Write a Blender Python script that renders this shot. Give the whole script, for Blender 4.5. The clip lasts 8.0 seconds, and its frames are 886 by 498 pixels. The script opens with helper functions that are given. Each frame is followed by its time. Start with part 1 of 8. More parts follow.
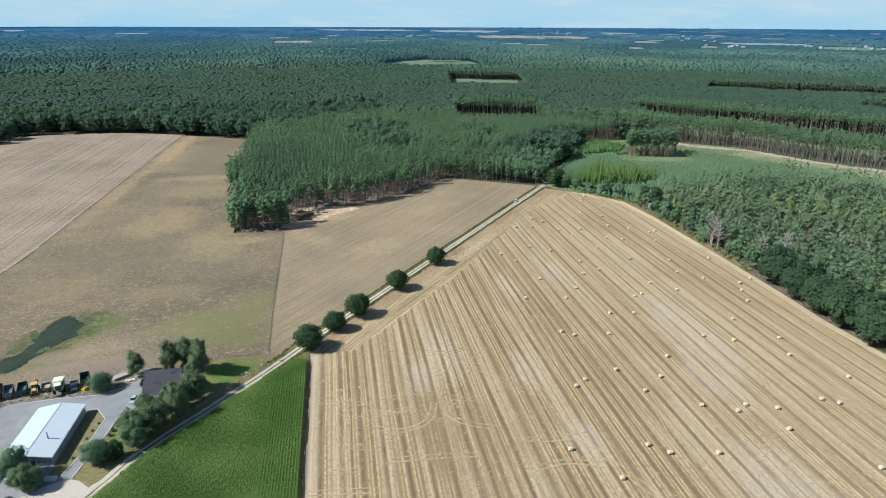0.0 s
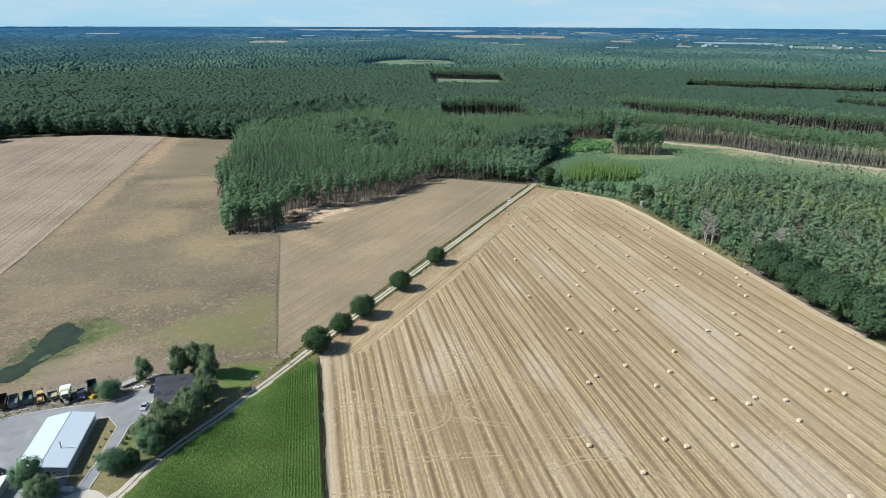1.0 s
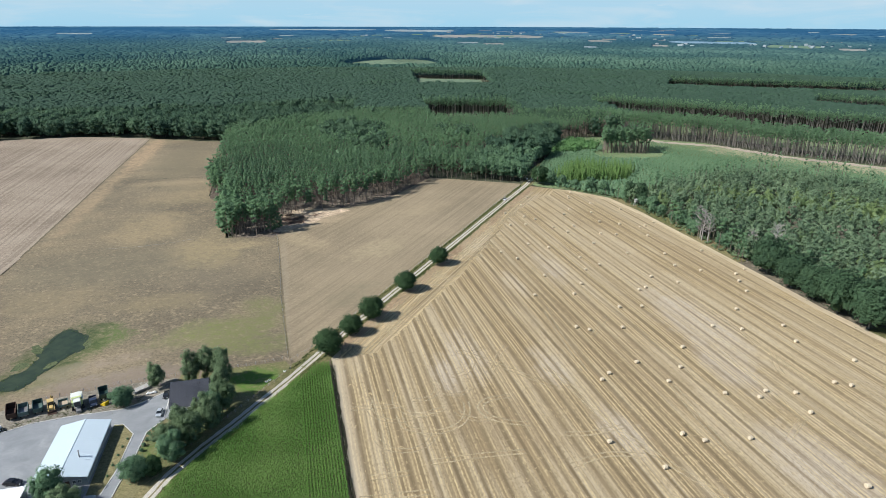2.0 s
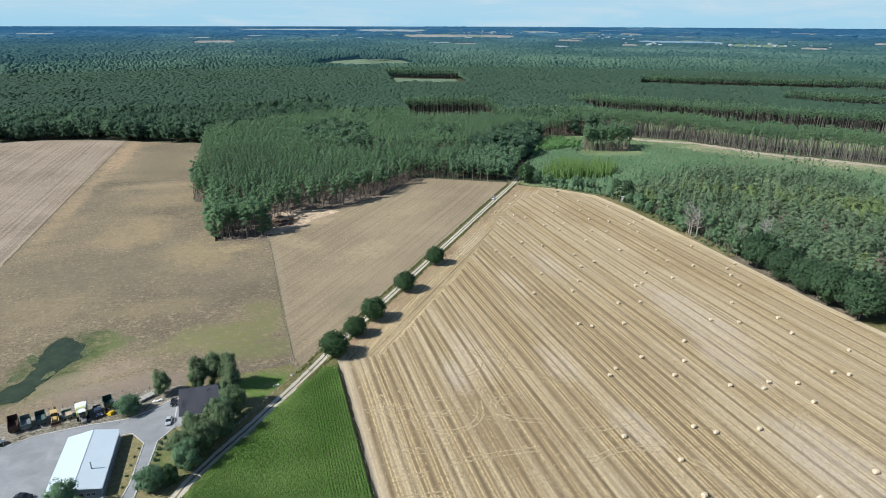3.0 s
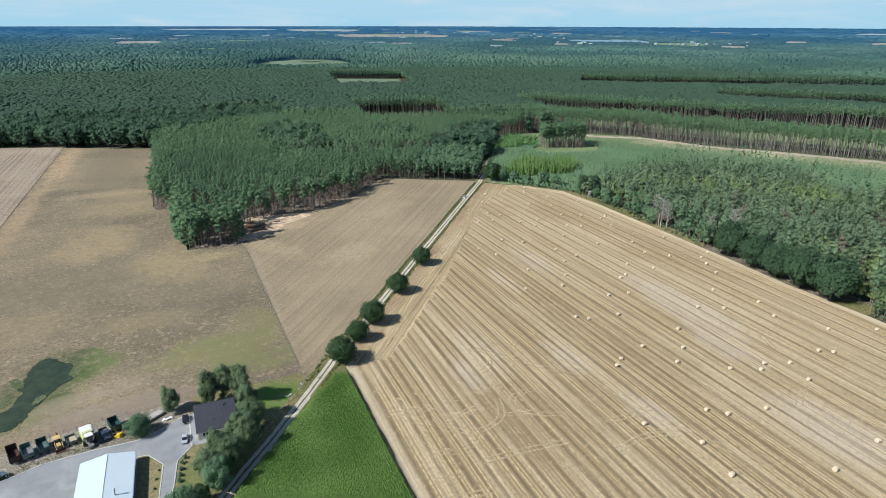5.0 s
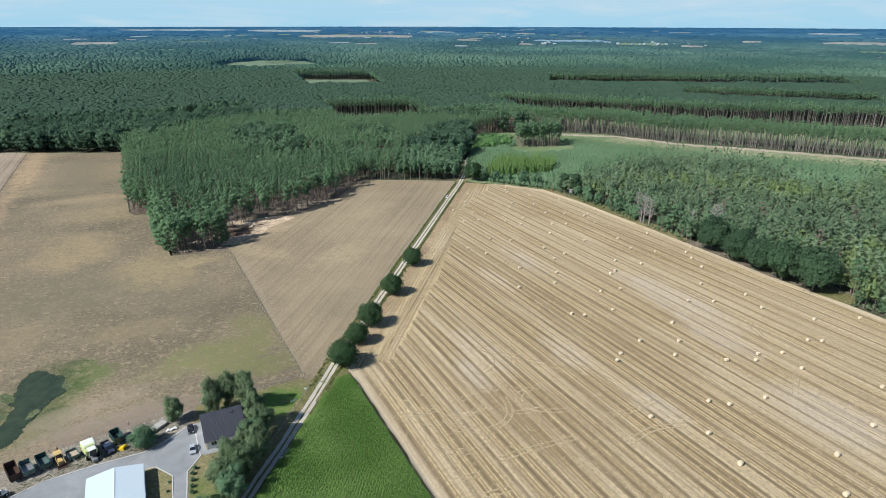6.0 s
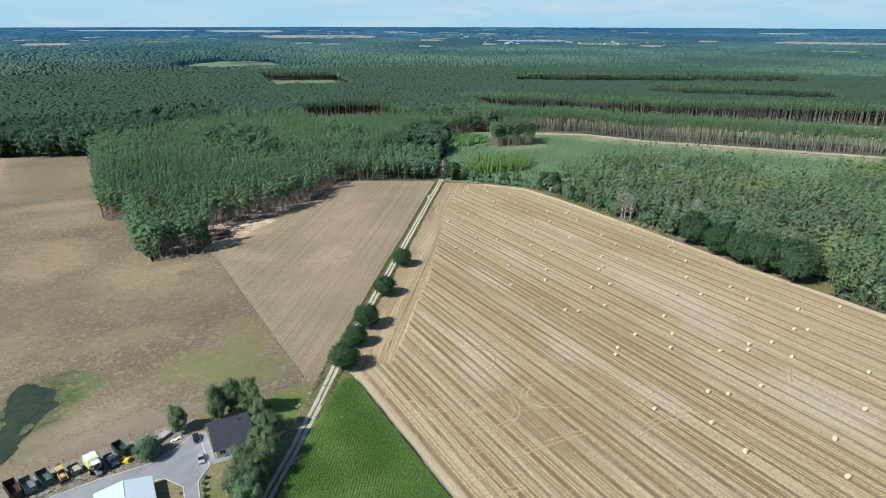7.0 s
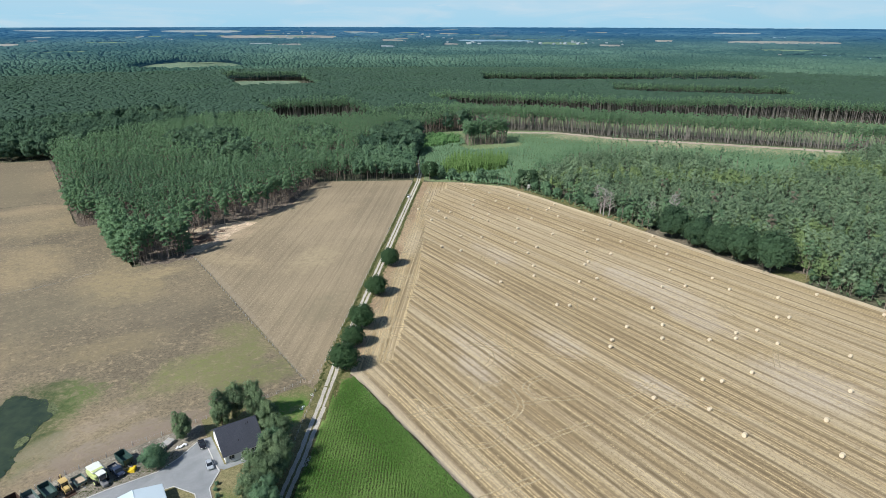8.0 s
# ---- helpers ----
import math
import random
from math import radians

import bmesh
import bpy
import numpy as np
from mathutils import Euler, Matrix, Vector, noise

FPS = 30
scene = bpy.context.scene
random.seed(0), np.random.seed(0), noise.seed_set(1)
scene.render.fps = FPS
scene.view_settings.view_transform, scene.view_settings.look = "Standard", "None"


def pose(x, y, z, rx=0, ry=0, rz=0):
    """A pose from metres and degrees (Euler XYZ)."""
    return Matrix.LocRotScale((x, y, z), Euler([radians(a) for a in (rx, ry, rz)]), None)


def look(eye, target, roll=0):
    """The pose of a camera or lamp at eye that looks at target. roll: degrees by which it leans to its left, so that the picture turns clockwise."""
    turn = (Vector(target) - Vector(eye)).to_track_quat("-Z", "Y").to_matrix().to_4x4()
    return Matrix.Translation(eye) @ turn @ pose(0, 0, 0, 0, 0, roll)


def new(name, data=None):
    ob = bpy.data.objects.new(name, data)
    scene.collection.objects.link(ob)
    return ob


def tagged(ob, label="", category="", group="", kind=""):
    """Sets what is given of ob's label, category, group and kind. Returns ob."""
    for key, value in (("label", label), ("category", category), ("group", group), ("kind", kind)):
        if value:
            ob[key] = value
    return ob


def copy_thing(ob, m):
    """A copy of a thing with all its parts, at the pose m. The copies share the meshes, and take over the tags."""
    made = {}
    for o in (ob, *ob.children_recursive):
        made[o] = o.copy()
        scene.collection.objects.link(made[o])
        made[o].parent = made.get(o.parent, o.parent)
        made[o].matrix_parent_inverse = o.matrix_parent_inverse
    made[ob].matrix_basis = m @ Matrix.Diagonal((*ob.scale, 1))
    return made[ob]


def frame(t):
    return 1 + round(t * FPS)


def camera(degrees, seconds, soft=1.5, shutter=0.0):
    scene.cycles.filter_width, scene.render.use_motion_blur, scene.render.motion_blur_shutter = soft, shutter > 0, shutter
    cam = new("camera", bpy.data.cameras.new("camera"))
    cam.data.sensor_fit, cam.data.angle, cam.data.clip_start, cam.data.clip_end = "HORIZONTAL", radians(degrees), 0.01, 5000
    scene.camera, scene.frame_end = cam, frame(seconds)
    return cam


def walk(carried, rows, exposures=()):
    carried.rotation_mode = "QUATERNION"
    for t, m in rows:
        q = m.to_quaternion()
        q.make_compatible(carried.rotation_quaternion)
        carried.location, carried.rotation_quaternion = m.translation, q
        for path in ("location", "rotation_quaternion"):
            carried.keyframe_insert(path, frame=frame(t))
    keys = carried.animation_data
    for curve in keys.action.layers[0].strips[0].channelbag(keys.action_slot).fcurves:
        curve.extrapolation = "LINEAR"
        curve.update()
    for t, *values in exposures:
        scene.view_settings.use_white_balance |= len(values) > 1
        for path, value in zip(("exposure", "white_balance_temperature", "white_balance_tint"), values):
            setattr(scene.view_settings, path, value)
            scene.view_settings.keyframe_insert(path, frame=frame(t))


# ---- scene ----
# camera: a drone 120 m above flat fields, sliding sideways and turning
cam = camera(71.54, 8.0, soft=0.8)
ROWS = [
    # seconds, x, y, z, yaw, pitch, roll
    (0.0, 0.00, 0.00, 120.00, -9.84, -20.30, 0.21),
    (0.5, -5.74, 1.03, 120.03, -11.02, -20.30, 0.21),
    (1.0, -11.58, 2.21, 120.09, -12.05, -20.32, 0.20),
    (1.5, -17.51, 3.45, 120.15, -12.96, -20.33, 0.19),
    (3.0, -35.47, 8.42, 120.11, -16.86, -20.36, 0.18),
    (3.5, -41.49, 10.40, 120.07, -18.21, -20.37, 0.17),
    (4.0, -47.43, 12.55, 120.02, -19.75, -20.38, 0.15),
    (4.5, -53.35, 14.97, 119.93, -21.40, -20.37, 0.16),
    (6.0, -70.50, 23.08, 119.59, -26.38, -20.33, 0.13),
    (6.5, -76.11, 26.12, 119.48, -28.07, -20.29, 0.12),
    (7.0, -81.68, 29.12, 119.30, -29.85, -20.30, 0.12),
    (7.5, -87.24, 32.08, 119.11, -31.67, -20.27, 0.12),
    (8.0, -92.80, 34.62, 118.88, -33.44, -20.29, 0.12),
]
walk(cam, [(t, pose(x, y, z, 0, 0, yaw) @ pose(0, 0, 0, 90 + pitch, 0, 0) @ pose(0, 0, 0, 0, 0, roll)) for t, x, y, z, yaw, pitch, roll in ROWS])

# ---- daylight: clear summer sky, sun from the west at 43 degrees ----
SUN_EL, SUN_AZ = radians(43), radians(-96)
world = bpy.data.worlds.new("sky")
scene.world = world
world.use_nodes = True
wn = world.node_tree
wn.nodes.clear()
sky = wn.nodes.new("ShaderNodeTexSky")
sky.sky_type = "NISHITA"
sky.sun_disc = False
sky.sun_elevation, sky.sun_rotation = SUN_EL, SUN_AZ
sky.altitude, sky.air_density, sky.dust_density, sky.ozone_density = 100, 1.0, 0.3, 3.0
bg = wn.nodes.new("ShaderNodeBackground")
bg.inputs["Strength"].default_value = 0.088
wout = wn.nodes.new("ShaderNodeOutputWorld")
wn.links.new(sky.outputs[0], bg.inputs[0])
wn.links.new(bg.outputs[0], wout.inputs[0])
sun = new("sun", bpy.data.lights.new("sun", "SUN"))
sun.data.energy, sun.data.angle, sun.data.color = 5.0, radians(0.53), (0.99, 0.98, 0.965)
sun_dir = Vector((math.sin(SUN_AZ) * math.cos(SUN_EL), math.cos(SUN_AZ) * math.cos(SUN_EL), math.sin(SUN_EL)))
sun.matrix_world = look(sun_dir * 300, (0, 0, 0))
scene.view_settings.exposure = 0.30

# ---- materials ----
def nodes_of(name, rough=0.85, spec=0.25, metal=0.0):
    m = bpy.data.materials.new(name)
    m.use_nodes = True
    nt = m.node_tree
    b = nt.nodes["Principled BSDF"]
    b.inputs["Roughness"].default_value = rough
    b.inputs["Specular IOR Level"].default_value = spec
    b.inputs["Metallic"].default_value = metal
    return m, nt, b


def place_vec(nt, turn=0.0, scale=(1, 1, 1), world=True):
    """World position (or the thing's own), turned about z by so many degrees and scaled."""
    if world:
        out = nt.nodes.new("ShaderNodeNewGeometry").outputs["Position"]
    else:
        out = nt.nodes.new("ShaderNodeTexCoord").outputs["Object"]
    mp = nt.nodes.new("ShaderNodeMapping")
    mp.inputs["Rotation"].default_value = (0, 0, radians(turn))
    nt.links.new(out, mp.inputs["Vector"])
    sc = nt.nodes.new("ShaderNodeVectorMath")
    sc.operation = "MULTIPLY"
    sc.inputs[1].default_value = scale
    nt.links.new(mp.outputs[0], sc.inputs[0])
    return sc.outputs[0]


def noise_fac(nt, vec, scale=1.0, detail=4.0, rough=0.6, warp=0.0):
    n = nt.nodes.new("ShaderNodeTexNoise")
    n.inputs["Scale"].default_value, n.inputs["Detail"].default_value = scale, detail
    n.inputs["Roughness"].default_value, n.inputs["Distortion"].default_value = rough, warp
    nt.links.new(vec, n.inputs["Vector"])
    return n.outputs["Fac"]


def ramp(nt, fac, stops):
    r = nt.nodes.new("ShaderNodeValToRGB")
    e = r.color_ramp.elements
    while len(e) < len(stops):
        e.new(0.5)
    for k, (p, c) in zip(e, stops):
        k.position, k.color = p, ((c, c, c, 1) if isinstance(c, (int, float)) else (*c, 1))
    nt.links.new(fac, r.inputs[0])
    return r.outputs[0]


def mix(nt, fac, a, b, blend="MIX"):
    n = nt.nodes.new("ShaderNodeMix")
    n.data_type, n.blend_type = "RGBA", blend
    for v, s in ((fac, n.inputs["Factor"]), (a, n.inputs["A"]), (b, n.inputs["B"])):
        if isinstance(v, bpy.types.NodeSocket):
            nt.links.new(v, s)
        elif isinstance(v, (int, float)):
            s.default_value = v
        else:
            s.default_value = (*v, 1)
    return n.outputs["Result"]


def arith(nt, op, a, b):
    n = nt.nodes.new("ShaderNodeMath")
    n.operation, n.use_clamp = op, True
    for v, s in ((a, n.inputs[0]), (b, n.inputs[1])):
        if isinstance(v, bpy.types.NodeSocket):
            nt.links.new(v, s)
        else:
            s.default_value = v
    return n.outputs[0]


def relief(nt, b, fac, strength=0.5, dist=0.1):
    n = nt.nodes.new("ShaderNodeBump")
    n.inputs["Strength"].default_value, n.inputs["Distance"].default_value = strength, dist
    nt.links.new(fac, n.inputs["Height"])
    nt.links.new(n.outputs[0], b.inputs["Normal"])


def patch(nt, cx, cy, rx, ry, turn=0.0, rag=0.95):
    """A ragged patch of ground round (cx, cy): 1 inside, 0 outside."""
    out = nt.nodes.new("ShaderNodeNewGeometry").outputs["Position"]
    mp = nt.nodes.new("ShaderNodeMapping")
    mp.vector_type = "TEXTURE"
    mp.inputs["Location"].default_value = (cx, cy, 0)
    mp.inputs["Rotation"].default_value = (0, 0, radians(turn))
    mp.inputs["Scale"].default_value = (rx, ry, 1000)
    nt.links.new(out, mp.inputs["Vector"])
    ln = nt.nodes.new("ShaderNodeVectorMath")
    ln.operation = "LENGTH"
    nt.links.new(mp.outputs[0], ln.inputs[0])
    n = noise_fac(nt, place_vec(nt), 0.10, 8, 0.72, 0.6)
    s = nt.nodes.new("ShaderNodeMath")
    s.operation = "MULTIPLY_ADD"
    s.inputs[1].default_value, s.inputs[2].default_value = -2 * rag, rag
    nt.links.new(n, s.inputs[0])
    t = nt.nodes.new("ShaderNodeMath")
    t.operation = "ADD"
    nt.links.new(ln.outputs["Value"], t.inputs[0])
    nt.links.new(s.outputs[0], t.inputs[1])
    return ramp(nt, t.outputs[0], [(0.45, 1.0), (1.0, 0.0)])


def plain(name, col, rough=0.6, spec=0.3, metal=0.0, var=0.25, scale=3.0, world=False, bump=0.0):
    """A surface of one colour with dirt and wear at two scales."""
    m, nt, b = nodes_of(name, rough, spec, metal)
    v = place_vec(nt, world=world)
    f = noise_fac(nt, v, scale, 5, 0.65)
    f2 = noise_fac(nt, v, scale * 0.22, 3, 0.6)
    dark = tuple(c * (1 - var) for c in col)
    light = tuple(min(1, c * (1 + var * 0.6)) for c in col)
    c = mix(nt, f, dark, light)
    c = mix(nt, ramp(nt, f2, [(0.4, 0.0), (0.75, 0.5)]), c, tuple(c * (1 - var * 1.2) for c in col))
    nt.links.new(c, b.inputs["Base Color"])
    if bump:
        relief(nt, b, f, bump, 0.05)
    return m


def crown_normal(nt, b, face=0.5, crown=0.85, up=(-0.06, 0.0, 0.28)):
    """Foliage shades as part of its crown: the spray's own facing, turned towards that of the crown round it."""
    gm = nt.nodes.new("ShaderNodeNewGeometry")
    at_ = nt.nodes.new("ShaderNodeAttribute")
    at_.attribute_name = "crown"
    tw = nt.nodes.new("ShaderNodeVectorTransform")
    tw.vector_type, tw.convert_from, tw.convert_to = "VECTOR", "OBJECT", "WORLD"
    nt.links.new(at_.outputs["Vector"], tw.inputs[0])
    last = None
    for src, k, add in ((gm.outputs["Normal"], face, up), (tw.outputs[0], crown, None)):
        sc = nt.nodes.new("ShaderNodeVectorMath")
        sc.operation = "MULTIPLY_ADD"
        sc.inputs[1].default_value = (k, k, k)
        nt.links.new(src, sc.inputs[0])
        if last is None:
            sc.inputs[2].default_value = add
        else:
            nt.links.new(last, sc.inputs[2])
        last = sc.outputs[0]
    nz = nt.nodes.new("ShaderNodeVectorMath")
    nz.operation = "NORMALIZE"
    nt.links.new(last, nz.inputs[0])
    nt.links.new(nz.outputs[0], b.inputs["Normal"])


def leafy(name, dark, light, glow=0.25, crown=0.9, up=0.11):
    """Foliage: each tree's own tone, each spray's own shade, and light through the leaves."""
    m, nt, b = nodes_of(name, 0.75, 0.15)
    at = nt.nodes.new("ShaderNodeAttribute")
    at.attribute_name = "tone"
    gm = nt.nodes.new("ShaderNodeNewGeometry")
    oi = nt.nodes.new("ShaderNodeObjectInfo")
    c = mix(nt, at.outputs["Fac"], dark, light)
    c = mix(nt, ramp(nt, gm.outputs["Random Per Island"], [(0.0, 0.0), (1.0, 0.24)]), c, tuple(x * 0.7 for x in dark))
    c = mix(nt, ramp(nt, oi.outputs["Random"], [(0.0, 0.0), (1.0, 0.3)]), c, tuple(x * 1.1 for x in light))
    nt.links.new(c, b.inputs["Base Color"])
    crown_normal(nt, b, 0.5, crown, (-0.05, 0.0, up))
    tr = nt.nodes.new("ShaderNodeBsdfTranslucent")
    nt.links.new(c, tr.inputs["Color"])
    ms = nt.nodes.new("ShaderNodeMixShader")
    ms.inputs[0].default_value = glow
    nt.links.new(b.outputs[0], ms.inputs[1])
    nt.links.new(tr.outputs[0], ms.inputs[2])
    nt.links.new(ms.outputs[0], nt.nodes["Material Output"].inputs["Surface"])
    return m


def stubble(name, turn, light, dark, lines=1.0):
    """Cut straw in drilled rows: pale and brown bands, rows of loose straw and wheel lines, all along one direction."""
    m, nt, b = nodes_of(name, 0.9, 0.15)
    v = place_vec(nt)
    gold = (0.60, 0.465, 0.245)
    brk = noise_fac(nt, place_vec(nt, turn, (0.02, 0.05, 0.05)), 1.0, 5, 0.65, 0.4)
    swath = noise_fac(nt, place_vec(nt, turn, (0.0022, 0.27, 0.05)), 1.0, 2, 0.55, 0.1)
    row = noise_fac(nt, place_vec(nt, turn, (0.004, 0.62, 0.1)), 1.0, 2, 0.6, 0.1)
    speck = noise_fac(nt, place_vec(nt, turn, (0.75, 1.5, 1.0)), 1.0, 6, 0.78, 0.4)
    # pale bands, brown bands
    c = mix(nt, ramp(nt, swath, [(0.455, 0.0), (0.535, 1.0)]), dark, light)
    c = mix(nt, ramp(nt, row, [(0.44, 0.0), (0.47, 0.55), (0.53, 0.75), (0.56, 0.0)]), c, tuple(x * 0.64 for x in dark))
    # bare and weathered patches
    big = noise_fac(nt, place_vec(nt, turn, (0.012, 0.03, 0.02)), 1.0, 4, 0.6, 0.5)
    c = mix(nt, ramp(nt, big, [(0.47, 0.0), (0.62, 0.6)]), c, (0.44, 0.375, 0.278))
    warm = noise_fac(nt, place_vec(nt, turn + 8, (0.02, 0.045, 0.02)), 1.0, 5, 0.65, 0.8)
    c = mix(nt, ramp(nt, warm, [(0.50, 0.0), (0.66, 0.5)]), c, (0.30, 0.21, 0.108))
    # drill rows and stalks
    drill = noise_fac(nt, place_vec(nt, turn, (0.05, 1.9, 0.3)), 1.0, 3, 0.75, 0.2)
    c = mix(nt, ramp(nt, drill, [(0.44, 0.0), (0.60, 0.35)]), c, tuple(x * 0.72 for x in dark))
    c = mix(nt, ramp(nt, speck, [(0.36, 0.75), (0.50, 0.0)]), c, tuple(x * 0.62 for x in dark))
    # wheel lines
    rut = noise_fac(nt, place_vec(nt, turn + 1.0, (0.0016, 0.42, 0.13)), 1.0, 1, 0.4, 0.0)
    w = ramp(nt, rut, [(0.476, 0.0), (0.490, 1.0), (0.510, 1.0), (0.524, 0.0)])
    c = mix(nt, arith(nt, "MULTIPLY", w, 0.9 * lines), c, tuple(x * 0.5 for x in dark))
    # loose straw left in rows
    lay = noise_fac(nt, place_vec(nt, turn, (0.0016, 0.30, 0.1)), 1.0, 1, 0.4, 0.0)
    w = ramp(nt, lay, [(0.458, 0.0), (0.469, 1.0), (0.477, 1.0), (0.490, 0.0)])
    w = arith(nt, "MULTIPLY", w, ramp(nt, speck, [(0.40, 0.25), (0.54, 1.0)]))
    c = mix(nt, arith(nt, "MULTIPLY", w, 0.65 * lines), c, gold)
    wheel = noise_fac(nt, place_vec(nt, turn - 0.7, (0.0013, 0.45, 0.1)), 1.0, 1, 0.4, 0.0)
    w = ramp(nt, wheel, [(0.532, 0.0), (0.545, 1.0), (0.558, 0.0)])
    w = arith(nt, "MULTIPLY", w, ramp(nt, brk, [(0.40, 0.1), (0.55, 1.0)]))
    c = mix(nt, arith(nt, "MULTIPLY", w, 0.8 * lines), c, gold)
    clump = noise_fac(nt, place_vec(nt, turn, (0.42, 0.7, 1.0)), 1.0, 6, 0.8, 0.8)
    c = mix(nt, ramp(nt, clump, [(0.57, 0.0), (0.66, 0.8)]), c, gold)
    nt.links.new(c, b.inputs["Base Color"])
    relief(nt, b, speck, 0.7, 0.12)
    return m


def calc(nt, op, a, b=0.0, c=0.0):
    n = nt.nodes.new("ShaderNodeMath")
    n.operation = op
    for v, s in zip((a, b, c), n.inputs):
        if isinstance(v, bpy.types.NodeSocket):
            nt.links.new(v, s)
        else:
            s.default_value = v
    return n.outputs[0]


PASS = 6.35   # width of one pass of the harvester
BARE_PATCHES = [(36, 204, 9, 24), (25, 192, 6, 16), (64, 188, 7, 18), (138, 207, 15, 44), (128, 172, 10, 26), (70, 146, 8, 15), (104, 279, 7, 24), (78, 262, 5, 20), (118, 118, 16, 26)]
BROWN_PATCHES = [(34, 160, 24, 36), (182, 268, 14, 60), (60, 215, 12, 26), (96, 178, 16, 34), (92, 232, 10, 30), (165, 350, 20, 34)]


def stubble_passes(name):
    """Cut straw in long passes: a dark bare line in each, loose golden straw along it, pale and brown stretches."""
    m, nt, b = nodes_of(name, 0.9, 0.15)
    gold, pale, tan, brown, deep = (0.58, 0.455, 0.245), (0.450, 0.368, 0.238), (0.355, 0.277, 0.160), (0.262, 0.192, 0.104), (0.160, 0.120, 0.068)
    pos = nt.nodes.new("ShaderNodeSeparateXYZ")
    nt.links.new(nt.nodes.new("ShaderNodeNewGeometry").outputs["Position"], pos.inputs[0])
    sway = noise_fac(nt, place_vec(nt, 0, (0.035, 0.006, 0.0)), 1.0, 2, 0.5)
    x = calc(nt, "MULTIPLY_ADD", sway, 4.6, pos.outputs["X"])
    u = calc(nt, "FRACT", calc(nt, "MULTIPLY_ADD", x, 1 / PASS, 50.25))
    mid_ = calc(nt, "ABSOLUTE", calc(nt, "SUBTRACT", u, 0.5))
    off = calc(nt, "MULTIPLY", calc(nt, "SUBTRACT", 0.5, mid_), PASS)      # metres from the bare line of the pass
    half = calc(nt, "MULTIPLY", mid_, PASS)                                # metres from the seam between passes
    swath = noise_fac(nt, place_vec(nt, 0, (0.17, 0.0020, 0.0)), 1.0, 2, 0.55)
    fine = noise_fac(nt, place_vec(nt, 0, (0.85, 0.006, 0.0)), 1.0, 2, 0.6, 0.1)
    drill = noise_fac(nt, place_vec(nt, 0, (2.1, 0.045, 0.0)), 1.0, 3, 0.75, 0.2)
    speck = noise_fac(nt, place_vec(nt, 0, (1.5, 0.75, 1.0)), 1.0, 6, 0.78, 0.4)
    brk = noise_fac(nt, place_vec(nt, 0, (0.10, 0.022, 0.0)), 1.0, 5, 0.65, 0.4)
    patchy = noise_fac(nt, place_vec(nt, 0, (0.028, 0.011, 0.0)), 1.0, 4, 0.6, 0.5)
    west = ramp(nt, calc(nt, "MULTIPLY_ADD", pos.outputs["X"], 1 / 220, 0.1), [(0.42, 1.0), (0.72, 0.0)])
    c = mix(nt, ramp(nt, swath, [(0.40, 0.0), (0.58, 1.0)]), tan, pale)
    c = mix(nt, ramp(nt, patchy, [(0.49, 0.0), (0.62, 0.7)]), c, brown)
    c = mix(nt, arith(nt, "MULTIPLY", west, ramp(nt, swath, [(0.42, 0.55), (0.54, 0.0)])), c, brown)
    for rows, col, k in ((BROWN_PATCHES, brown, 0.62), (BARE_PATCHES, (0.470, 0.402, 0.305), 0.9)):
        for cx_, cy_, rx_, ry_ in rows:
            c = mix(nt, arith(nt, "MULTIPLY", patch(nt, cx_, cy_, rx_, ry_, 0, 0.7), k), c, col)
    # thin streaks along the rows
    c = mix(nt, ramp(nt, fine, [(0.40, 0.42), (0.50, 0.0)]), c, deep)
    c = mix(nt, ramp(nt, fine, [(0.55, 0.0), (0.64, 0.4)]), c, pale)
    # the bare line of each pass, and between passes a fainter one, stronger on the western side
    amp = arith(nt, "ADD", ramp(nt, brk, [(0.36, 0.25), (0.58, 0.72)]), arith(nt, "MULTIPLY", west, 0.30))
    line = ramp(nt, calc(nt, "MULTIPLY_ADD", off, 0.4, calc(nt, "MULTIPLY", speck, 0.10)), [(0.17, 1.0), (0.44, 0.0)])
    c = mix(nt, arith(nt, "MULTIPLY", line, amp), c, deep)
    seam = ramp(nt, calc(nt, "MULTIPLY_ADD", half, 0.4, calc(nt, "MULTIPLY", speck, 0.10)), [(0.16, 1.0), (0.34, 0.0)])
    c = mix(nt, arith(nt, "MULTIPLY", arith(nt, "MULTIPLY", seam, west), ramp(nt, swath, [(0.36, 0.85), (0.56, 0.15)])), c, deep)
    # loose golden straw beside the bare lines
    loose = ramp(nt, speck, [(0.40, 0.2), (0.54, 1.0)])
    for at_, kept in ((1.38, brk), (2.45, patchy)):
        w = ramp(nt, calc(nt, "MULTIPLY", calc(nt, "ABSOLUTE", calc(nt, "SUBTRACT", off, at_)), 0.5), [(0.07, 1.0), (0.17, 0.0)])
        w = arith(nt, "MULTIPLY", arith(nt, "MULTIPLY", w, loose), ramp(nt, kept, [(0.42, 0.1), (0.56, 0.85)]))
        c = mix(nt, w, c, gold)
    # drill rows, stalks and tufts of straw
    c = mix(nt, ramp(nt, drill, [(0.44, 0.0), (0.60, 0.25)]), c, brown)
    c = mix(nt, ramp(nt, speck, [(0.36, 0.6), (0.50, 0.0)]), c, deep)
    clump_ = noise_fac(nt, place_vec(nt, 0, (0.7, 0.42, 1.0)), 1.0, 6, 0.8, 0.8)
    c = mix(nt, ramp(nt, clump_, [(0.57, 0.0), (0.66, 0.65)]), c, gold)
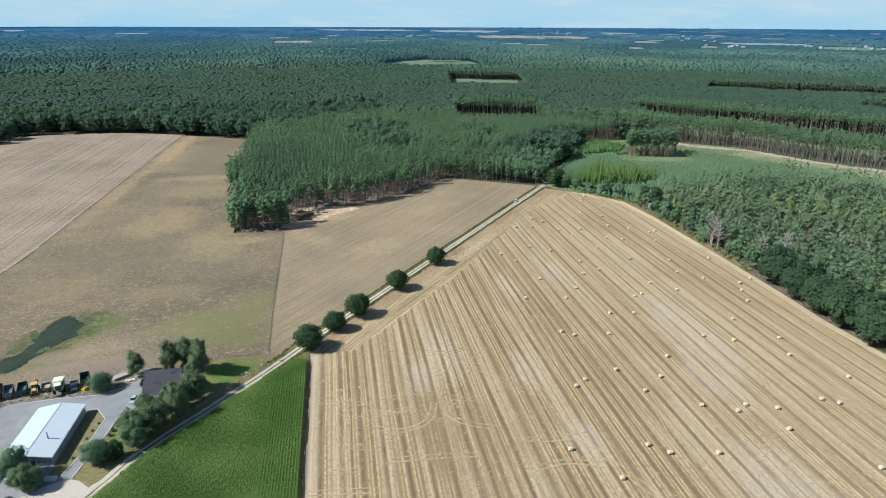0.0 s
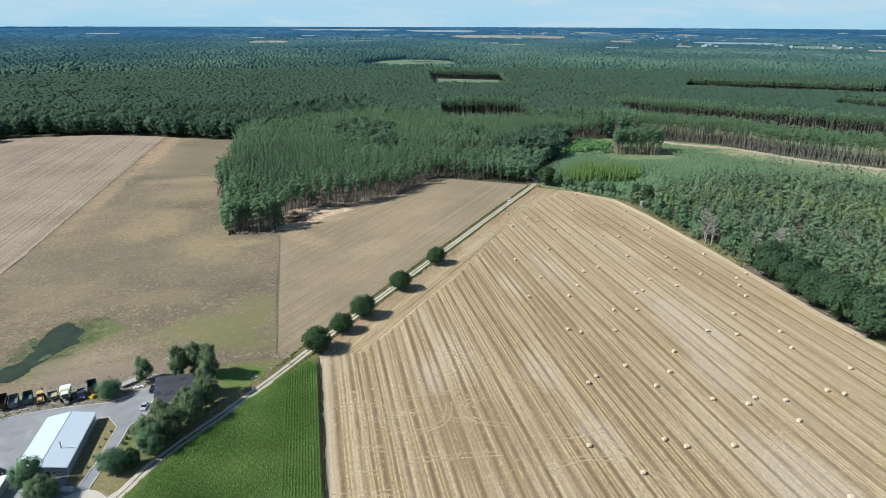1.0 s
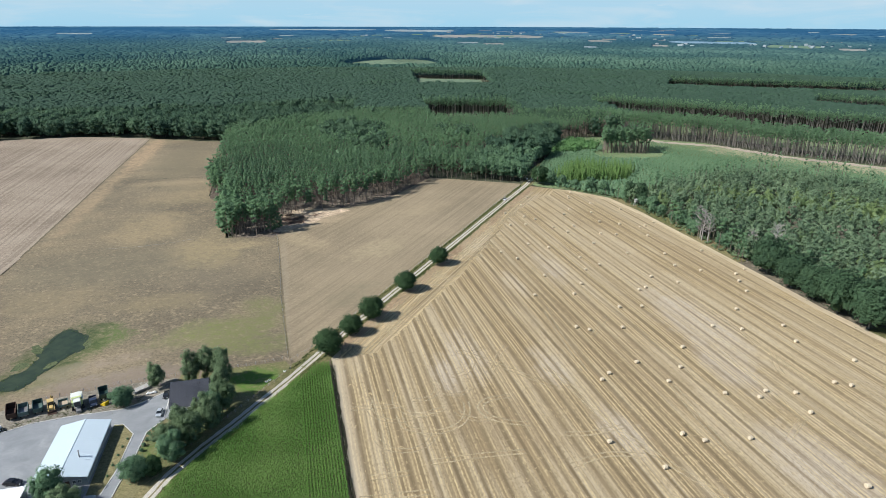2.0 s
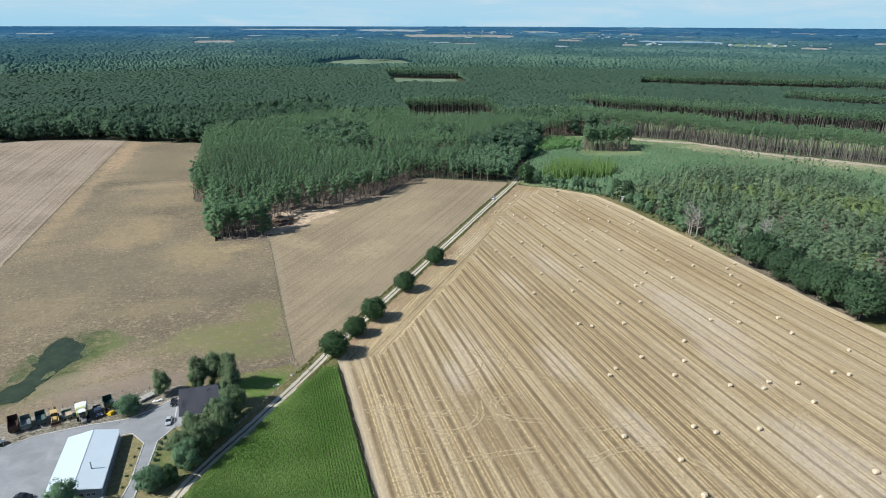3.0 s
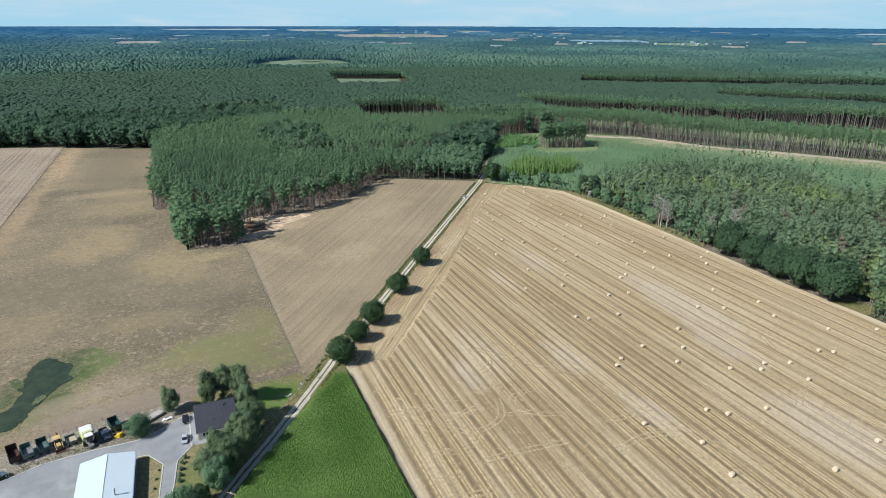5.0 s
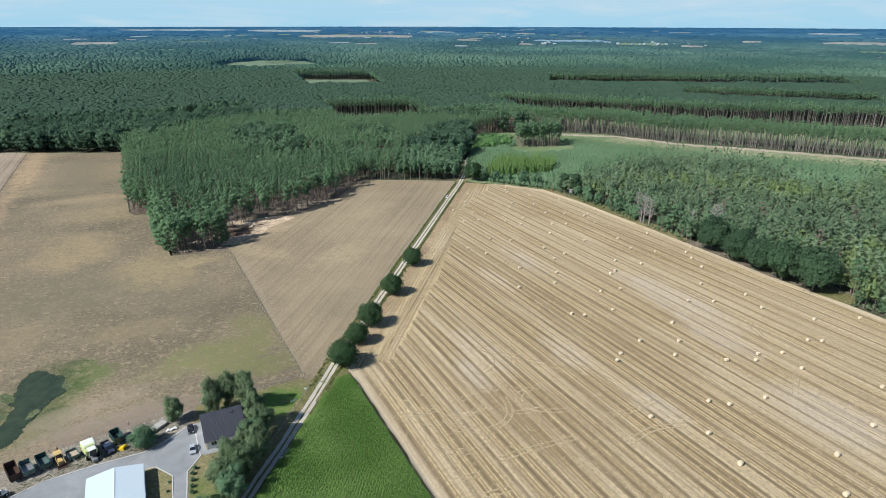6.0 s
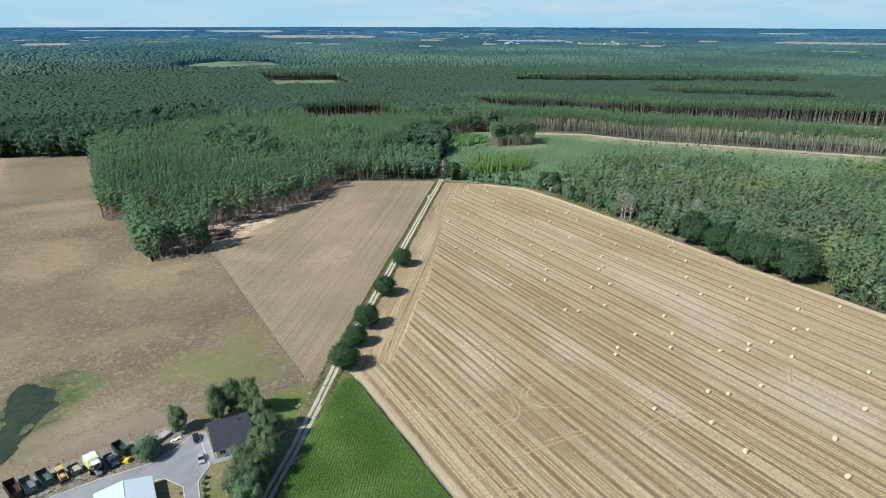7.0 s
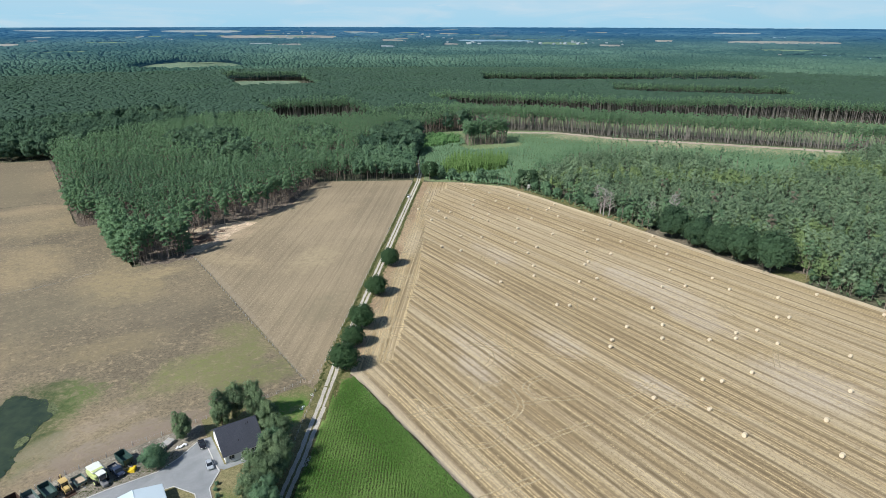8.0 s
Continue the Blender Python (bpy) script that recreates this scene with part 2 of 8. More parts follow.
    # the pale outer pass beside the corn
    edge = ramp(nt, calc(nt, "MULTIPLY_ADD", pos.outputs["X"], 0.1, 1.5), [(0.12, 0.75), (0.52, 0.0)])
    c = mix(nt, edge, c, (0.46, 0.39, 0.285))
    nt.links.new(c, b.inputs["Base Color"])
    relief(nt, b, speck, 0.7, 0.12)
    return m


M = {}
M["stubble"] = stubble_passes("stubble")
M["headland"] = stubble("headland_stubble", -53.0, (0.48, 0.38, 0.232), (0.34, 0.26, 0.145), 1.0)
M["wood_headland"] = stubble("wood_headland_stubble", 90.0, (0.66, 0.54, 0.36), (0.55, 0.445, 0.285), 0.15)


def dry_grass(name, cols, greens=(), stripes=0.0, turn=0.0, fine_scale=1.1):
    m, nt, b = nodes_of(name, 0.92, 0.12)
    v = place_vec(nt)
    f = noise_fac(nt, v, 0.016, 6, 0.62, 0.4)
    c = ramp(nt, f, [(0.36, cols[0]), (0.49, cols[1]), (0.62, cols[2])])
    f2 = noise_fac(nt, v, 0.09, 5, 0.65, 0.3)
    c = mix(nt, ramp(nt, f2, [(0.5, 0.0), (0.72, 0.5)]), c, cols[2])
    tuft = noise_fac(nt, v, fine_scale, 4, 0.75)
    c = mix(nt, ramp(nt, tuft, [(0.44, 0.0), (0.62, 0.62)]), c, tuple(x * 0.55 for x in cols[0]))
    fleck = noise_fac(nt, v, fine_scale * 0.45, 5, 0.75, 0.3)
    c = mix(nt, ramp(nt, fleck, [(0.53, 0.0), (0.64, 0.7)]), c, tuple(min(1, x * 1.3) for x in cols[2]))
    if stripes:
        s = noise_fac(nt, place_vec(nt, turn, (0.004, 0.45, 0.1)), 1.0, 3, 0.7, 0.1)
        c = mix(nt, ramp(nt, s, [(0.4, 0.0), (0.62, stripes)]), c, tuple(min(1, x * 1.35) for x in cols[2]))
        c = mix(nt, ramp(nt, s, [(0.38, stripes), (0.5, 0.0)]), c, tuple(x * 0.72 for x in cols[0]))
    rags = noise_fac(nt, v, 0.33, 6, 0.75, 0.8)
    for cx, cy, rx, ry, tn, col, k in greens:
        p = patch(nt, cx, cy, rx, ry, tn)
        p = arith(nt, "MULTIPLY", p, ramp(nt, rags, [(0.36, 0.15), (0.60, 1.0)]))
        c = mix(nt, arith(nt, "MULTIPLY", p, min(1.0, k * 1.2)), c, mix(nt, tuft, tuple(x * 0.6 for x in col), tuple(x * 1.25 for x in col)))
    nt.links.new(c, b.inputs["Base Color"])
    relief(nt, b, tuft, 0.6, 0.15)
    return m


GREEN = (0.192, 0.202, 0.082)
M["meadow"] = dry_grass("dry_meadow", [(0.158, 0.132, 0.090), (0.196, 0.162, 0.108), (0.262, 0.210, 0.132)],
    [(-46, 230, 22, 12, 8, GREEN, 0.85), (-54, 243, 30, 15, 15, GREEN, 0.9), (-40, 262, 12, 16, 10, GREEN, 0.6), (-99, 246, 11, 13, 0, (0.11, 0.155, 0.05), 0.95), (-103, 238, 7, 8, 0, (0.10, 0.145, 0.05), 0.9), (-113, 226, 15, 26, -20, (0.12, 0.15, 0.05), 0.6),
     (-112, 240, 15, 25, -18, (0.060, 0.085, 0.035), 0.8), (-128, 214, 14, 9, 20, (0.075, 0.09, 0.04), 0.7), (-92, 212, 30, 6, 5, (0.30, 0.255, 0.20), 0.7), (-100, 222, 26, 6, 15, (0.33, 0.27, 0.2), 0.5), (-120, 330, 60, 40, 0, (0.20, 0.175, 0.115), 0.45),
     (-140, 610, 30, 60, 0, (0.34, 0.27, 0.17), 0.5), (-158, 640, 12, 110, 0, (0.42, 0.30, 0.18), 1.0), (-162, 480, 8, 120, 0, (0.36, 0.27, 0.165), 0.7), (-118, 600, 30, 100, 0, (0.195, 0.165, 0.105), 0.8), (-118, 515, 40, 10, 0, (0.33, 0.265, 0.16), 0.7), (-95, 470, 40, 26, 20, (0.34, 0.27, 0.155), 0.5), (-85, 208, 45, 9, 5, (0.235, 0.185, 0.14), 0.8), (-60, 300, 30, 40, 0, (0.20, 0.168, 0.115), 0.4), (-72, 345, 22, 34, 10, (0.33, 0.265, 0.145), 0.6), (-110, 400, 26, 40, -10, (0.35, 0.275, 0.155), 0.55), (-52, 352, 20, 8, 10, (0.36, 0.29, 0.165), 0.6), (-130, 290, 30, 22, 0, (0.30, 0.24, 0.14), 0.45), (-85, 275, 26, 12, 0, (0.28, 0.225, 0.125), 0.45)], fine_scale=0.95)
M["mown_field"] = dry_grass("mown_field", [(0.228, 0.184, 0.120), (0.262, 0.212, 0.138), (0.312, 0.250, 0.162)],
    [(-8, 392, 24, 14, 30, (0.44, 0.34, 0.22), 0.6), (-31, 290, 2.5, 90, 0, (0.34, 0.285, 0.2), 0.4), (20, 330, 26, 14, 40, (0.40, 0.325, 0.20), 0.6), (-18, 350, 10, 26, 30, (0.42, 0.335, 0.205), 0.5), (60, 400, 34, 14, 30, (0.39, 0.31, 0.195), 0.5), (0, 270, 22, 10, 50, (0.22, 0.188, 0.12), 0.5)], 0.2, -53.0, 2.2)
M["far_field"] = dry_grass("harvested_field", [(0.210, 0.166, 0.122), (0.265, 0.214, 0.158), (0.33, 0.272, 0.204)], (), 0.3, -90.0)
# the two darkest patches paint the garden trees' shade into the lawn
M["lawn"] = dry_grass("lawn", [(0.135, 0.14, 0.06), (0.185, 0.175, 0.08), (0.25, 0.215, 0.115)],
    [(-41, 201, 11, 10, 0, (0.09, 0.20, 0.03), 1.0), (-43, 205, 14, 7, 20, (0.10, 0.19, 0.035), 1.0), (-52, 178, 7, 16, -30, (0.07, 0.11, 0.035), 1.0), (-60, 164, 7, 16, -30, (0.075, 0.11, 0.035), 1.0), (-70, 166, 4, 10, 0, (0.10, 0.15, 0.04), 0.8)], fine_scale=2.2)
M["verge"] = dry_grass("verge_grass", [(0.10, 0.115, 0.04), (0.15, 0.145, 0.06), (0.25, 0.21, 0.11)], fine_scale=1.8)
M["floor"] = dry_grass("woodland_floor", [(0.115, 0.10, 0.072), (0.17, 0.145, 0.105), (0.25, 0.215, 0.155)], fine_scale=0.8)
M["needle_floor"] = dry_grass("needle_floor", [(0.095, 0.076, 0.058), (0.150, 0.120, 0.092), (0.23, 0.19, 0.148)], fine_scale=0.8)
M["understorey"] = dry_grass("woodland_understorey", [(0.050, 0.058, 0.036), (0.075, 0.082, 0.050), (0.11, 0.11, 0.07)], fine_scale=0.8)
M["clearing"] = dry_grass("clearing_grass", [(0.13, 0.185, 0.085), (0.165, 0.22, 0.105), (0.22, 0.265, 0.135)])
M["far_clearing"] = dry_grass("far_clearing_grass", [(0.115, 0.175, 0.115), (0.15, 0.21, 0.135), (0.19, 0.245, 0.15)], fine_scale=0.3)
M["border"] = dry_grass("bare_field_border", [(0.22, 0.155, 0.095), (0.30, 0.215, 0.13), (0.38, 0.29, 0.18)], fine_scale=1.4)
M["lane_sand"] = dry_grass("lane_sand", [(0.33, 0.275, 0.215), (0.40, 0.335, 0.265), (0.47, 0.395, 0.315)])
M["pale_clearing"] = dry_grass("pale_dry_grass", [(0.20, 0.235, 0.125), (0.26, 0.285, 0.155), (0.34, 0.325, 0.20)])
M["bare_soil"] = dry_grass("bare_brown_soil", [(0.14, 0.10, 0.07), (0.20, 0.145, 0.10), (0.38, 0.29, 0.2)], fine_scale=0.5)
M["sand"] = dry_grass("bare_sand", [(0.38, 0.28, 0.185), (0.50, 0.385, 0.265), (0.60, 0.475, 0.335)], fine_scale=0.5)
M["track"] = dry_grass("gravel_track", [(0.43, 0.392, 0.325), (0.50, 0.462, 0.392), (0.56, 0.52, 0.445)], fine_scale=7.0)
M["dirt"] = dry_grass("trodden_dirt", [(0.125, 0.115, 0.085), (0.19, 0.17, 0.13), (0.31, 0.28, 0.225)], fine_scale=1.5)
M["soil"] = dry_grass("field_soil", [(0.10, 0.085, 0.055), (0.13, 0.11, 0.07), (0.17, 0.14, 0.09)], fine_scale=1.5)
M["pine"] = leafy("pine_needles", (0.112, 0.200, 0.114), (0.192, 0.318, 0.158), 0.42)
# far foliage: darker and bluer, with distance haze and crown shade in the colour
M["far_pine"] = leafy("hazed_pine_needles", (0.054, 0.106, 0.070), (0.088, 0.154, 0.100), 0.42, 0.3, 1.0)
M["far_leaf"] = leafy("hazed_broad_leaves", (0.042, 0.090, 0.058), (0.080, 0.144, 0.088), 0.42, 0.35, 0.95)
M["grove_leaf"] = leafy("grove_leaves", (0.044, 0.092, 0.060), (0.120, 0.202, 0.112), 0.42)
M["mixed_pine"] = leafy("pale_pine_needles", (0.084, 0.146, 0.086), (0.285, 0.388, 0.224), 0.42)
M["mixed_leaf"] = leafy("pale_leaves", (0.080, 0.140, 0.068), (0.280, 0.370, 0.150), 0.42)
M["leaf"] = leafy("broad_leaves", (0.074, 0.150, 0.090), (0.205, 0.325, 0.175), 0.42)
M["dark_leaf"] = leafy("dark_leaves", (0.032, 0.068, 0.030), (0.062, 0.115, 0.046), 0.3)
M["oak"] = leafy("oak_leaves", (0.036, 0.074, 0.040), (0.082, 0.142, 0.070), 0.3)
M["young"] = leafy("young_pine_needles", (0.155, 0.272, 0.148), (0.225, 0.355, 0.198), 0.42, 0.55, 0.7)
M["larch"] = leafy("larch_needles", (0.115, 0.215, 0.065), (0.215, 0.340, 0.110), 0.42)
M["sapling"] = leafy("sapling_leaves", (0.10, 0.215, 0.085), (0.205, 0.37, 0.14), 0.42)
M["willow"] = leafy("silvery_leaves", (0.078, 0.130, 0.064), (0.225, 0.305, 0.165), 0.42)
M["corn"] = leafy("corn_leaves", (0.072, 0.186, 0.028), (0.255, 0.400, 0.115), 0.42)
M["bark"] = plain("pine_bark", (0.26, 0.208, 0.170), 0.9, 0.1, 0, 0.45, 1.5, True)
M["pale_bark"] = plain("sunlit_pine_bark", (0.205, 0.186, 0.164), 0.9, 0.1, 0, 0.35, 1.5, True)
M["grey_bark"] = plain("grey_bark", (0.22, 0.20, 0.17), 0.9, 0.1, 0, 0.4, 3.0)
M["straw"] = plain("baled_straw", (0.63, 0.53, 0.375), 0.9, 0.15, 0, 0.3, 7.0, bump=0.6)

M["white_frame"] = plain("white_plastic", (0.78, 0.78, 0.77), 0.4, 0.4, 0, 0.06)

# ---- building tools ----
def ease(u):
    u = np.clip(u, 0, 1)
    return u * u * (3 - 2 * u)


def land(x, y):
    """The lie of the land: flat, with a low rise under the farm."""
    return 3.3 * ease((-20 - np.asarray(x, float)) / 45) * (1 - ease((np.asarray(y, float) - 265) / 90))


def at(x, y, up=0.0, turn=0.0, size=1.0):
    m = pose(x, y, float(land(x, y)) + up, 0, 0, turn)
    return m if size == 1.0 else m @ Matrix.Diagonal((size, size, size, 1))


def part(name, bm, material, parent=None, label="", smooth=False):
    """Links a bmesh as one mesh object, under a thing where one is given."""
    me = bpy.data.meshes.new(name)
    bm.normal_update()
    bm.to_mesh(me)
    bm.free()
    for m in material if isinstance(material, (list, tuple)) else [material]:
        me.materials.append(m)
    if smooth:
        for p in me.polygons:
            p.use_smooth = True
    ob = new(name, me)
    if parent is not None:
        ob.parent = parent
    if label:
        tagged(ob, label)
    return ob


def shared(name, data, parent, m):
    """One more piece on a mesh that its like already use."""
    ob = new(name, data)
    ob.parent = parent
    ob.matrix_basis = m
    return ob


def box(bm, x0, x1, y0, y1, z0, z1, bevel=0.0, m=None):
    r = bmesh.ops.create_cube(bm, size=1.0)
    vs = r["verts"]
    bmesh.ops.transform(bm, matrix=Matrix.Translation(((x0 + x1) / 2, (y0 + y1) / 2, (z0 + z1) / 2)) @ Matrix.Diagonal((x1 - x0, y1 - y0, z1 - z0, 1)), verts=vs)
    if bevel:
        es = list({e for v in vs for e in v.link_edges})
        r = bmesh.ops.bevel(bm, geom=es, offset=bevel, segments=2, affect="EDGES", profile=0.6)
        vs = list({v for f in r["faces"] for v in f.verts} | {v for v in vs if v.is_valid})
    if m is not None:
        bmesh.ops.transform(bm, matrix=m, verts=vs)
    return vs


def rod(bm, p, q, r0, r1=None, seg=8):
    """A tapered round bar from p to q."""
    p, q = Vector(p), Vector(q)
    d = q - p
    m = Matrix.Translation((p + q) / 2) @ d.to_track_quat("Z", "Y").to_matrix().to_4x4()
    return bmesh.ops.create_cone(bm, cap_ends=True, segments=seg, radius1=r0, radius2=r0 if r1 is None else r1, depth=d.length, matrix=m)["verts"]


def prism(bm, outline, axis, a, b):
    """An outline of (u, v) pairs swept along x or y from a to b."""
    def p(u, v, w):
        return (w, u, v) if axis == "x" else (u, w, v)
    A = [bm.verts.new(p(u, v, a)) for u, v in outline]
    B = [bm.verts.new(p(u, v, b)) for u, v in outline]
    n = len(outline)
    fs = [bm.faces.new(A), bm.faces.new(B[::-1])]
    fs += [bm.faces.new((A[i], B[i], B[(i + 1) % n], A[(i + 1) % n])[::-1]) for i in range(n)]
    bmesh.ops.recalc_face_normals(bm, faces=fs)
    return A + B


def fast_mesh(name, V, groups, mats, tone=None, smooth=False):
    """A mesh from arrays: groups of (faces, material slot), each faces array of one width."""
    me = bpy.data.meshes.new(name)
    V = np.asarray(V, np.float32)
    me.vertices.add(len(V))
    me.vertices.foreach_set("co", V.ravel())
    loops = np.concatenate([f.ravel() for f, _ in groups]).astype(np.int32)
    sizes = np.concatenate([np.full(len(f), f.shape[1]) for f, _ in groups]).astype(np.int32)
    slot = np.concatenate([np.full(len(f), s) for f, s in groups]).astype(np.int32)
    me.loops.add(len(loops))
    me.polygons.add(len(sizes))
    me.loops.foreach_set("vertex_index", loops)
    me.polygons.foreach_set("loop_start", np.concatenate([[0], np.cumsum(sizes)[:-1]]).astype(np.int32))
    me.polygons.foreach_set("material_index", slot)
    me.polygons.foreach_set("use_smooth", np.full(len(sizes), smooth))
    for m in mats:
        me.materials.append(m)
    if tone is not None:
        me.attributes.new("tone", "FLOAT", "POINT").data.foreach_set("value", np.asarray(tone, np.float32))
    me.update(calc_edges=True)
    return me


def inside(poly, x, y):
    x, y = np.asarray(x, float), np.asarray(y, float)
    hit = np.zeros(x.shape, bool)
    for (x0, y0), (x1, y1) in zip(poly, poly[1:] + poly[:1]):
        if y0 != y1:
            hit ^= ((y0 > y) != (y1 > y)) & (x < (x1 - x0) * (y - y0) / (y1 - y0) + x0)
    return hit


def sheet(name, outline, up, material, label, cell=12.0, category="ground"):
    """A piece of ground with that outline, laid on the land."""
    bm = bmesh.new()
    f = bm.faces.new([bm.verts.new((x, y, 0)) for x, y in outline])
    f.normal_update()
    if sum(a[0] * b[1] - b[0] * a[1] for a, b in zip(outline, outline[1:] + outline[:1])) < 0:
        f.normal_flip()
    f.normal_update()
    bmesh.ops.triangulate(bm, faces=[f])
    xs, ys = [p[0] for p in outline], [p[1] for p in outline]
    if min(xs) < -18:
        for lo, hi, n in ((min(xs), min(max(xs), -18), (1, 0, 0)), (min(ys), min(max(ys), 360), (0, 1, 0))):
            for k in range(1, int((hi - lo) / cell) + 1):
                co = Vector(n) * (lo + k * cell)
                bmesh.ops.bisect_plane(bm, geom=bm.verts[:] + bm.edges[:] + bm.faces[:], plane_co=co, plane_no=n)
    for v in bm.verts:
        v.co.z = float(land(v.co.x, v.co.y)) + up
    return tagged(part(name, bm, material), label, category, kind="structure")


def ribbon(line, half, off=0.0, wob=0.0, rng=None, step=3.0):
    """The outline of a strip of that half width along a line, set off to its right."""
    pts = []
    for (x0, y0), (x1, y1) in zip(line, line[1:]):
        n = max(1, int(math.hypot(x1 - x0, y1 - y0) / step))
        pts += [(x0 + (x1 - x0) * k / n, y0 + (y1 - y0) * k / n) for k in range(n)]
    pts.append(line[-1])
    L, R = [], []
    for i, (x, y) in enumerate(pts):
        a, b = pts[max(0, i - 1)], pts[min(len(pts) - 1, i + 1)]
        d = math.hypot(b[0] - a[0], b[1] - a[1])
        nx, ny = (b[1] - a[1]) / d, -(b[0] - a[0]) / d
        w = [half + (rng.uniform(-wob, wob) if rng else 0) for _ in range(2)]
        R.append((x + nx * (off + w[0]), y + ny * (off + w[0])))
        L.append((x + nx * (off - w[1]), y + ny * (off - w[1])))
    return L, R


def strip(name, line, half, up, material, label, off=0.0, wob=0.0, seed=1, category="ground", step=3.0):
    """A strip of ground along a line, with uneven edges."""
    L, R = ribbon(line, half, off, wob, random.Random(seed), step)
    bm = bmesh.new()
    vs = [(bm.verts.new((*a, float(land(*a)) + up)), bm.verts.new((*b, float(land(*b)) + up))) for a, b in zip(L, R)]
    for (a, b), (c, d) in zip(vs, vs[1:]):
        bm.faces.new((a, b, d, c)[::-1])
    bmesh.ops.recalc_face_normals(bm, faces=bm.faces[:])
    if bm.faces[0].normal.z < 0 if bm.faces[:] and not bm.faces.ensure_lookup_table() else False:
        bmesh.ops.reverse_faces(bm, faces=bm.faces[:])
    return tagged(part(name, bm, material), label, category, kind="structure")

# ---- the land: one sheet to the horizon, fields laid on it ----
HOME = (-46.0, 15.0)


def rise(r):
    """Beyond 1.6 km the land climbs in long swells to the skyline."""
    u = np.clip((r - 1600) / 3300, 0, 1)
    return 120 * (1 - r / (r + 9500 * u ** 2.6))


def rings(radii, az):
    R, Z = np.meshgrid(radii, az, indexing="ij")
    n, k = R.shape
    i = np.arange(n * k).reshape(n, k)
    F = np.stack([i[:-1, :-1], i[1:, :-1], i[1:, 1:], i[:-1, 1:]], -1).reshape(-1, 4)[:, ::-1]
    return R.ravel(), HOME[0] + (R * np.sin(Z)).ravel(), HOME[1] + (R * np.cos(Z)).ravel(), F


r_, gx, gy, gf = rings(np.concatenate([np.linspace(0.5, 1600, 90), np.linspace(1660, 4880, 60)]), np.radians(np.linspace(0, 360, 145)))
gz = land(gx, gy) + rise(r_) - np.where((gx < -10) & (gy < 380), 1.2, 0.35)
tagged(new("ground", fast_mesh("ground", np.stack([gx, gy, gz], 1), [(gf, 0)], [M["understorey"]], smooth=True)), "wide flat land under fields and woods, rising to a far skyline", "ground", kind="structure")

ROAD = [(-112, 82), (-86, 117), (-70, 141), (-62.8, 155), (-55.3, 165.8), (-46.3, 178), (-40.6, 186.5), (-32.5, 198), (-26.8, 206.5), (-15.4, 223.2), (25.9, 277.2), (77.2, 344), (120, 400), (152.5, 442), (160, 453), (172, 470), (196, 512)]
WOOD_EDGE = [(158, 438), (170, 428), (181, 420), (199, 395), (203, 358), (203, 327), (203.3, 289), (203.3, 237), (202.6, 205), (205, 174), (205.5, 131), (206, -300)]
BLOCK_EDGE = [(-88, 692), (-85, 560), (-83.5, 468), (-80, 458), (-68.5, 456), (-64.5, 367.5), (-35, 365), (-29, 394), (-8, 412), (18, 416.5), (48, 437), (86.5, 485), (150.5, 449)]
FAR_EDGE = [(-1400, 520), (-700, 600), (-420, 640), (-343, 700), (-331, 748), (-251, 756), (-185, 735), (-106, 695)]
OPEN_LAND = FAR_EDGE + BLOCK_EDGE + WOOD_EDGE + [(-1400, -300)]

sheet("meadow", [(-168.5, -200)] + [(-110, -200), (-110, 82)] + [(x - 1, y + 1) for x, y in ROAD[1:9]] + [(-30, 216), (-34, 362), (-35, 366)] + BLOCK_EDGE[5::-1] + [(-106, 695), (-168.5, 727)], 0.0,
    M["meadow"], "dry brown pasture grass with greener patches", 12, "meadow")
sheet("harvested_field", [(-168.5, -200), (-168.5, 727)] + FAR_EDGE[6::-1] + [(-1400, -200)], 0.004, M["far_field"], "pale harvested field with straight drill lines", 40, "field")
strip("mowing_edge", [(-150.0, 531.8), (-123.8, 531.8), (-94.4, 529.2)], 0.5, 0.03, M["soil"], "dark ragged edge between two mowings of the pasture", 0, 0.45, 15)
strip("mowing_edge", [(-128.2, 363.4), (-110.0, 363.4), (-96.3, 365.5), (-82.1, 370.0)], 0.4, 0.03, M["dirt"], "faint trodden line across the pasture", 0, 0.4, 16)
sheet("mown_field", [(-30, 216), (-34, 362)] + BLOCK_EDGE[6:] + [(x - 1.5, y + 1.5) for x, y in ROAD[13:7:-1]], 0.012, M["mown_field"], "mown tan hay field with faint lines", 12, "field")
sheet("stubble_field", [(-14.7, 213.5), (149, 436), (158, 438)] + WOOD_EDGE[1:] + [(-14.7, -300)], 0.0, M["stubble"], "harvested grain field of golden stubble in straight swaths", 12, "field")
hg = random.Random(19)
inner = [(160, 412), (140, 400), (117, 373), (91, 334), (57, 283), (30, 248), (3, 213.5)]
zig = []
for (x0, y0), (x1, y1) in zip(inner, inner[1:]):
    n = int(math.hypot(x1 - x0, y1 - y0) / 2.2)
    zig += [(x0 + (x1 - x0) * k / n, y0 + (y1 - y0) * k / n + hg.uniform(-1.3, 1.3)) for k in range(n)]
sheet("headland", [(-12, 213.5), (147, 433), (160, 436), (170, 426)] + zig + [(3, 213.5)], 0.015, M["headland"], "turning strip of pale stubble along the track", 12, "field")
sheet("wood_headland", WOOD_EDGE[1:11] + [(201.3, 131), (200.8, 174), (198.6, 205), (199.3, 237), (199.3, 289), (199, 327), (199, 352), (195, 389), (179, 413)], 0.03, M["wood_headland"], "pale stubble strip along the wood", 12, "field")
sheet("corn_ground", [(-14.9, 212), (-14.9, 60), (-118, 60)] + [(x + 2.6, y - 2.2) for x, y in ROAD[1:9]] + [(-20.5, 212)], 0.05, M["soil"], "dark soil under the corn", 12, "field")
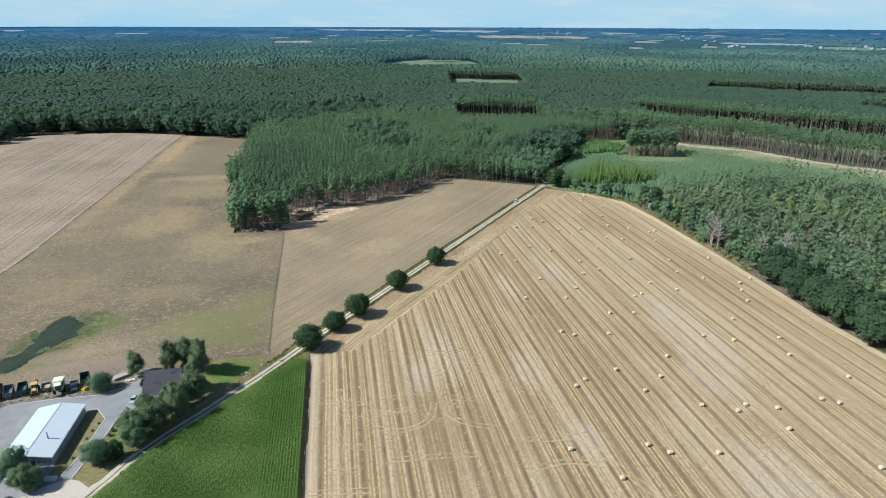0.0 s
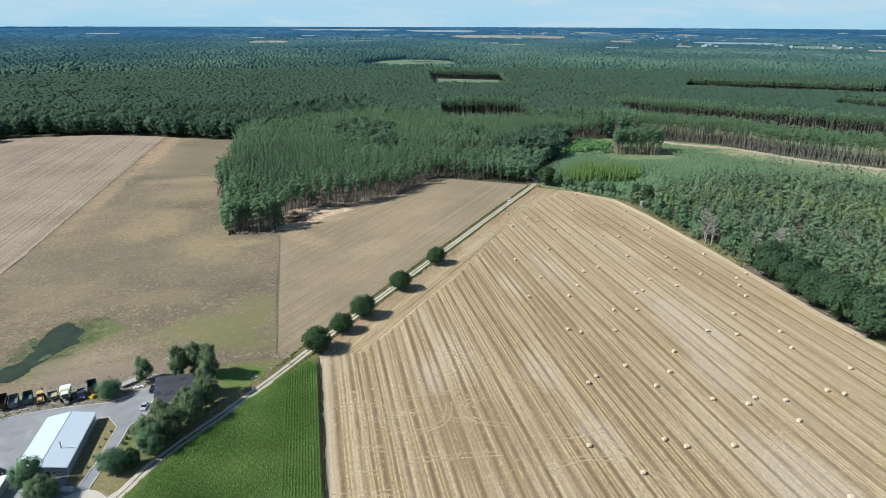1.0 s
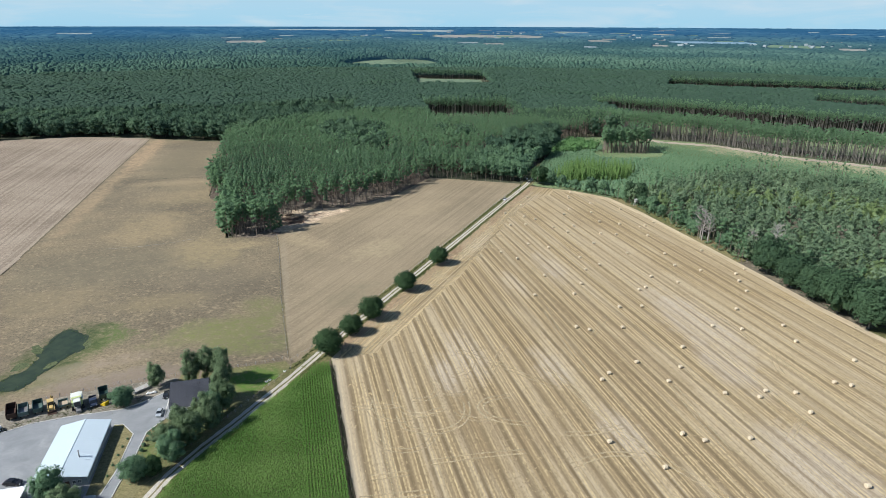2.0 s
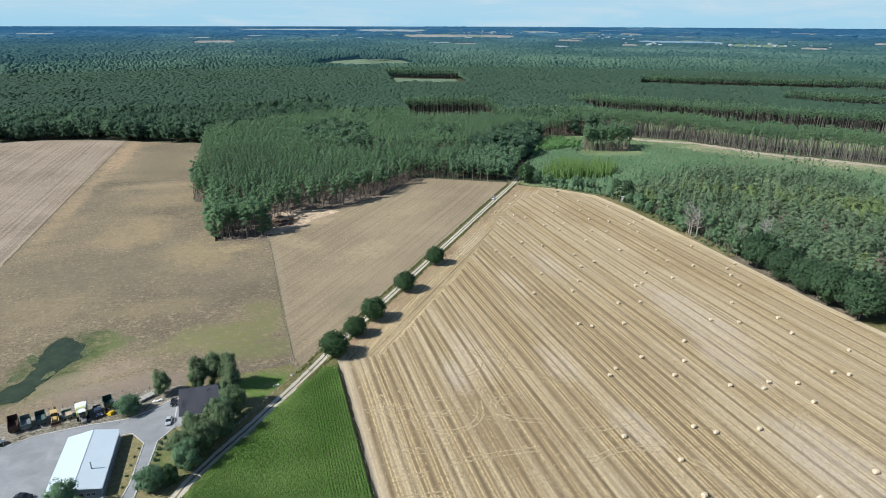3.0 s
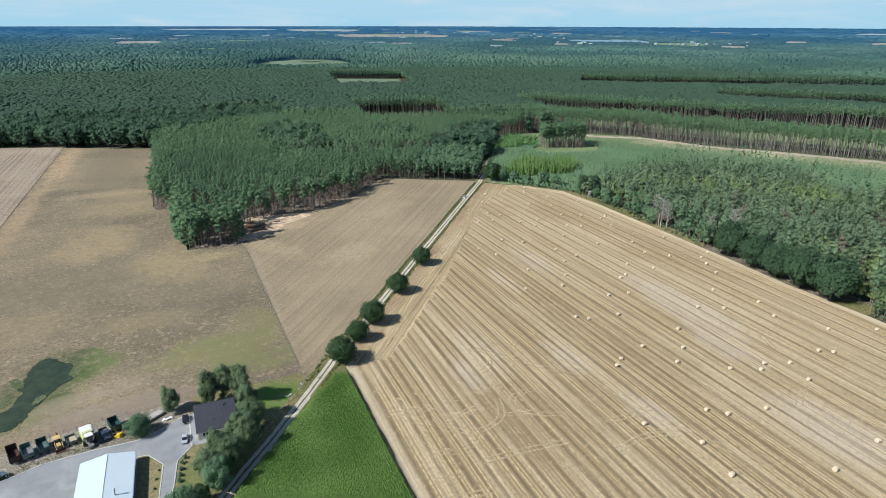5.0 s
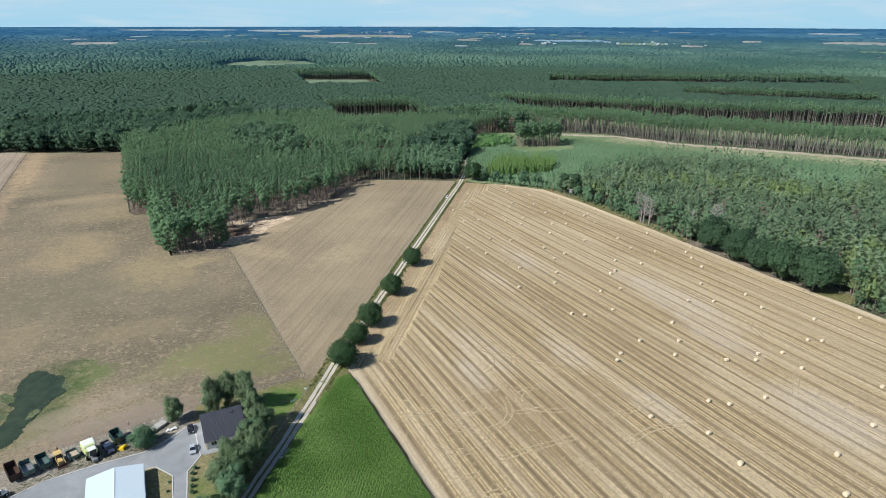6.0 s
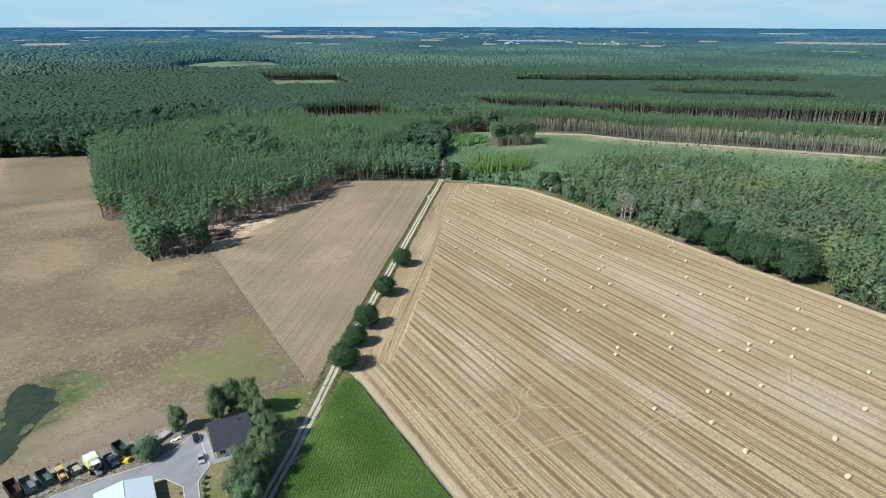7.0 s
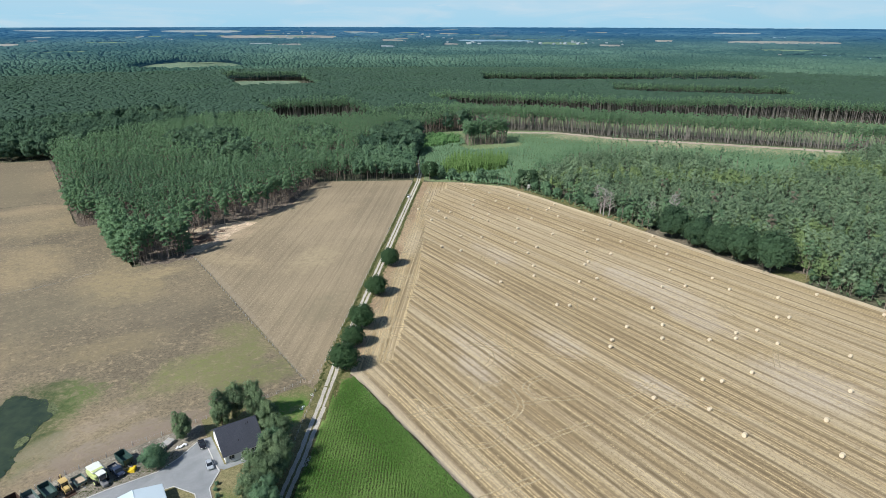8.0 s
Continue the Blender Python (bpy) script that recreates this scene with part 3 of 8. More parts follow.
strip("field_margin", [(-15.0, 213), (-14.2, 200), (-14.6, 60)], 0.28, 0.03, M["soil"], "dark strip of bare soil between corn and stubble", 0, 0.35, 3)
strip("verge", ROAD, 4.2, 0.035, M["verge"], "rough green grass beside the track", -0.2, 0.7, 5, "verge")
strip("field_border", [(x, y) for x, y in ROAD[9:14]], 2.6, 0.045, M["border"], "bare brown strip between the tree row and the stubble", 5.9, 0.9, 14)
strip("road", ROAD, 1.75, 0.06, M["verge"], "farm track with a grassy middle strip", 0, 0.15, 6, "road")
strip("wheel_rut", ROAD, 0.58, 0.085, M["track"], "pale gravel wheel rut", -0.9, 0.12, 7, "road", 1.5)
strip("wheel_rut", ROAD, 0.58, 0.085, M["track"], "pale gravel wheel rut", 0.9, 0.12, 8, "road", 1.5)
sheet("sandy_bank", [(-37, 372), (-38, 384), (-36, 408), (-26, 417), (-9, 416), (6, 415), (13, 407), (4, 400), (-6, 394), (-11, 386), (-22, 378), (-30, 371)], 0.05, M["sand"], "bare pale sand at the wood's corner", 12)
sheet("wood_floor", [(-88, 692), (-84, 560), (-82.5, 470), (-82, 459), (-79, 456.5), (-74, 457.5), (-68, 455.5), (-66.5, 440), (-67, 414), (-63, 402), (-63.5, 391), (-60, 380), (-60.5, 371), (-58.5, 366), (-55, 366.5), (-48, 362.8), (-43, 365.2), (-37.5, 361.5), (-33, 368), (-30, 378), (-34, 392), (-20, 407)] + BLOCK_EDGE[8:12] + [(92, 530), (60, 620), (-40, 680)], 0.045, M["needle_floor"], "needle-strewn floor under the pines", 12)
sheet("track_corner", [(-23, 209), (-14.6, 209), (-14.0, 212), (-6, 219), (-2, 226), (-12, 225), (-18, 216)], -0.02, M["verge"], "rank grass where track, corn and stubble meet", 6, "verge")
sheet("bare_soil", [(-36, 386), (-34, 397), (-27, 404), (-19, 401), (-15, 394), (-20, 387), (-29, 383)], 0.08, M["bare_soil"], "turned brown soil in the sand", 12)
YOUNG = [(159, 446), (161, 438), (170, 430), (181, 422), (199, 397), (206, 382), (236, 392), (263, 400), (294, 412), (330, 416), (359, 405), (378, 392), (395, 364), (387, 335), (370, 305), (364, 289), (400, 285), (448, 288), (520, 292), (580, 296), (574, 320), (470, 455), (436, 495), (402, 568), (352, 606), (300, 628), (262, 616), (238, 577), (190, 502)]
sheet("plantation_ground", YOUNG, -0.1, M["clearing"], "grassy ground of the young plantation", 30)
strip("sandy_lane", [(352, 600), (362, 580), (404, 550), (436, 480), (472, 440), (566, 312)], 5.2, 0.0, M["lane_sand"], "bare sandy lane along the pines", 0, 2.0, 9)
strip("lane_verge", [(404, 550), (436, 480), (472, 440), (556, 318)], 15.0, -0.04, M["pale_clearing"], "pale dry grass beside the sandy lane", 20, 4.0, 10)
strip("field_edge", [(-168.5, -100), (-168.6, 300), (-169, 500), (-168.4, 726)], 0.55, 0.03, M["soil"], "dark unploughed edge between the fields", 0, 0.25, 12)
sheet("wood_verge", [(203.2, 262), (203.3, 289), (203.2, 327), (203.2, 358), (199.4, 395), (206, 396), (212, 372), (213, 330), (212.5, 290), (209, 262)], 0.04, M["verge"], "dry grass strip below the wood", 12, "verge")
sheet("wood_verge", [(205, 167), (203.6, 183), (212, 184), (219, 167)], 0.055, M["verge"], "green grass strip at the end of the oaks", 6, "verge")
# woodland floor colour stands in for the oaks' shade on this strip
sheet("wood_verge", [(205, 168), (203.0, 205), (203.4, 237), (203.3, 263), (216, 263), (220, 215), (219, 168)], 0.04, M["floor"], "shade-brown strip of woodland floor below the oaks", 12, "verge")
sheet("junction", [(-92, 140), (-84, 146.5), (-79.5, 149.0), (-76, 149.6), (-73.6, 148.6), (-70.4, 145.5), (-66.5, 149.5), (-65, 150.5), (-71, 140), (-87, 116), (-97, 120)], 0.075, M["track"], "trodden pale gravel where the drive meets the track", 6)
sheet("glade", [(290, 628), (300, 606), (318, 600), (322, 618)], 0.02, M["clearing"], "small sunny glade", 12)

# ---- woods ----
OCTA = np.array([(0, 0, 1), (1, 0, 0), (0, 1, 0), (-1, 0, 0), (0, -1, 0), (0, 0, -1)], float)
OCTA_F = np.array([(0, 1, 2), (0, 2, 3), (0, 3, 4), (0, 4, 1), (5, 2, 1), (5, 3, 2), (5, 4, 3), (5, 1, 4)])


def unit(v):
    return v / np.maximum(np.linalg.norm(v, axis=-1, keepdims=True), 1e-6)


def crowned(me, n):
    """Stores which way the foliage faces as part of its whole crown."""
    me.attributes.new("crown", "FLOAT_VECTOR", "POINT").data.foreach_set("vector", np.asarray(n, np.float32).ravel())
    return me


def stems(P, h, base, rng):
    """Three-sided tapered trunks."""
    N = len(P)
    w = np.maximum(0.12, h * 0.0095)
    lean = rng.normal(0, 0.3, (N, 2))
    tv = np.zeros((N, 6, 3))
    for j in range(3):
        for i, (z, s) in enumerate(((-0.3 / h, 1.0), (base + 0.12, 0.6))):
            tv[:, i * 3 + j, 0] = P[:, 0] + w * s * math.cos(j * 2.094) + lean[:, 0] * i
            tv[:, i * 3 + j, 1] = P[:, 1] + w * s * math.sin(j * 2.094) + lean[:, 1] * i
            tv[:, i * 3 + j, 2] = P[:, 2] + h * z
    tf = np.array([(0, 1, 4, 3), (1, 2, 5, 4), (2, 0, 3, 5)])
    return tv.reshape(-1, 3), ((np.arange(N) * 6)[:, None, None] + tf[None]).reshape(-1, 4)


def grove(name, P, h, r, base, tone, mats, lobes, sprays, size, seed, style="pine", trunk=True):
    """Many trees as one mesh: crowns of several uneven lobes, each with sprays of foliage on it, and a trunk each."""
    rng = np.random.default_rng(seed)
    N, K = len(P), lobes
    base = np.broadcast_to(np.asarray(base, float), (N,))
    ch = h * (1 - base)
    k = np.arange(K)[None]
    az = rng.uniform(0, 6.28, (N, 1)) + k * 2.4 + rng.normal(0, 0.35, (N, K))
    if style == "pine":        # flat tufts round the stem, narrowing to a rounded top
        u = (k + 0.55 + rng.uniform(-0.25, 0.25, (N, K))) / K
        w = r[:, None] * (0.66 - 0.60 * u ** 1.8) * rng.uniform(0.7, 1.2, (N, K))
        lr = r[:, None] * (0.56 - 0.22 * u) * rng.uniform(0.75, 1.25, (N, K))
        lz = lr * rng.uniform(0.8, 1.35, (N, K))
        z = (h * base)[:, None] + ch[:, None] * (0.06 + 0.88 * u) - lz * 0.3
    elif style == "cone":
        u = (k + 0.5) / K * np.ones((N, 1))
        w = r[:, None] * (0.45 * (1 - u))
        lr = r[:, None] * (0.95 - 0.75 * u) * rng.uniform(0.85, 1.15, (N, K))
        lz = ch[:, None] / K * 1.15 * np.ones((1, K))
        z = (h * base)[:, None] + ch[:, None] * u
    else:                      # billowing round crown, the last lobe its heart
        u = ((k + 0.5) / max(1, K - 1)) * 2 - 1 + rng.uniform(-0.15, 0.15, (N, K))
        u = np.clip(u, -0.8, 0.9)
        w = r[:, None] * 0.58 * np.sqrt(1 - u * u) * rng.uniform(0.8, 1.2, (N, K))
        lr = r[:, None] * rng.uniform(0.42, 0.6, (N, K))
        lz = lr * rng.uniform(0.75, 1.0, (N, K))
        z = (h * base + ch * 0.5)[:, None] + (ch * 0.5)[:, None] * u * 0.72
        w[:, -1], lr[:, -1], lz[:, -1], z[:, -1] = 0, r * 0.66, ch * 0.44, h * base + ch * 0.5
    C = np.stack([P[:, :1] + w * np.cos(az), P[:, 1:2] + w * np.sin(az), P[:, 2:] + z], -1)
    heart = (P + np.stack([0 * h, 0 * h, h * base + ch * 0.42], 1))[:, None, None]
    S = np.stack([lr, lr, lz], -1)
    turn = rng.uniform(0, 6.28, (N, K, 1))
    ov = np.broadcast_to(OCTA, (N, K, 6, 3)).copy()
    c_, s_ = np.cos(turn), np.sin(turn)
    ov[..., 0], ov[..., 1] = ov[..., 0] * c_ - ov[..., 1] * s_, ov[..., 0] * s_ + ov[..., 1] * c_
    core = C[:, :, None] + ov * S[:, :, None] * rng.uniform(0.5, 0.85, (N, K, 6, 1))
    wide = np.stack([r, r, np.maximum(ch * 0.55, r * 0.8)], 1)[:, None, None]
    cn = unit(0.8 * ov + 0.75 * unit((core - heart) / wide))
    lobe_tone = tone[:, None] + rng.normal(0, 0.10, (N, K))
    V, A = [core.reshape(-1, 3)], [cn.reshape(-1, 3)]
    T = [np.repeat(np.clip(lobe_tone - 0.06, 0, 1).ravel(), 6)]
    G = [(((np.arange(N * K) * 6)[:, None, None] + OCTA_F[None]).reshape(-1, 3), 0)]
    nv = N * K * 6
    if sprays:
        d = rng.normal(size=(N, K, sprays, 3))
        d[..., 2] = np.where(d[..., 2] < -0.3, -d[..., 2], d[..., 2])
        d = unit(d)
        c = C[:, :, None] + d * S[:, :, None] * rng.uniform(0.8, 1.2, (N, K, sprays, 1))
        n = unit(d + rng.normal(0, 0.55, d.shape) + np.array([0, 0, 0.5]))
        e = unit(np.cross(n, rng.normal(size=d.shape)))
        g = np.cross(n, e)
        s = size * rng.uniform(0.6, 1.4, (N, K, sprays, 1)) * 0.5
        q = np.stack([c + e * s * 1.25, c - e * s * 0.6 + g * s * 0.8, c - e * s * 0.65 - g * s * 0.75], 3)
        sn = unit(0.75 * d + 0.7 * unit((c - heart) / wide) + rng.normal(0, 0.22, d.shape))
        V.append(q.reshape(-1, 3)), A.append(np.repeat(sn.reshape(-1, 3), 3, 0))
        T.append(np.repeat(np.clip(lobe_tone[..., None] + rng.normal(0, 0.10, (N, K, sprays)), 0, 1).ravel(), 3))
        G.append((nv + np.arange(N * K * sprays * 3).reshape(-1, 3), 0))
        nv += N * K * sprays * 3
    if trunk:
        tv, tf = stems(P, h, base, rng)
        V.append(tv), A.append(np.zeros_like(tv)), T.append(np.repeat(tone, 6)), G.append((nv + tf, 1))
    return crowned(fast_mesh(name, np.concatenate(V), G, mats, np.concatenate(T)), np.concatenate(A))


def domes(name, P, h, r, depth, tone, mats, seed, air=None):
    """Far crowns as uneven domes, one a tree or clump."""
    rng = np.random.default_rng(seed)
    N = len(P)
    t0 = rng.uniform(0, 6.28, (N, 1))
    V = np.zeros((N, 8, 3))
    A = np.zeros((N, 8, 3))
    for i, (w, z, up, o) in enumerate(((1.0, -1.0, 0.45, 0.0), (0.68, 0.0, 1.3, 0.785))):
        an = t0 + np.arange(4)[None] * 1.571 + o
        rr = r[:, None] * w * rng.uniform(0.8, 1.2, (N, 4))
        V[:, i * 4:i * 4 + 4] = np.stack([P[:, :1] + rr * np.cos(an), P[:, 1:2] + rr * np.sin(an), P[:, 2:] + h[:, None] + depth[:, None] * (z + rng.uniform(-0.16, 0.16, (N, 4)))], -1)
        A[:, i * 4:i * 4 + 4] = unit(np.stack([np.cos(an) * 0.75, np.sin(an) * 0.75, np.full((N, 4), up)], -1))
    f = np.array([(j, (j + 1) % 4, 4 + j) for j in range(4)] + [((j + 1) % 4, 4 + (j + 1) % 4, 4 + j) for j in range(4)])
    G = [(((np.arange(N) * 8)[:, None, None] + f[None]).reshape(-1, 3), 0), ((np.arange(N) * 8)[:, None] + np.array([[4, 5, 6, 7]]), 0)]
    V, A, T = V.reshape(-1, 3), A.reshape(-1, 3), np.repeat(tone, 8)
    me = crowned(fast_mesh(name, V, G, mats, T), A)
    if air is not None:
        me.attributes.new("air", "FLOAT", "POINT").data.foreach_set("value", np.repeat(air, 8).astype(np.float32))
    return me


def scatter(x0, x1, y0, y1, gap, rng, jitter=0.42):
    X, Y = np.meshgrid(np.arange(x0, x1, gap), np.arange(y0, y1, gap * 0.87))
    X[1::2] += gap / 2
    return (X + rng.uniform(-jitter, jitter, X.shape) * gap).ravel(), (Y + rng.uniform(-jitter, jitter, Y.shape) * gap).ravel()


def from_home(x, y):
    return np.hypot(x - HOME[0], y - HOME[1]), np.degrees(np.arctan2(x - HOME[0], y - HOME[1]))


def in_view(x, y, far=1500):
    r, az = from_home(x, y)
    return (r < far) & (az > -30) & (az < 67.8)


def bumps(x, y, scale, seed):
    return np.array([noise.noise((a * scale, b * scale, seed)) for a, b in zip(x, y)])


RIGHT_WOOD = [(206, 60), (206, 131), (207, 174), (205, 205), (206, 289), (206, 327), (206, 360), (204, 380), (236, 390), (263, 398), (294, 410), (330, 414), (358, 403), (376, 390), (393, 364), (385, 335), (368, 305), (362, 287), (400, 283), (448, 286), (520, 290), (584, 296), (700, 160), (760, 60)]
CLUMP = [(271, 543), (313, 529), (328, 552), (284, 566)]
BROADLEAF = [[(-700, 560), (-420, 620), (-343, 690), (-331, 740), (-250, 748), (-185, 727), (-106, 688), (-86, 690), (-50, 715), (0, 760), (60, 790), (70, 880), (-200, 860), (-700, 900)],
    [(112, 475), (150, 452), (163, 452), (192, 505), (240, 580), (262, 618), (235, 640), (160, 560)]]
GAPS = [[(404, 624), (428, 608), (480, 500), (520, 452), (610, 320), (760, 90), (895, 215), (722, 475), (560, 602), (408, 781), (380, 790), (376, 700)],
    [(680, 720), (712, 672), (852, 515), (930, 583), (790, 737), (745, 780)],
    [(147, 728), (238, 708), (256, 722), (263, 812), (156, 834)],
    [(205, 1100), (338, 1080), (392, 1330), (250, 1400)],
    [(622, 985), (770, 875), (1085, 690), (1185, 800), (940, 942), (845, 1002), (702, 1090)]]
LARCH = [(180, 455), (190, 436), (234, 434), (258, 460), (216, 486)]

rng = np.random.default_rng(11)
wx, wy, reach = [], [], []
for step, r0, r1 in ((3.9, 0, 790), (4.6, 790, 1090), (5.9, 1090, 1500)):
    x, y = scatter(-820, 1420, 60, 1560, step, rng)
    ok = (from_home(x, y)[0] >= r0) & (from_home(x, y)[0] < r1) & in_view(x, y)
    wx.append(x[ok]), wy.append(y[ok]), reach.append(np.full(ok.sum(), step * 0.64))
wx, wy, reach = np.concatenate(wx), np.concatenate(wy), np.concatenate(reach)
rag = np.stack([bumps(wx, wy, 0.075, k) * 7 for k in (20.0, 30.0)])
OAKS = [(205.4, 184.5, 1.16), (204.9, 200, 1.1), (205.4, 214, 0.94), (205.9, 228, 0.98), (206.9, 245.5, 1.06), (208, 381, 0.5), (212, 374.5, 0.5)]
keep = np.ones(len(wx), bool)
for x, y, s in OAKS:
    keep &= np.hypot(wx - x, wy - y) > 8.0 * s
keep &= ~((wx < 221) & (wy > 171) & (wy < 259) & (wx > 190) & (wx < 213))
keep &= ~((wx < 212) & (wy > 276) & (wy < 372) & (wx > 190))
keep &= in_view(wx, wy) & ~inside(OPEN_LAND, wx + rag[0], wy + rag[1]) & ~inside(OPEN_LAND, wx, wy)
wx, wy, reach = wx[keep], wy[keep], reach[keep]
young = inside(YOUNG, wx, wy) & ~inside(CLUMP, wx, wy)
gap = young.copy()
for g_ in GAPS:
    gap |= inside(g_, wx, wy)
right = inside(RIGHT_WOOD, wx, wy)
broad = inside(BROADLEAF[0], wx, wy) | inside(BROADLEAF[1], wx, wy)
dist = from_home(wx, wy)[0]
road_clear = np.ones(len(wx), bool)
for (x0, y0), (x1, y1) in zip(ROAD[11:], ROAD[12:]):
    d2 = (x1 - x0) ** 2 + (y1 - y0) ** 2
    s = np.clip(((wx - x0) * (x1 - x0) + (wy - y0) * (y1 - y0)) / d2, 0, 1)
    road_clear &= np.hypot(wx - x0 - s * (x1 - x0), wy - y0 - s * (y1 - y0)) > 4.0
tall = (~gap | right) & road_clear
# trees at the back of a felled strip show their bare trunks, and so do those along the sandy lane
toward = np.stack([wx - HOME[0], wy - HOME[1]]) / dist
wall = np.zeros(len(wx), bool)
for g_ in GAPS:
    wall |= inside(g_, wx - toward[0] * 13, wy - toward[1] * 13)
    wall |= inside(g_, wx - toward[0] * 24, wy - toward[1] * 24)
lane_side = (np.abs((wx - 440) * 0.815 + (wy - 490) * 0.58 - 5) < 32) & (wx > 335) & (wx < 660) & ~right
rim = np.zeros(len(wx), bool)
for dx, dy in ((11, -16), (0, -18), (-14, -6)):
    rim |= inside(OPEN_LAND, wx + dx, wy + dy)
lumps = bumps(wx, wy, 0.012, 3.0)
mixed = lumps + rng.normal(0, 0.16, len(wx)) > np.where(right, 0.24, 0.33)
thin = rng.uniform(size=len(wx))


def woods(name, sel, h, r, base, mats, lobes, sprays, size, seed, label, style="pine", trunk=True):
    x, y = wx[sel], wy[sel]
    n = len(x)
    g2 = np.random.default_rng(seed)
    P = np.stack([x, y, land(x, y) - 0.3], 1)
    low = bumps(x, y, 0.05, 15.0)
    drop = np.where(rim[sel] & ~right[sel] & ((x < -52) | (x > 45)), 0.04 + 0.5 * np.clip(low + 0.12 * (x < -45) + 0.5 * ((x > 45) & (x < 190)), -0.1, 0.6), 0)
    b_ = np.clip(base + g2.normal(0, 0.05, n) - drop, min(base, 0.24), 0.75)
    tn = np.clip(0.42 + lumps[sel] * 0.5 + low * 0.45 + g2.normal(0, 0.14, n), 0, 1)
    hh = h * np.where(right[sel], g2.uniform(0.72, 1.2, n), g2.uniform(0.84, 1.14, n)) * (1 + 0.10 * lumps[sel]) * np.where(bare[sel], np.where(dist[sel] > 950, 0.86, 1.0), np.where((x > 290) & ~right[sel] & (dist[sel] < 850), 1.2, 1.0))
    if style == "dome":
        hh = h + (hh - h) * 0.45
    rr = (reach[sel] * r if style == "dome" else r) * g2.uniform(0.75, 1.25, n)
    if style == "dome":
        me = domes(name, P, hh, rr, hh * base, 0.5 + 0.6 * (tn - 0.5), mats, seed)
    else:
        me = grove(name, P, hh, rr, b_, tn, mats, lobes, sprays, size, seed, style, trunk)
    tagged(new(name, me), label, "woods", kind="stuff")


MIXED, MIXED_LEAF = [M["mixed_pine"], M["bark"]], [M["mixed_leaf"], M["grey_bark"]]
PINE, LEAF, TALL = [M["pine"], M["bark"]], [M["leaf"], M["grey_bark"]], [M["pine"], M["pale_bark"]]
clump = inside(CLUMP, wx, wy)
pine = tall & ~broad & ~mixed & ~clump
leaf = tall & (broad | mixed) & ~clump & (thin < 0.62)
near, mid, far = dist < 560, (dist >= 560) & (dist < 790), dist >= 790
bare = (wall | lane_side) & ~right & ~near
front = right & (dist < 390)
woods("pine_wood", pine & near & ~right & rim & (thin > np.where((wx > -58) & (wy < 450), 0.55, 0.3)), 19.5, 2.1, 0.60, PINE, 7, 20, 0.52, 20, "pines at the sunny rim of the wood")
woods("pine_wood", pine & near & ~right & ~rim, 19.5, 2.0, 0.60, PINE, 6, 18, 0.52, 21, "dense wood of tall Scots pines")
woods("pine_wood", pine & front & (thin > 0.42), 16.5, 3.0, 0.38, MIXED, 9, 20, 0.6, 22, "mixed wood of pines beside the stubble")
woods("pine_wood", pine & right & ~front & (thin > 0.38), 14.2, 2.8, 0.42, MIXED, 6, 14, 0.8, 28, "dense mixed wood of pines beyond the stubble")
beside = lane_side | inside(GAPS[0], wx - toward[0] * 13, wy - toward[1] * 13) | inside(GAPS[0], wx - toward[0] * 24, wy - toward[1] * 24)
woods("pine_wood", (pine | (leaf & wall)) & bare & beside, 25.5, 2.5, 0.62, TALL, 5, 7, 1.0, 29, "tall bare-stemmed pines behind a felled strip")
# grey bark here puts the felling's shade into the trunk colour
woods("pine_wood", (pine | (leaf & wall)) & bare & ~beside, 24, 2.5, 0.52, [M["pine"], M["grey_bark"]], 5, 8, 1.1, 36, "tall pines with shade-dark stems round a far felling")
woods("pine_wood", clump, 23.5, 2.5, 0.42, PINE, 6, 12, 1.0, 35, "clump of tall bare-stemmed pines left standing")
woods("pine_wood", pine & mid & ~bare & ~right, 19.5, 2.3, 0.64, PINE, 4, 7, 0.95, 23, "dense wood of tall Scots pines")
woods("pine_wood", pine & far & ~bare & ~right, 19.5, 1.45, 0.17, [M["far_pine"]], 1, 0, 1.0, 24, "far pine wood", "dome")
woods("broadleaf_wood", leaf & right, 13.0, 3.0, 0.15, MIXED_LEAF, 7, 14, 0.8, 30, "pale yellow-green broadleaf trees among the pines", "round")
woods("broadleaf_wood", leaf & near & ~right, 15.5, 3.5, 0.15, LEAF, 8, 14, 0.95, 25, "broadleaf trees among the pines", "round")
woods("broadleaf_wood", leaf & ~near & (dist < 960) & (broad | mid) & ~right & ~bare & (thin < np.where(mid, 0.2, 0.30)), 21, 6.8, 0.04, [M["grove_leaf"], M["grey_bark"]], 12, 14, 1.4, 26, "dark broadleaf wood", "round")
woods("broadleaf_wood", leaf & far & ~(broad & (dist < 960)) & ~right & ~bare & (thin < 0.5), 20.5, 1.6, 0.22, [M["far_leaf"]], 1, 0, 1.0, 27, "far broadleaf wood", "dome")

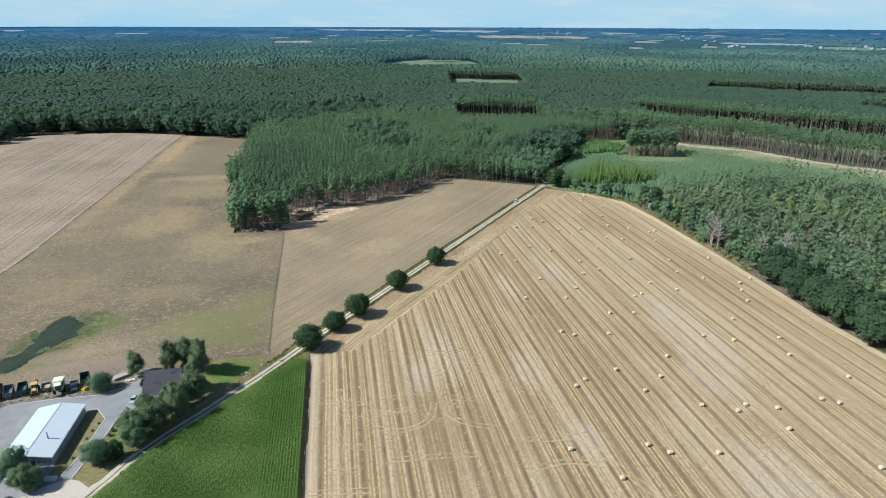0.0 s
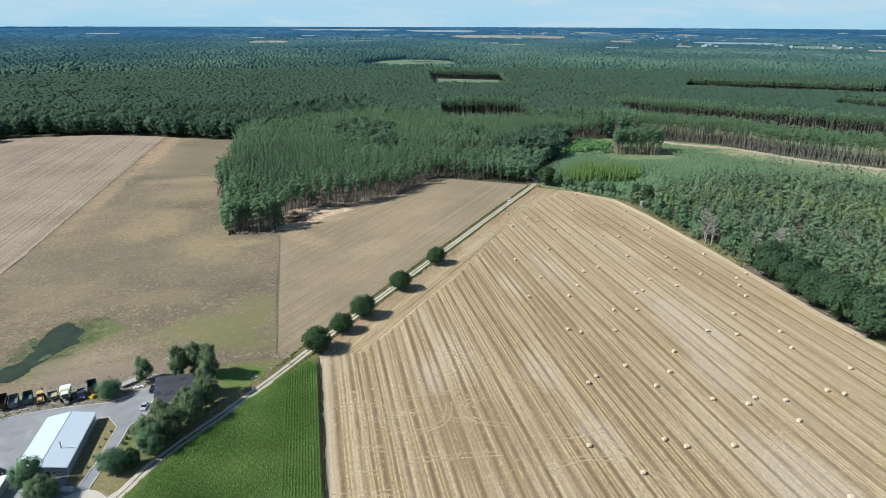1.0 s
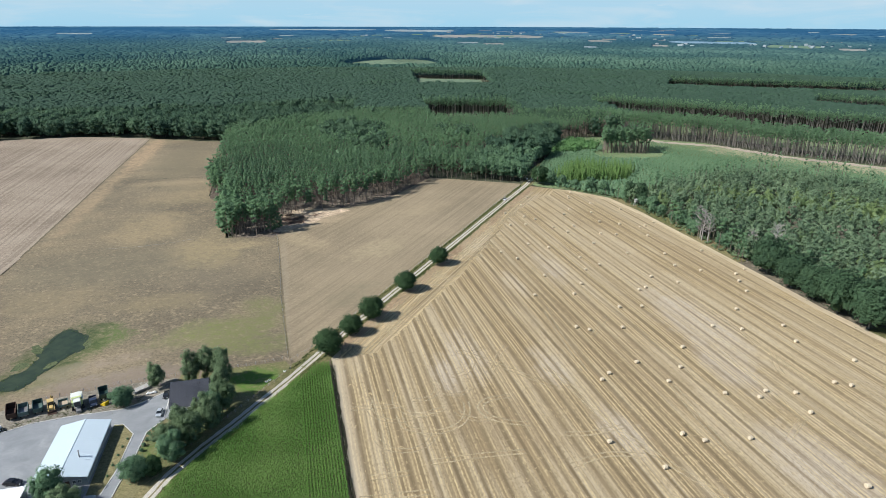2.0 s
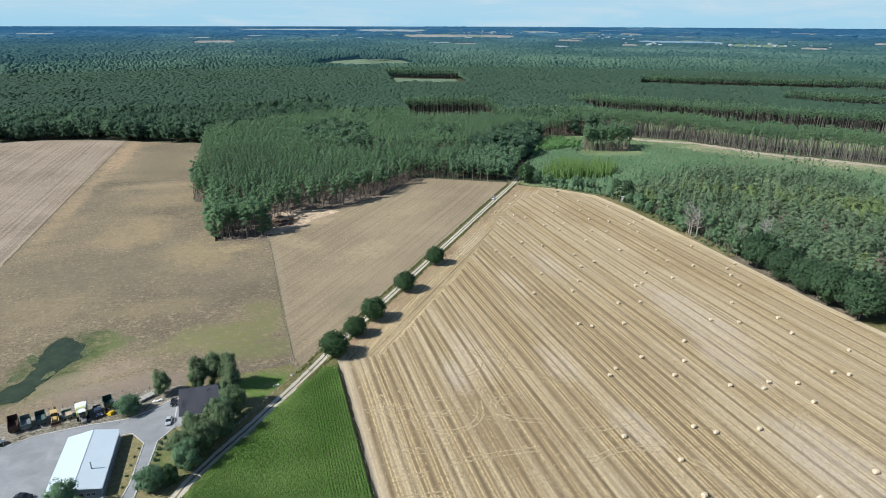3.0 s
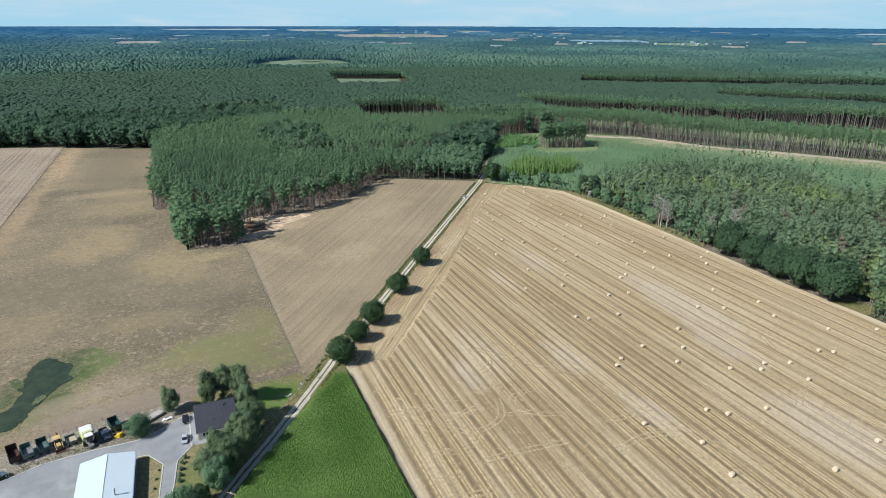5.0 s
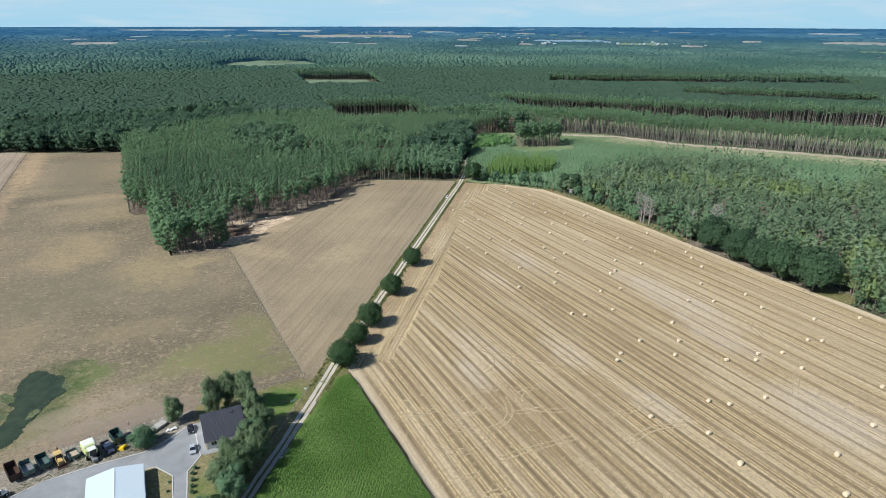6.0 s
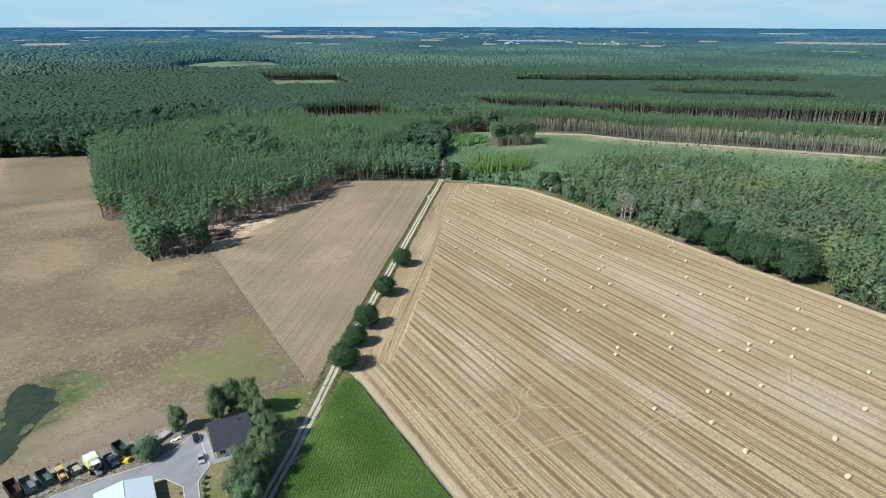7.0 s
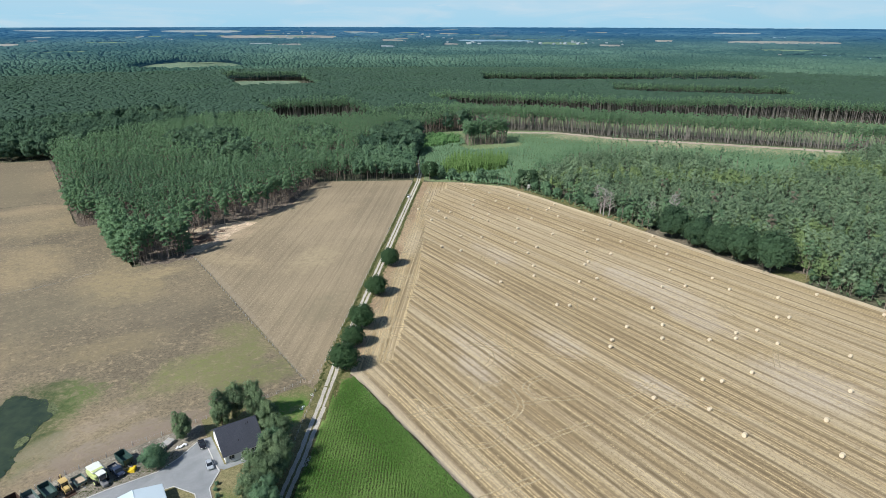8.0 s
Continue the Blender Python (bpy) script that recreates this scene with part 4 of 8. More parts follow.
# young growth between the woods
def thicket(name, poly, gap, h, r, mats, lobes, sprays, size, seed, label, base=0.02, style="round", skip=(), lane_low=False):
    g2 = np.random.default_rng(seed)
    xs, ys = [p[0] for p in poly], [p[1] for p in poly]
    x, y = scatter(min(xs), max(xs), min(ys), max(ys), gap, g2)
    ok = inside(poly, x, y) & in_view(x, y)
    for s_ in skip:
        ok &= ~inside(s_, x, y)
    hh = h * g2.uniform(0.7, 1.2, len(x))
    if lane_low:
        side = -((x - 404) * 0.815 + (y - 550) * 0.58) - 18
        ok &= (side > 0) & (g2.uniform(size=len(x)) < 0.25 + side / 40)
        hh = np.clip(side * 0.06, 0.9, h) * g2.uniform(0.7, 1.2, len(x))
    x, y, hh = x[ok], y[ok], hh[ok]
    lum = bumps(x, y, 0.03, 9.0)
    tn = np.clip(0.5 + 0.5 * lum + g2.normal(0, 0.15, len(x)), 0, 1)
    P = np.stack([x, y, land(x, y) - 0.15], 1)
    rr = r * g2.uniform(0.75, 1.25, len(x)) * (np.clip(hh / h, 0.55, 1.2))
    tagged(new(name, grove(name, P, hh, rr, base, tn, mats, lobes, sprays, size, seed, style, False)), label, "woods", kind="stuff")


BRIGHT = [(212, 548), (232, 545), (268, 552), (284, 575), (262, 602), (244, 580)]
SKIP = (CLUMP, LARCH, BRIGHT, [(150, 436), (173, 430), (177, 453), (158, 460)], [(262, 545), (256, 524), (270, 510), (306, 502), (322, 514), (330, 540), (300, 560)], [(284, 575), (262, 602), (290, 630), (330, 620), (300, 570)])
thicket("young_plantation", YOUNG, 2.5, 4.6, 1.75, [M["young"], M["bark"]], 2, 5, 0.6, 31, "pale green thicket of young planted pines", skip=SKIP, lane_low=True)
thicket("larch_thicket", LARCH, 3.1, 9.8, 1.5, [M["larch"], M["bark"]], 4, 12, 0.7, 32, "yellow-green young larches", style="cone")
thicket("bright_thicket", BRIGHT, 3.4, 8.0, 2.4, [M["sapling"], M["bark"]], 6, 9, 0.85, 33, "fresh green broadleaf saplings")
thicket("wood_margin", [(p[0] + dx, p[1]) for p, dx in zip(WOOD_EDGE[2:11], (3, 3, 2.5, 2, 1.5, 1.5, 1.5, 1, 1))] + [(214, 131), (214, 300), (214, 360), (207, 398), (190, 424)], 3.4, 2.2, 1.4, [M["willow"], M["grey_bark"]], 3, 9, 0.55, 34, "scrub and brambles at the edge of the wood", skip=([(190, 168), (225, 168), (225, 262), (190, 262)],))
for i, g_ in enumerate((GAPS[1], GAPS[4])):
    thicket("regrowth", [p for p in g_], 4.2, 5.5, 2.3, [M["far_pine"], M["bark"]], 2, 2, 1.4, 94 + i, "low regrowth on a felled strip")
for i, g_ in enumerate(GAPS[:3] + GAPS[4:]):
    sheet("felled_strip", g_, -0.15 + 0.01 * i, M["clearing"] if i == 0 else M["understorey"], "rough grass of a felled strip between the pines", 40)
sheet("felled_strip", GAPS[3], 0.4, M["far_clearing"], "green meadow among the far pines", 40)

# ---- the distance: woods to the skyline with fields, villages and water among them ----
def far_wood():
    """Far woods: pine green near by; haze put into colour and glow with distance."""
    m, nt, b = nodes_of("far_woods", 1.0, 0.0)
    at_ = nt.nodes.new("ShaderNodeAttribute")
    at_.attribute_name = "tone"
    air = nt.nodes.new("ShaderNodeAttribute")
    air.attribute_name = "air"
    g = noise_fac(nt, place_vec(nt, 0, (0.0035, 0.0012, 0.002)), 1.0, 5, 0.65, 0.5)
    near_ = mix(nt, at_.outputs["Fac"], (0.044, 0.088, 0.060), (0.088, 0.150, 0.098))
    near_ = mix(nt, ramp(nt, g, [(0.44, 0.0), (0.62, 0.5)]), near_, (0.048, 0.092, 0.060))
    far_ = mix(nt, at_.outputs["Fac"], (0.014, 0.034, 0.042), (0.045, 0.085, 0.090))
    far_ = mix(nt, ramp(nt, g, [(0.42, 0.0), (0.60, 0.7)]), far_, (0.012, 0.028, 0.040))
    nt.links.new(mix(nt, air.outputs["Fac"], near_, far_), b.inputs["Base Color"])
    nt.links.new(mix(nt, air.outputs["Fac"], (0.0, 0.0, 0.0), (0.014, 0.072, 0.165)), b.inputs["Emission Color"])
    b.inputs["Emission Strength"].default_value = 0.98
    crown_normal(nt, b, 0.5, 0.55, (-0.05, 0.0, 0.95))
    return m


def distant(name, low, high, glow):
    """Far fields and water, distance haze painted in as pale colour and bluish glow."""
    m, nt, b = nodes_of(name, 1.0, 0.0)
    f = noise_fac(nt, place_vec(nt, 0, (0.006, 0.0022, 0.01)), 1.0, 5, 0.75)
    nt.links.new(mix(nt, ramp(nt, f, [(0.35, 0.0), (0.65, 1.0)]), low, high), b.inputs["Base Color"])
    # emission adds the haze; these surfaces give no light of their own
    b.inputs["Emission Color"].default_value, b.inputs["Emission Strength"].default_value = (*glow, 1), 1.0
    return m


M["far_woods"] = far_wood()
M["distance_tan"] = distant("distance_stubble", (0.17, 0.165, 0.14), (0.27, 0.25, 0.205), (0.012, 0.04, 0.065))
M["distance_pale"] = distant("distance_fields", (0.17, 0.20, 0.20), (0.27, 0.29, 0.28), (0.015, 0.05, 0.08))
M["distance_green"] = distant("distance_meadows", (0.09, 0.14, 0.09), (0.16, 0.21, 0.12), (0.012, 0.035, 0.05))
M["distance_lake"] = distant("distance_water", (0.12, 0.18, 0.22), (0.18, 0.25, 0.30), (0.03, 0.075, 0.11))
# far plots: bearing from, to, distance from, to
TAN_FIELDS = [(-4.1, -0.7, 2920, 3071), (13.2, 23.2, 3290, 3549), (18.0, 20.1, 2800, 2889), (21.3, 23.2, 3270, 3472), (27.0, 29.0, 3040, 3162), (50.6, 52.2, 3090, 3209), (56.2, 64.3, 3050, 3233), (32.1, 34.0, 3630, 3787), (32.3, 33.8, 2800, 2891), (59.7, 61.7, 2410, 2481), (45.8, 47.9, 2760, 2867)]
PALE_FIELDS = [(-16.5, -13.8, 3670, 3788), (-23.9, -22.4, 4050, 4203), (-0.6, 8.5, 4100, 4293), (9.3, 15.5, 3900, 4195), (7.2, 7.9, 3410, 3545), (24.2, 27.2, 3810, 3916), (26.7, 28.1, 2670, 2761), (35.3, 35.7, 2620, 2677), (55.2, 58.8, 3860, 4011), (15.8, 17.8, 2880, 2947), (9.2, 10.0, 3220, 3292)]
LAKES = [(33.7, 40.4, 3020, 3144), (61.7, 64.7, 2440, 2495), (65.6, 67.1, 2310, 2427), (59.5, 60.9, 3480, 3578)]
MEADOWS = [(58.5, 62.5, 2650, 2722), (3.5, 6.5, 3030, 3107), (-0.3, 3.6, 2560, 2619), (40.9, 45.1, 2840, 2984)]
FAR_MEADOW = [(120, 1790), (150, 1715), (330, 1655), (400, 1700), (425, 1850), (420, 1960), (380, 2020), (300, 2045), (205, 1980)]
g2 = random.Random(44)
more = []
for i in range(60):   # the open country of small fields beyond the woods
    a, r0 = g2.gauss(24, 13), g2.uniform(3150, 4300)
    more.append((a, a + g2.uniform(0.3, 1.9), r0, r0 + g2.uniform(30, 90)))
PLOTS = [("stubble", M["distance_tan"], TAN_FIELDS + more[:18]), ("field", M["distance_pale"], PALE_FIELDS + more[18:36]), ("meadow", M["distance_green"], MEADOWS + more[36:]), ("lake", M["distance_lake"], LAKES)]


def plot(name, a0, a1, r0, r1, material, label, category):
    """A far field: a strip across the line of sight with uneven long sides and slanting ends."""
    g3 = random.Random(int(a0 * 100 + r0))
    n = max(4, int((a1 - a0) * 5))
    A, B = [], []
    skew = g3.uniform(-0.3, 0.3)
    for k in range(n + 1):
        s = k / n
        pinch = min(1.0, 0.35 + 4 * min(s, 1 - s))
        mid_ = (r0 + r1) / 2 + (r1 - r0) * skew * (s - 0.5) + (r1 - r0) * 0.2 * noise.noise((a0 + s * 9, r0, 0))
        half = (r1 - r0) / 2 * pinch * (1 + 0.35 * noise.noise((a0 * 3 + s * 7, r1, 4)))
        a = radians(a0 + (a1 - a0) * s)
        for row, q in ((A, mid_ - half), (B, mid_ + half)):
            row.append((HOME[0] + q * math.sin(a), HOME[1] + q * math.cos(a), float(rise(np.array(q))) + 1.6))
    bm = bmesh.new()
    va, vb = [bm.verts.new(p) for p in A], [bm.verts.new(p) for p in B]
    for i in range(n):
        bm.faces.new((va[i], va[i + 1], vb[i + 1], vb[i]))
    tagged(part(name, bm, material), label, category, kind="structure")


az = np.radians(np.concatenate([np.arange(-33, 70, 0.8), np.arange(72, 327.5, 3.0)]))
r_, cx, cy, cf = rings(np.concatenate([[1490.0], np.arange(1500, 2300, 40), np.arange(2300, 4881, 60)]), az)
# air: share of painted haze, growing with distance from home
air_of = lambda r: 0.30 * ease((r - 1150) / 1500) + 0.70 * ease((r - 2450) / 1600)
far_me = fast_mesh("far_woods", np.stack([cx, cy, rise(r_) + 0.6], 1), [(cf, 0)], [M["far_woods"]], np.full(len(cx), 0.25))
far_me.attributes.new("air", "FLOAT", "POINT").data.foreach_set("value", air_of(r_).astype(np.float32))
tagged(new("backdrop", far_me), "far woodland with painted blue haze reaching to the skyline", "backdrop", kind="structure")
sheet("far_meadow", FAR_MEADOW, 4.0, M["far_clearing"], "pale green meadow in the far woods", 60, "meadow")
for v in bpy.data.objects["far_meadow"].data.vertices:
    v.co.z = float(rise(np.array(math.hypot(v.co.x - HOME[0], v.co.y - HOME[1])))) + 1.6
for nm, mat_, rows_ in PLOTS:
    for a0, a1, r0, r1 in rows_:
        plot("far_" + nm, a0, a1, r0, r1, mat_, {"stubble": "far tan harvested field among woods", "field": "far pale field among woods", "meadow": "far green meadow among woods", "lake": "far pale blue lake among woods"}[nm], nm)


def far_clumps(gap, r0, r1, size, tall_, seed):
    """Crowns of the far woods, thinner and lower with the distance, left out on the open plots."""
    g3 = np.random.default_rng(seed)
    x, y = scatter(-1900, 4400, 300, 4700, gap, g3)
    r, a = from_home(x, y)
    ok = (r > r0) & (r < r1) & (a > -30) & (a < 68.2)
    x, y, r, a = x[ok], y[ok], r[ok], a[ok]
    clear = inside(FAR_MEADOW, x, y) & ~(((x - 345) / 50) ** 2 + ((y - 1960) / 16) ** 2 < 1)
    clear |= inside([(p[0] * 0.975, p[1] * 0.975) for p in FAR_MEADOW], x, y) & ~(((x - 345) / 50) ** 2 + ((y - 1960) / 16) ** 2 < 1)
    for _, _, rows_ in PLOTS:
        for a0, a1, q0, q1 in rows_:
            clear |= (a > a0) & (a < a1) & (r > q0 - 45) & (r < q1)
    x, y, r = x[~clear], y[~clear], r[~clear]
    wide_, fine = bumps(x, y, 0.0022, 1.0), bumps(x, y, 0.009, 7.0)
    n = len(x)
    h = tall_ * (1 + 0.35 * wide_ + 0.2 * fine) * (1 - 0.70 * ease((r - 1900) / 900)) * (1 - 0.6 * ease((r - 3300) / 900)) * g3.uniform(0.75, 1.25, n)
    P = np.stack([x, y, rise(r)], 1)
    tone = np.clip(0.40 + 1.1 * wide_ + 0.6 * fine + g3.normal(0, 0.15, n), 0, 1)
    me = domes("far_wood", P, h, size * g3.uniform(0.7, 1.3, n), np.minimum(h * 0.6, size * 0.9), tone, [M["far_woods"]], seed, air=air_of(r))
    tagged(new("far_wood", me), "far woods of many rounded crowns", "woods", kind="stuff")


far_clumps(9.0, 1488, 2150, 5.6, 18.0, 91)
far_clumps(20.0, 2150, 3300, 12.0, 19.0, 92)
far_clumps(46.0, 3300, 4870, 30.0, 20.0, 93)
# villages: pale houses with red or grey roofs scattered among the far fields
house_bm = bmesh.new()
box(house_bm, -7, 7, -5, 5, 0, 6)
prism(house_bm, [(-5.6, 6), (5.6, 6), (0, 10)], "x", -7.4, 7.4)
far_house = bpy.data.meshes.new("far_house")
house_bm.to_mesh(far_house)
house_bm.free()
# houses share the hazed field material, its glow included
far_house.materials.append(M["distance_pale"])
g2 = random.Random(52)
for a0, r0, sa, sr, n in ((34.5, 2840, 0.9, 60, 10), (31.0, 3350, 1.6, 120, 14), (44.0, 2900, 1.8, 60, 16), (21.0, 3650, 2.0, 120, 10)):
    for i in range(n):
        a, q = radians(g2.gauss(a0, sa)), g2.gauss(r0, sr)
        ob = new("far_house", far_house)
        ob.matrix_basis = pose(HOME[0] + q * math.sin(a), HOME[1] + q * math.cos(a), float(rise(np.array(q))) + 1.0, 0, 0, g2.uniform(0, 180)) @ Matrix.Diagonal((g2.uniform(0.6, 1.1), 0.8, g2.uniform(0.6, 0.9), 1))
        tagged(ob, "far pale house in a village among the fields", "house", "houses of the far villages")


def sky_glow():
    """Clear blue sky down to a pale skyline, with thin high cloud."""
    m, nt, b = nodes_of("hazy_sky", 1.0, 0.0)
    nt.nodes.remove(b)
    v = place_vec(nt, 0, (1, 1, 1))
    sp = nt.nodes.new("ShaderNodeSeparateXYZ")
    nt.links.new(v, sp.inputs[0])
    up = nt.nodes.new("ShaderNodeMapRange")
    up.inputs["From Min"].default_value, up.inputs["From Max"].default_value = 70, 420
    nt.links.new(sp.outputs["Z"], up.inputs["Value"])
    c = ramp(nt, up.outputs[0], [(0.0, (0.30, 0.54, 0.70)), (0.25, (0.335, 0.555, 0.70)), (0.6, (0.365, 0.56, 0.70)), (1.0, (0.30, 0.51, 0.69))])
    veil = noise_fac(nt, place_vec(nt, 0, (0.0011, 0.0011, 0.0065)), 1.0, 6, 0.6, 0.6)
    c = mix(nt, ramp(nt, veil, [(0.45, 0.0), (0.75, 0.6)]), c, (0.55, 0.63, 0.69))
    wisp = noise_fac(nt, place_vec(nt, 0, (0.004, 0.004, 0.03)), 1.0, 5, 0.65, 0.4)
    c = mix(nt, ramp(nt, wisp, [(0.64, 0.0), (0.8, 0.5)]), c, (0.60, 0.66, 0.71))
    e = nt.nodes.new("ShaderNodeEmission")
    nt.links.new(c, e.inputs["Color"])
    e.inputs["Strength"].default_value = 0.97
    nt.links.new(e.outputs[0], nt.nodes["Material Output"].inputs["Surface"])
    return m


a_ = np.radians(np.arange(0, 361, 3))
zz = np.array([-40.0, 60, 120, 200, 300, 500, 900])
A_, Z_ = np.meshgrid(a_, zz, indexing="ij")
sv = np.stack([HOME[0] + 4885 * np.sin(A_).ravel(), HOME[1] + 4885 * np.cos(A_).ravel(), Z_.ravel()], 1)
si = np.arange(A_.size).reshape(A_.shape)
sf = np.stack([si[:-1, :-1], si[1:, :-1], si[1:, 1:], si[:-1, 1:]], -1).reshape(-1, 4)
tagged(new("sky_backdrop", fast_mesh("sky_backdrop", sv, [(sf, 0)], [sky_glow()], smooth=True)), "pale blue summer sky with thin cloud at the skyline", "sky", kind="structure")

# ---- single trees ----
def sprays_mesh(name, lobes, count, size, seed, mat, droop=0.0):
    """Foliage as many small sprays spread over lobes of (x, y, z, radius, flatness)."""
    count = int(count * 1.8)
    g2 = np.random.default_rng(seed)
    L = np.array(lobes)
    w = L[:, 3] ** 2
    k = g2.choice(len(L), count, p=w / w.sum())
    d = g2.normal(size=(count, 3))
    d[:, 2] = np.where(d[:, 2] < -0.5, -d[:, 2], d[:, 2])
    d /= np.linalg.norm(d, axis=1, keepdims=True)
    c = L[k, :3] + d * np.stack([L[k, 3], L[k, 3], L[k, 3] * L[k, 4]], 1) * g2.uniform(0.72, 1.15, (count, 1))
    n = d + g2.normal(0, 0.5, d.shape) + np.array([0, 0, 0.3])
    n /= np.linalg.norm(n, axis=1, keepdims=True)
    e = np.cross(n, g2.normal(size=d.shape))
    e /= np.linalg.norm(e, axis=1, keepdims=True)
    f = np.cross(n, e)
    s = size * g2.uniform(0.55, 1.35, (count, 1)) * 0.5
    q = np.stack([c + e * s * 1.25, c - e * s * 0.6 + f * s * 0.75, c - e * s * 0.65 - f * s * 0.7], 1)
    q[:, 0, 2] -= droop * s[:, 0] * g2.uniform(0.2, 1.4, count)
    tone = np.clip(0.45 + (g2.uniform(-0.25, 0.25, len(L)))[k] + g2.normal(0, 0.15, count), 0, 1)
    # inner core of each lobe, toned dark to paint the crown's inner shade
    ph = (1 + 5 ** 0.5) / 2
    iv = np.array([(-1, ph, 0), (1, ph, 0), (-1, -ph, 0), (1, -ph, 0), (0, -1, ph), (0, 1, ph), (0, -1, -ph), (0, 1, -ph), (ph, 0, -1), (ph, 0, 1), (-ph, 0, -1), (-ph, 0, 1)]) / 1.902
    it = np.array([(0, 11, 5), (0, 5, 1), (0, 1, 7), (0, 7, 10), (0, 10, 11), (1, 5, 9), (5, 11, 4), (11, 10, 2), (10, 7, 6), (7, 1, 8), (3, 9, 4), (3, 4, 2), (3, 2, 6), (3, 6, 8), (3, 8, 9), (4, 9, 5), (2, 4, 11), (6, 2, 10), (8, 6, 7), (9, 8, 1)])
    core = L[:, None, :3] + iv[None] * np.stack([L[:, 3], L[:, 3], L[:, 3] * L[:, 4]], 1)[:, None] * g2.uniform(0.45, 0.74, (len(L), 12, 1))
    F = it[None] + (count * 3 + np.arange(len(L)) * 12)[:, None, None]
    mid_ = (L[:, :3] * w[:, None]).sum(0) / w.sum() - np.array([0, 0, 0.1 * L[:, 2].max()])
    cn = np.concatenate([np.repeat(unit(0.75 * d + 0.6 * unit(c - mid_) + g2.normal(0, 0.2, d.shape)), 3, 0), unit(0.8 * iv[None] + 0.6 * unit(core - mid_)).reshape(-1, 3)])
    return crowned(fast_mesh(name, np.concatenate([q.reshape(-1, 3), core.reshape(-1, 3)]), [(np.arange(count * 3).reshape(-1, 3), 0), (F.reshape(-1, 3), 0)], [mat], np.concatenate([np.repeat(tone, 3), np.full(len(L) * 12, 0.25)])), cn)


def make_tree(name, h, r, base, lobes_n, count, size, seed, leaf, bark, label, category, style="round", droop=0.0, loose=0.0):
    """A tapered trunk with limbs under a crown of many sprays."""
    g2 = random.Random(seed)
    root = tagged(new(name), label, category)
    lobes = []
    cz, ch = h * (base + 1) / 2, h * (1 - base) / 2
    for i in range(lobes_n):
        a, u = i * 2.4 + g2.uniform(-0.3, 0.3), (i + 0.5) / lobes_n * 2 - 1
        if style == "pine":
            z = h * (base + (1 - base) * (i + 0.6) / lobes_n)
            w = r * (0.75 if i == lobes_n - 1 else g2.uniform(0.35, 0.7))
            lobes.append((math.cos(a) * w, math.sin(a) * w, z, r * g2.uniform(0.42, 0.62), 0.62))
        else:
            w = math.sqrt(max(0.05, 1 - u * u)) * r * 0.62
            w *= 1 + loose * g2.uniform(-0.35, 0.55)
            lobes.append((math.cos(a) * w, math.sin(a) * w, cz + (u * 0.68 + loose * g2.uniform(-0.2, 0.3)) * ch, r * g2.uniform(0.36 - 0.16 * loose, 0.5 - 0.06 * loose), g2.uniform(0.8, 1.0) + loose * g2.uniform(0.0, 0.9)))
    if style != "pine":
        lobes.append((0, 0, cz + ch * 0.1, r * (0.62 - 0.26 * loose), ch / r))
    bm = bmesh.new()
    tw = h * 0.009 if style == "pine" else max(0.06, h * 0.017)
    top = (g2.uniform(-0.3, 0.3), g2.uniform(-0.3, 0.3), h * (base + (1 - base) * 0.55))
    knee = (top[0] * 0.3 + g2.uniform(-0.15, 0.15), top[1] * 0.3, h * 0.35)
    rod(bm, (0, 0, -0.3), (0, 0, 0.35), tw * 1.5, tw, 7)
    rod(bm, (0, 0, 0.3), knee, tw, tw * 0.8, 7)
    rod(bm, knee, top, tw * 0.8, tw * 0.35, 7)
    for lb in lobes[:7]:
        z = min(max(lb[2] - r * 0.35, h * base * 0.8), top[2])
        s = z / top[2]
        rod(bm, (top[0] * s, top[1] * s, z - 0.3), (lb[0] * 0.9, lb[1] * 0.9, lb[2]), tw * 0.38, tw * 0.12, 5)
    if style == "pine":
        for i in range(16):
            a, z, l = g2.uniform(0, 6.28), h * g2.uniform(0.12, base), g2.uniform(0.7, 2.1)
            rod(bm, (0, 0, z), (math.cos(a) * l, math.sin(a) * l, z + g2.uniform(-0.4, 0.2)), 0.05, 0.015, 3)
    part("trunk", bm, bark, root)
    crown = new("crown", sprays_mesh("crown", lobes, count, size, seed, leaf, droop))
    crown.parent = root
    return root


def stand(made, x, y, turn=0.0, size=1.0, first=False, group=""):
    m = at(x, y, -0.05, turn, size)
    if first:
        made.matrix_basis = m
        ob = made
    else:
        ob = copy_thing(made, m)
        ob.matrix_basis = m
    if group:
        tagged(ob, group=group)
    return ob


# five round trees along the track, one more at its end
ROADSIDE = [(-15.2, 217.2, 5.9, 9.6), (-5.2, 231.0, 4.6, 7.8), (4.8, 242.9, 5.7, 9.6), (24.6, 268.4, 5.3, 9.0), (47.9, 297.4, 5.2, 8.8)]
for i, (x, y, r, h) in enumerate(ROADSIDE):
    t_ = make_tree("roadside_tree", h, r, 0.10, 26, 2200, 0.72, 100 + i, M["dark_leaf"], M["grey_bark"],
        ("small" if r < 5 else "broad") + " round dark green tree beside the farm track", "tree")
    stand(t_, x, y, i * 70, 1.0, True, "trees along the track")
t_ = make_tree("roadside_tree", 12, 6.6, 0.04, 24, 2400, 0.9, 120, M["dark_leaf"], M["grey_bark"], "dark spreading tree where the track enters the wood", "tree")
stand(t_, 166, 445.0, 0, 1.16, True)

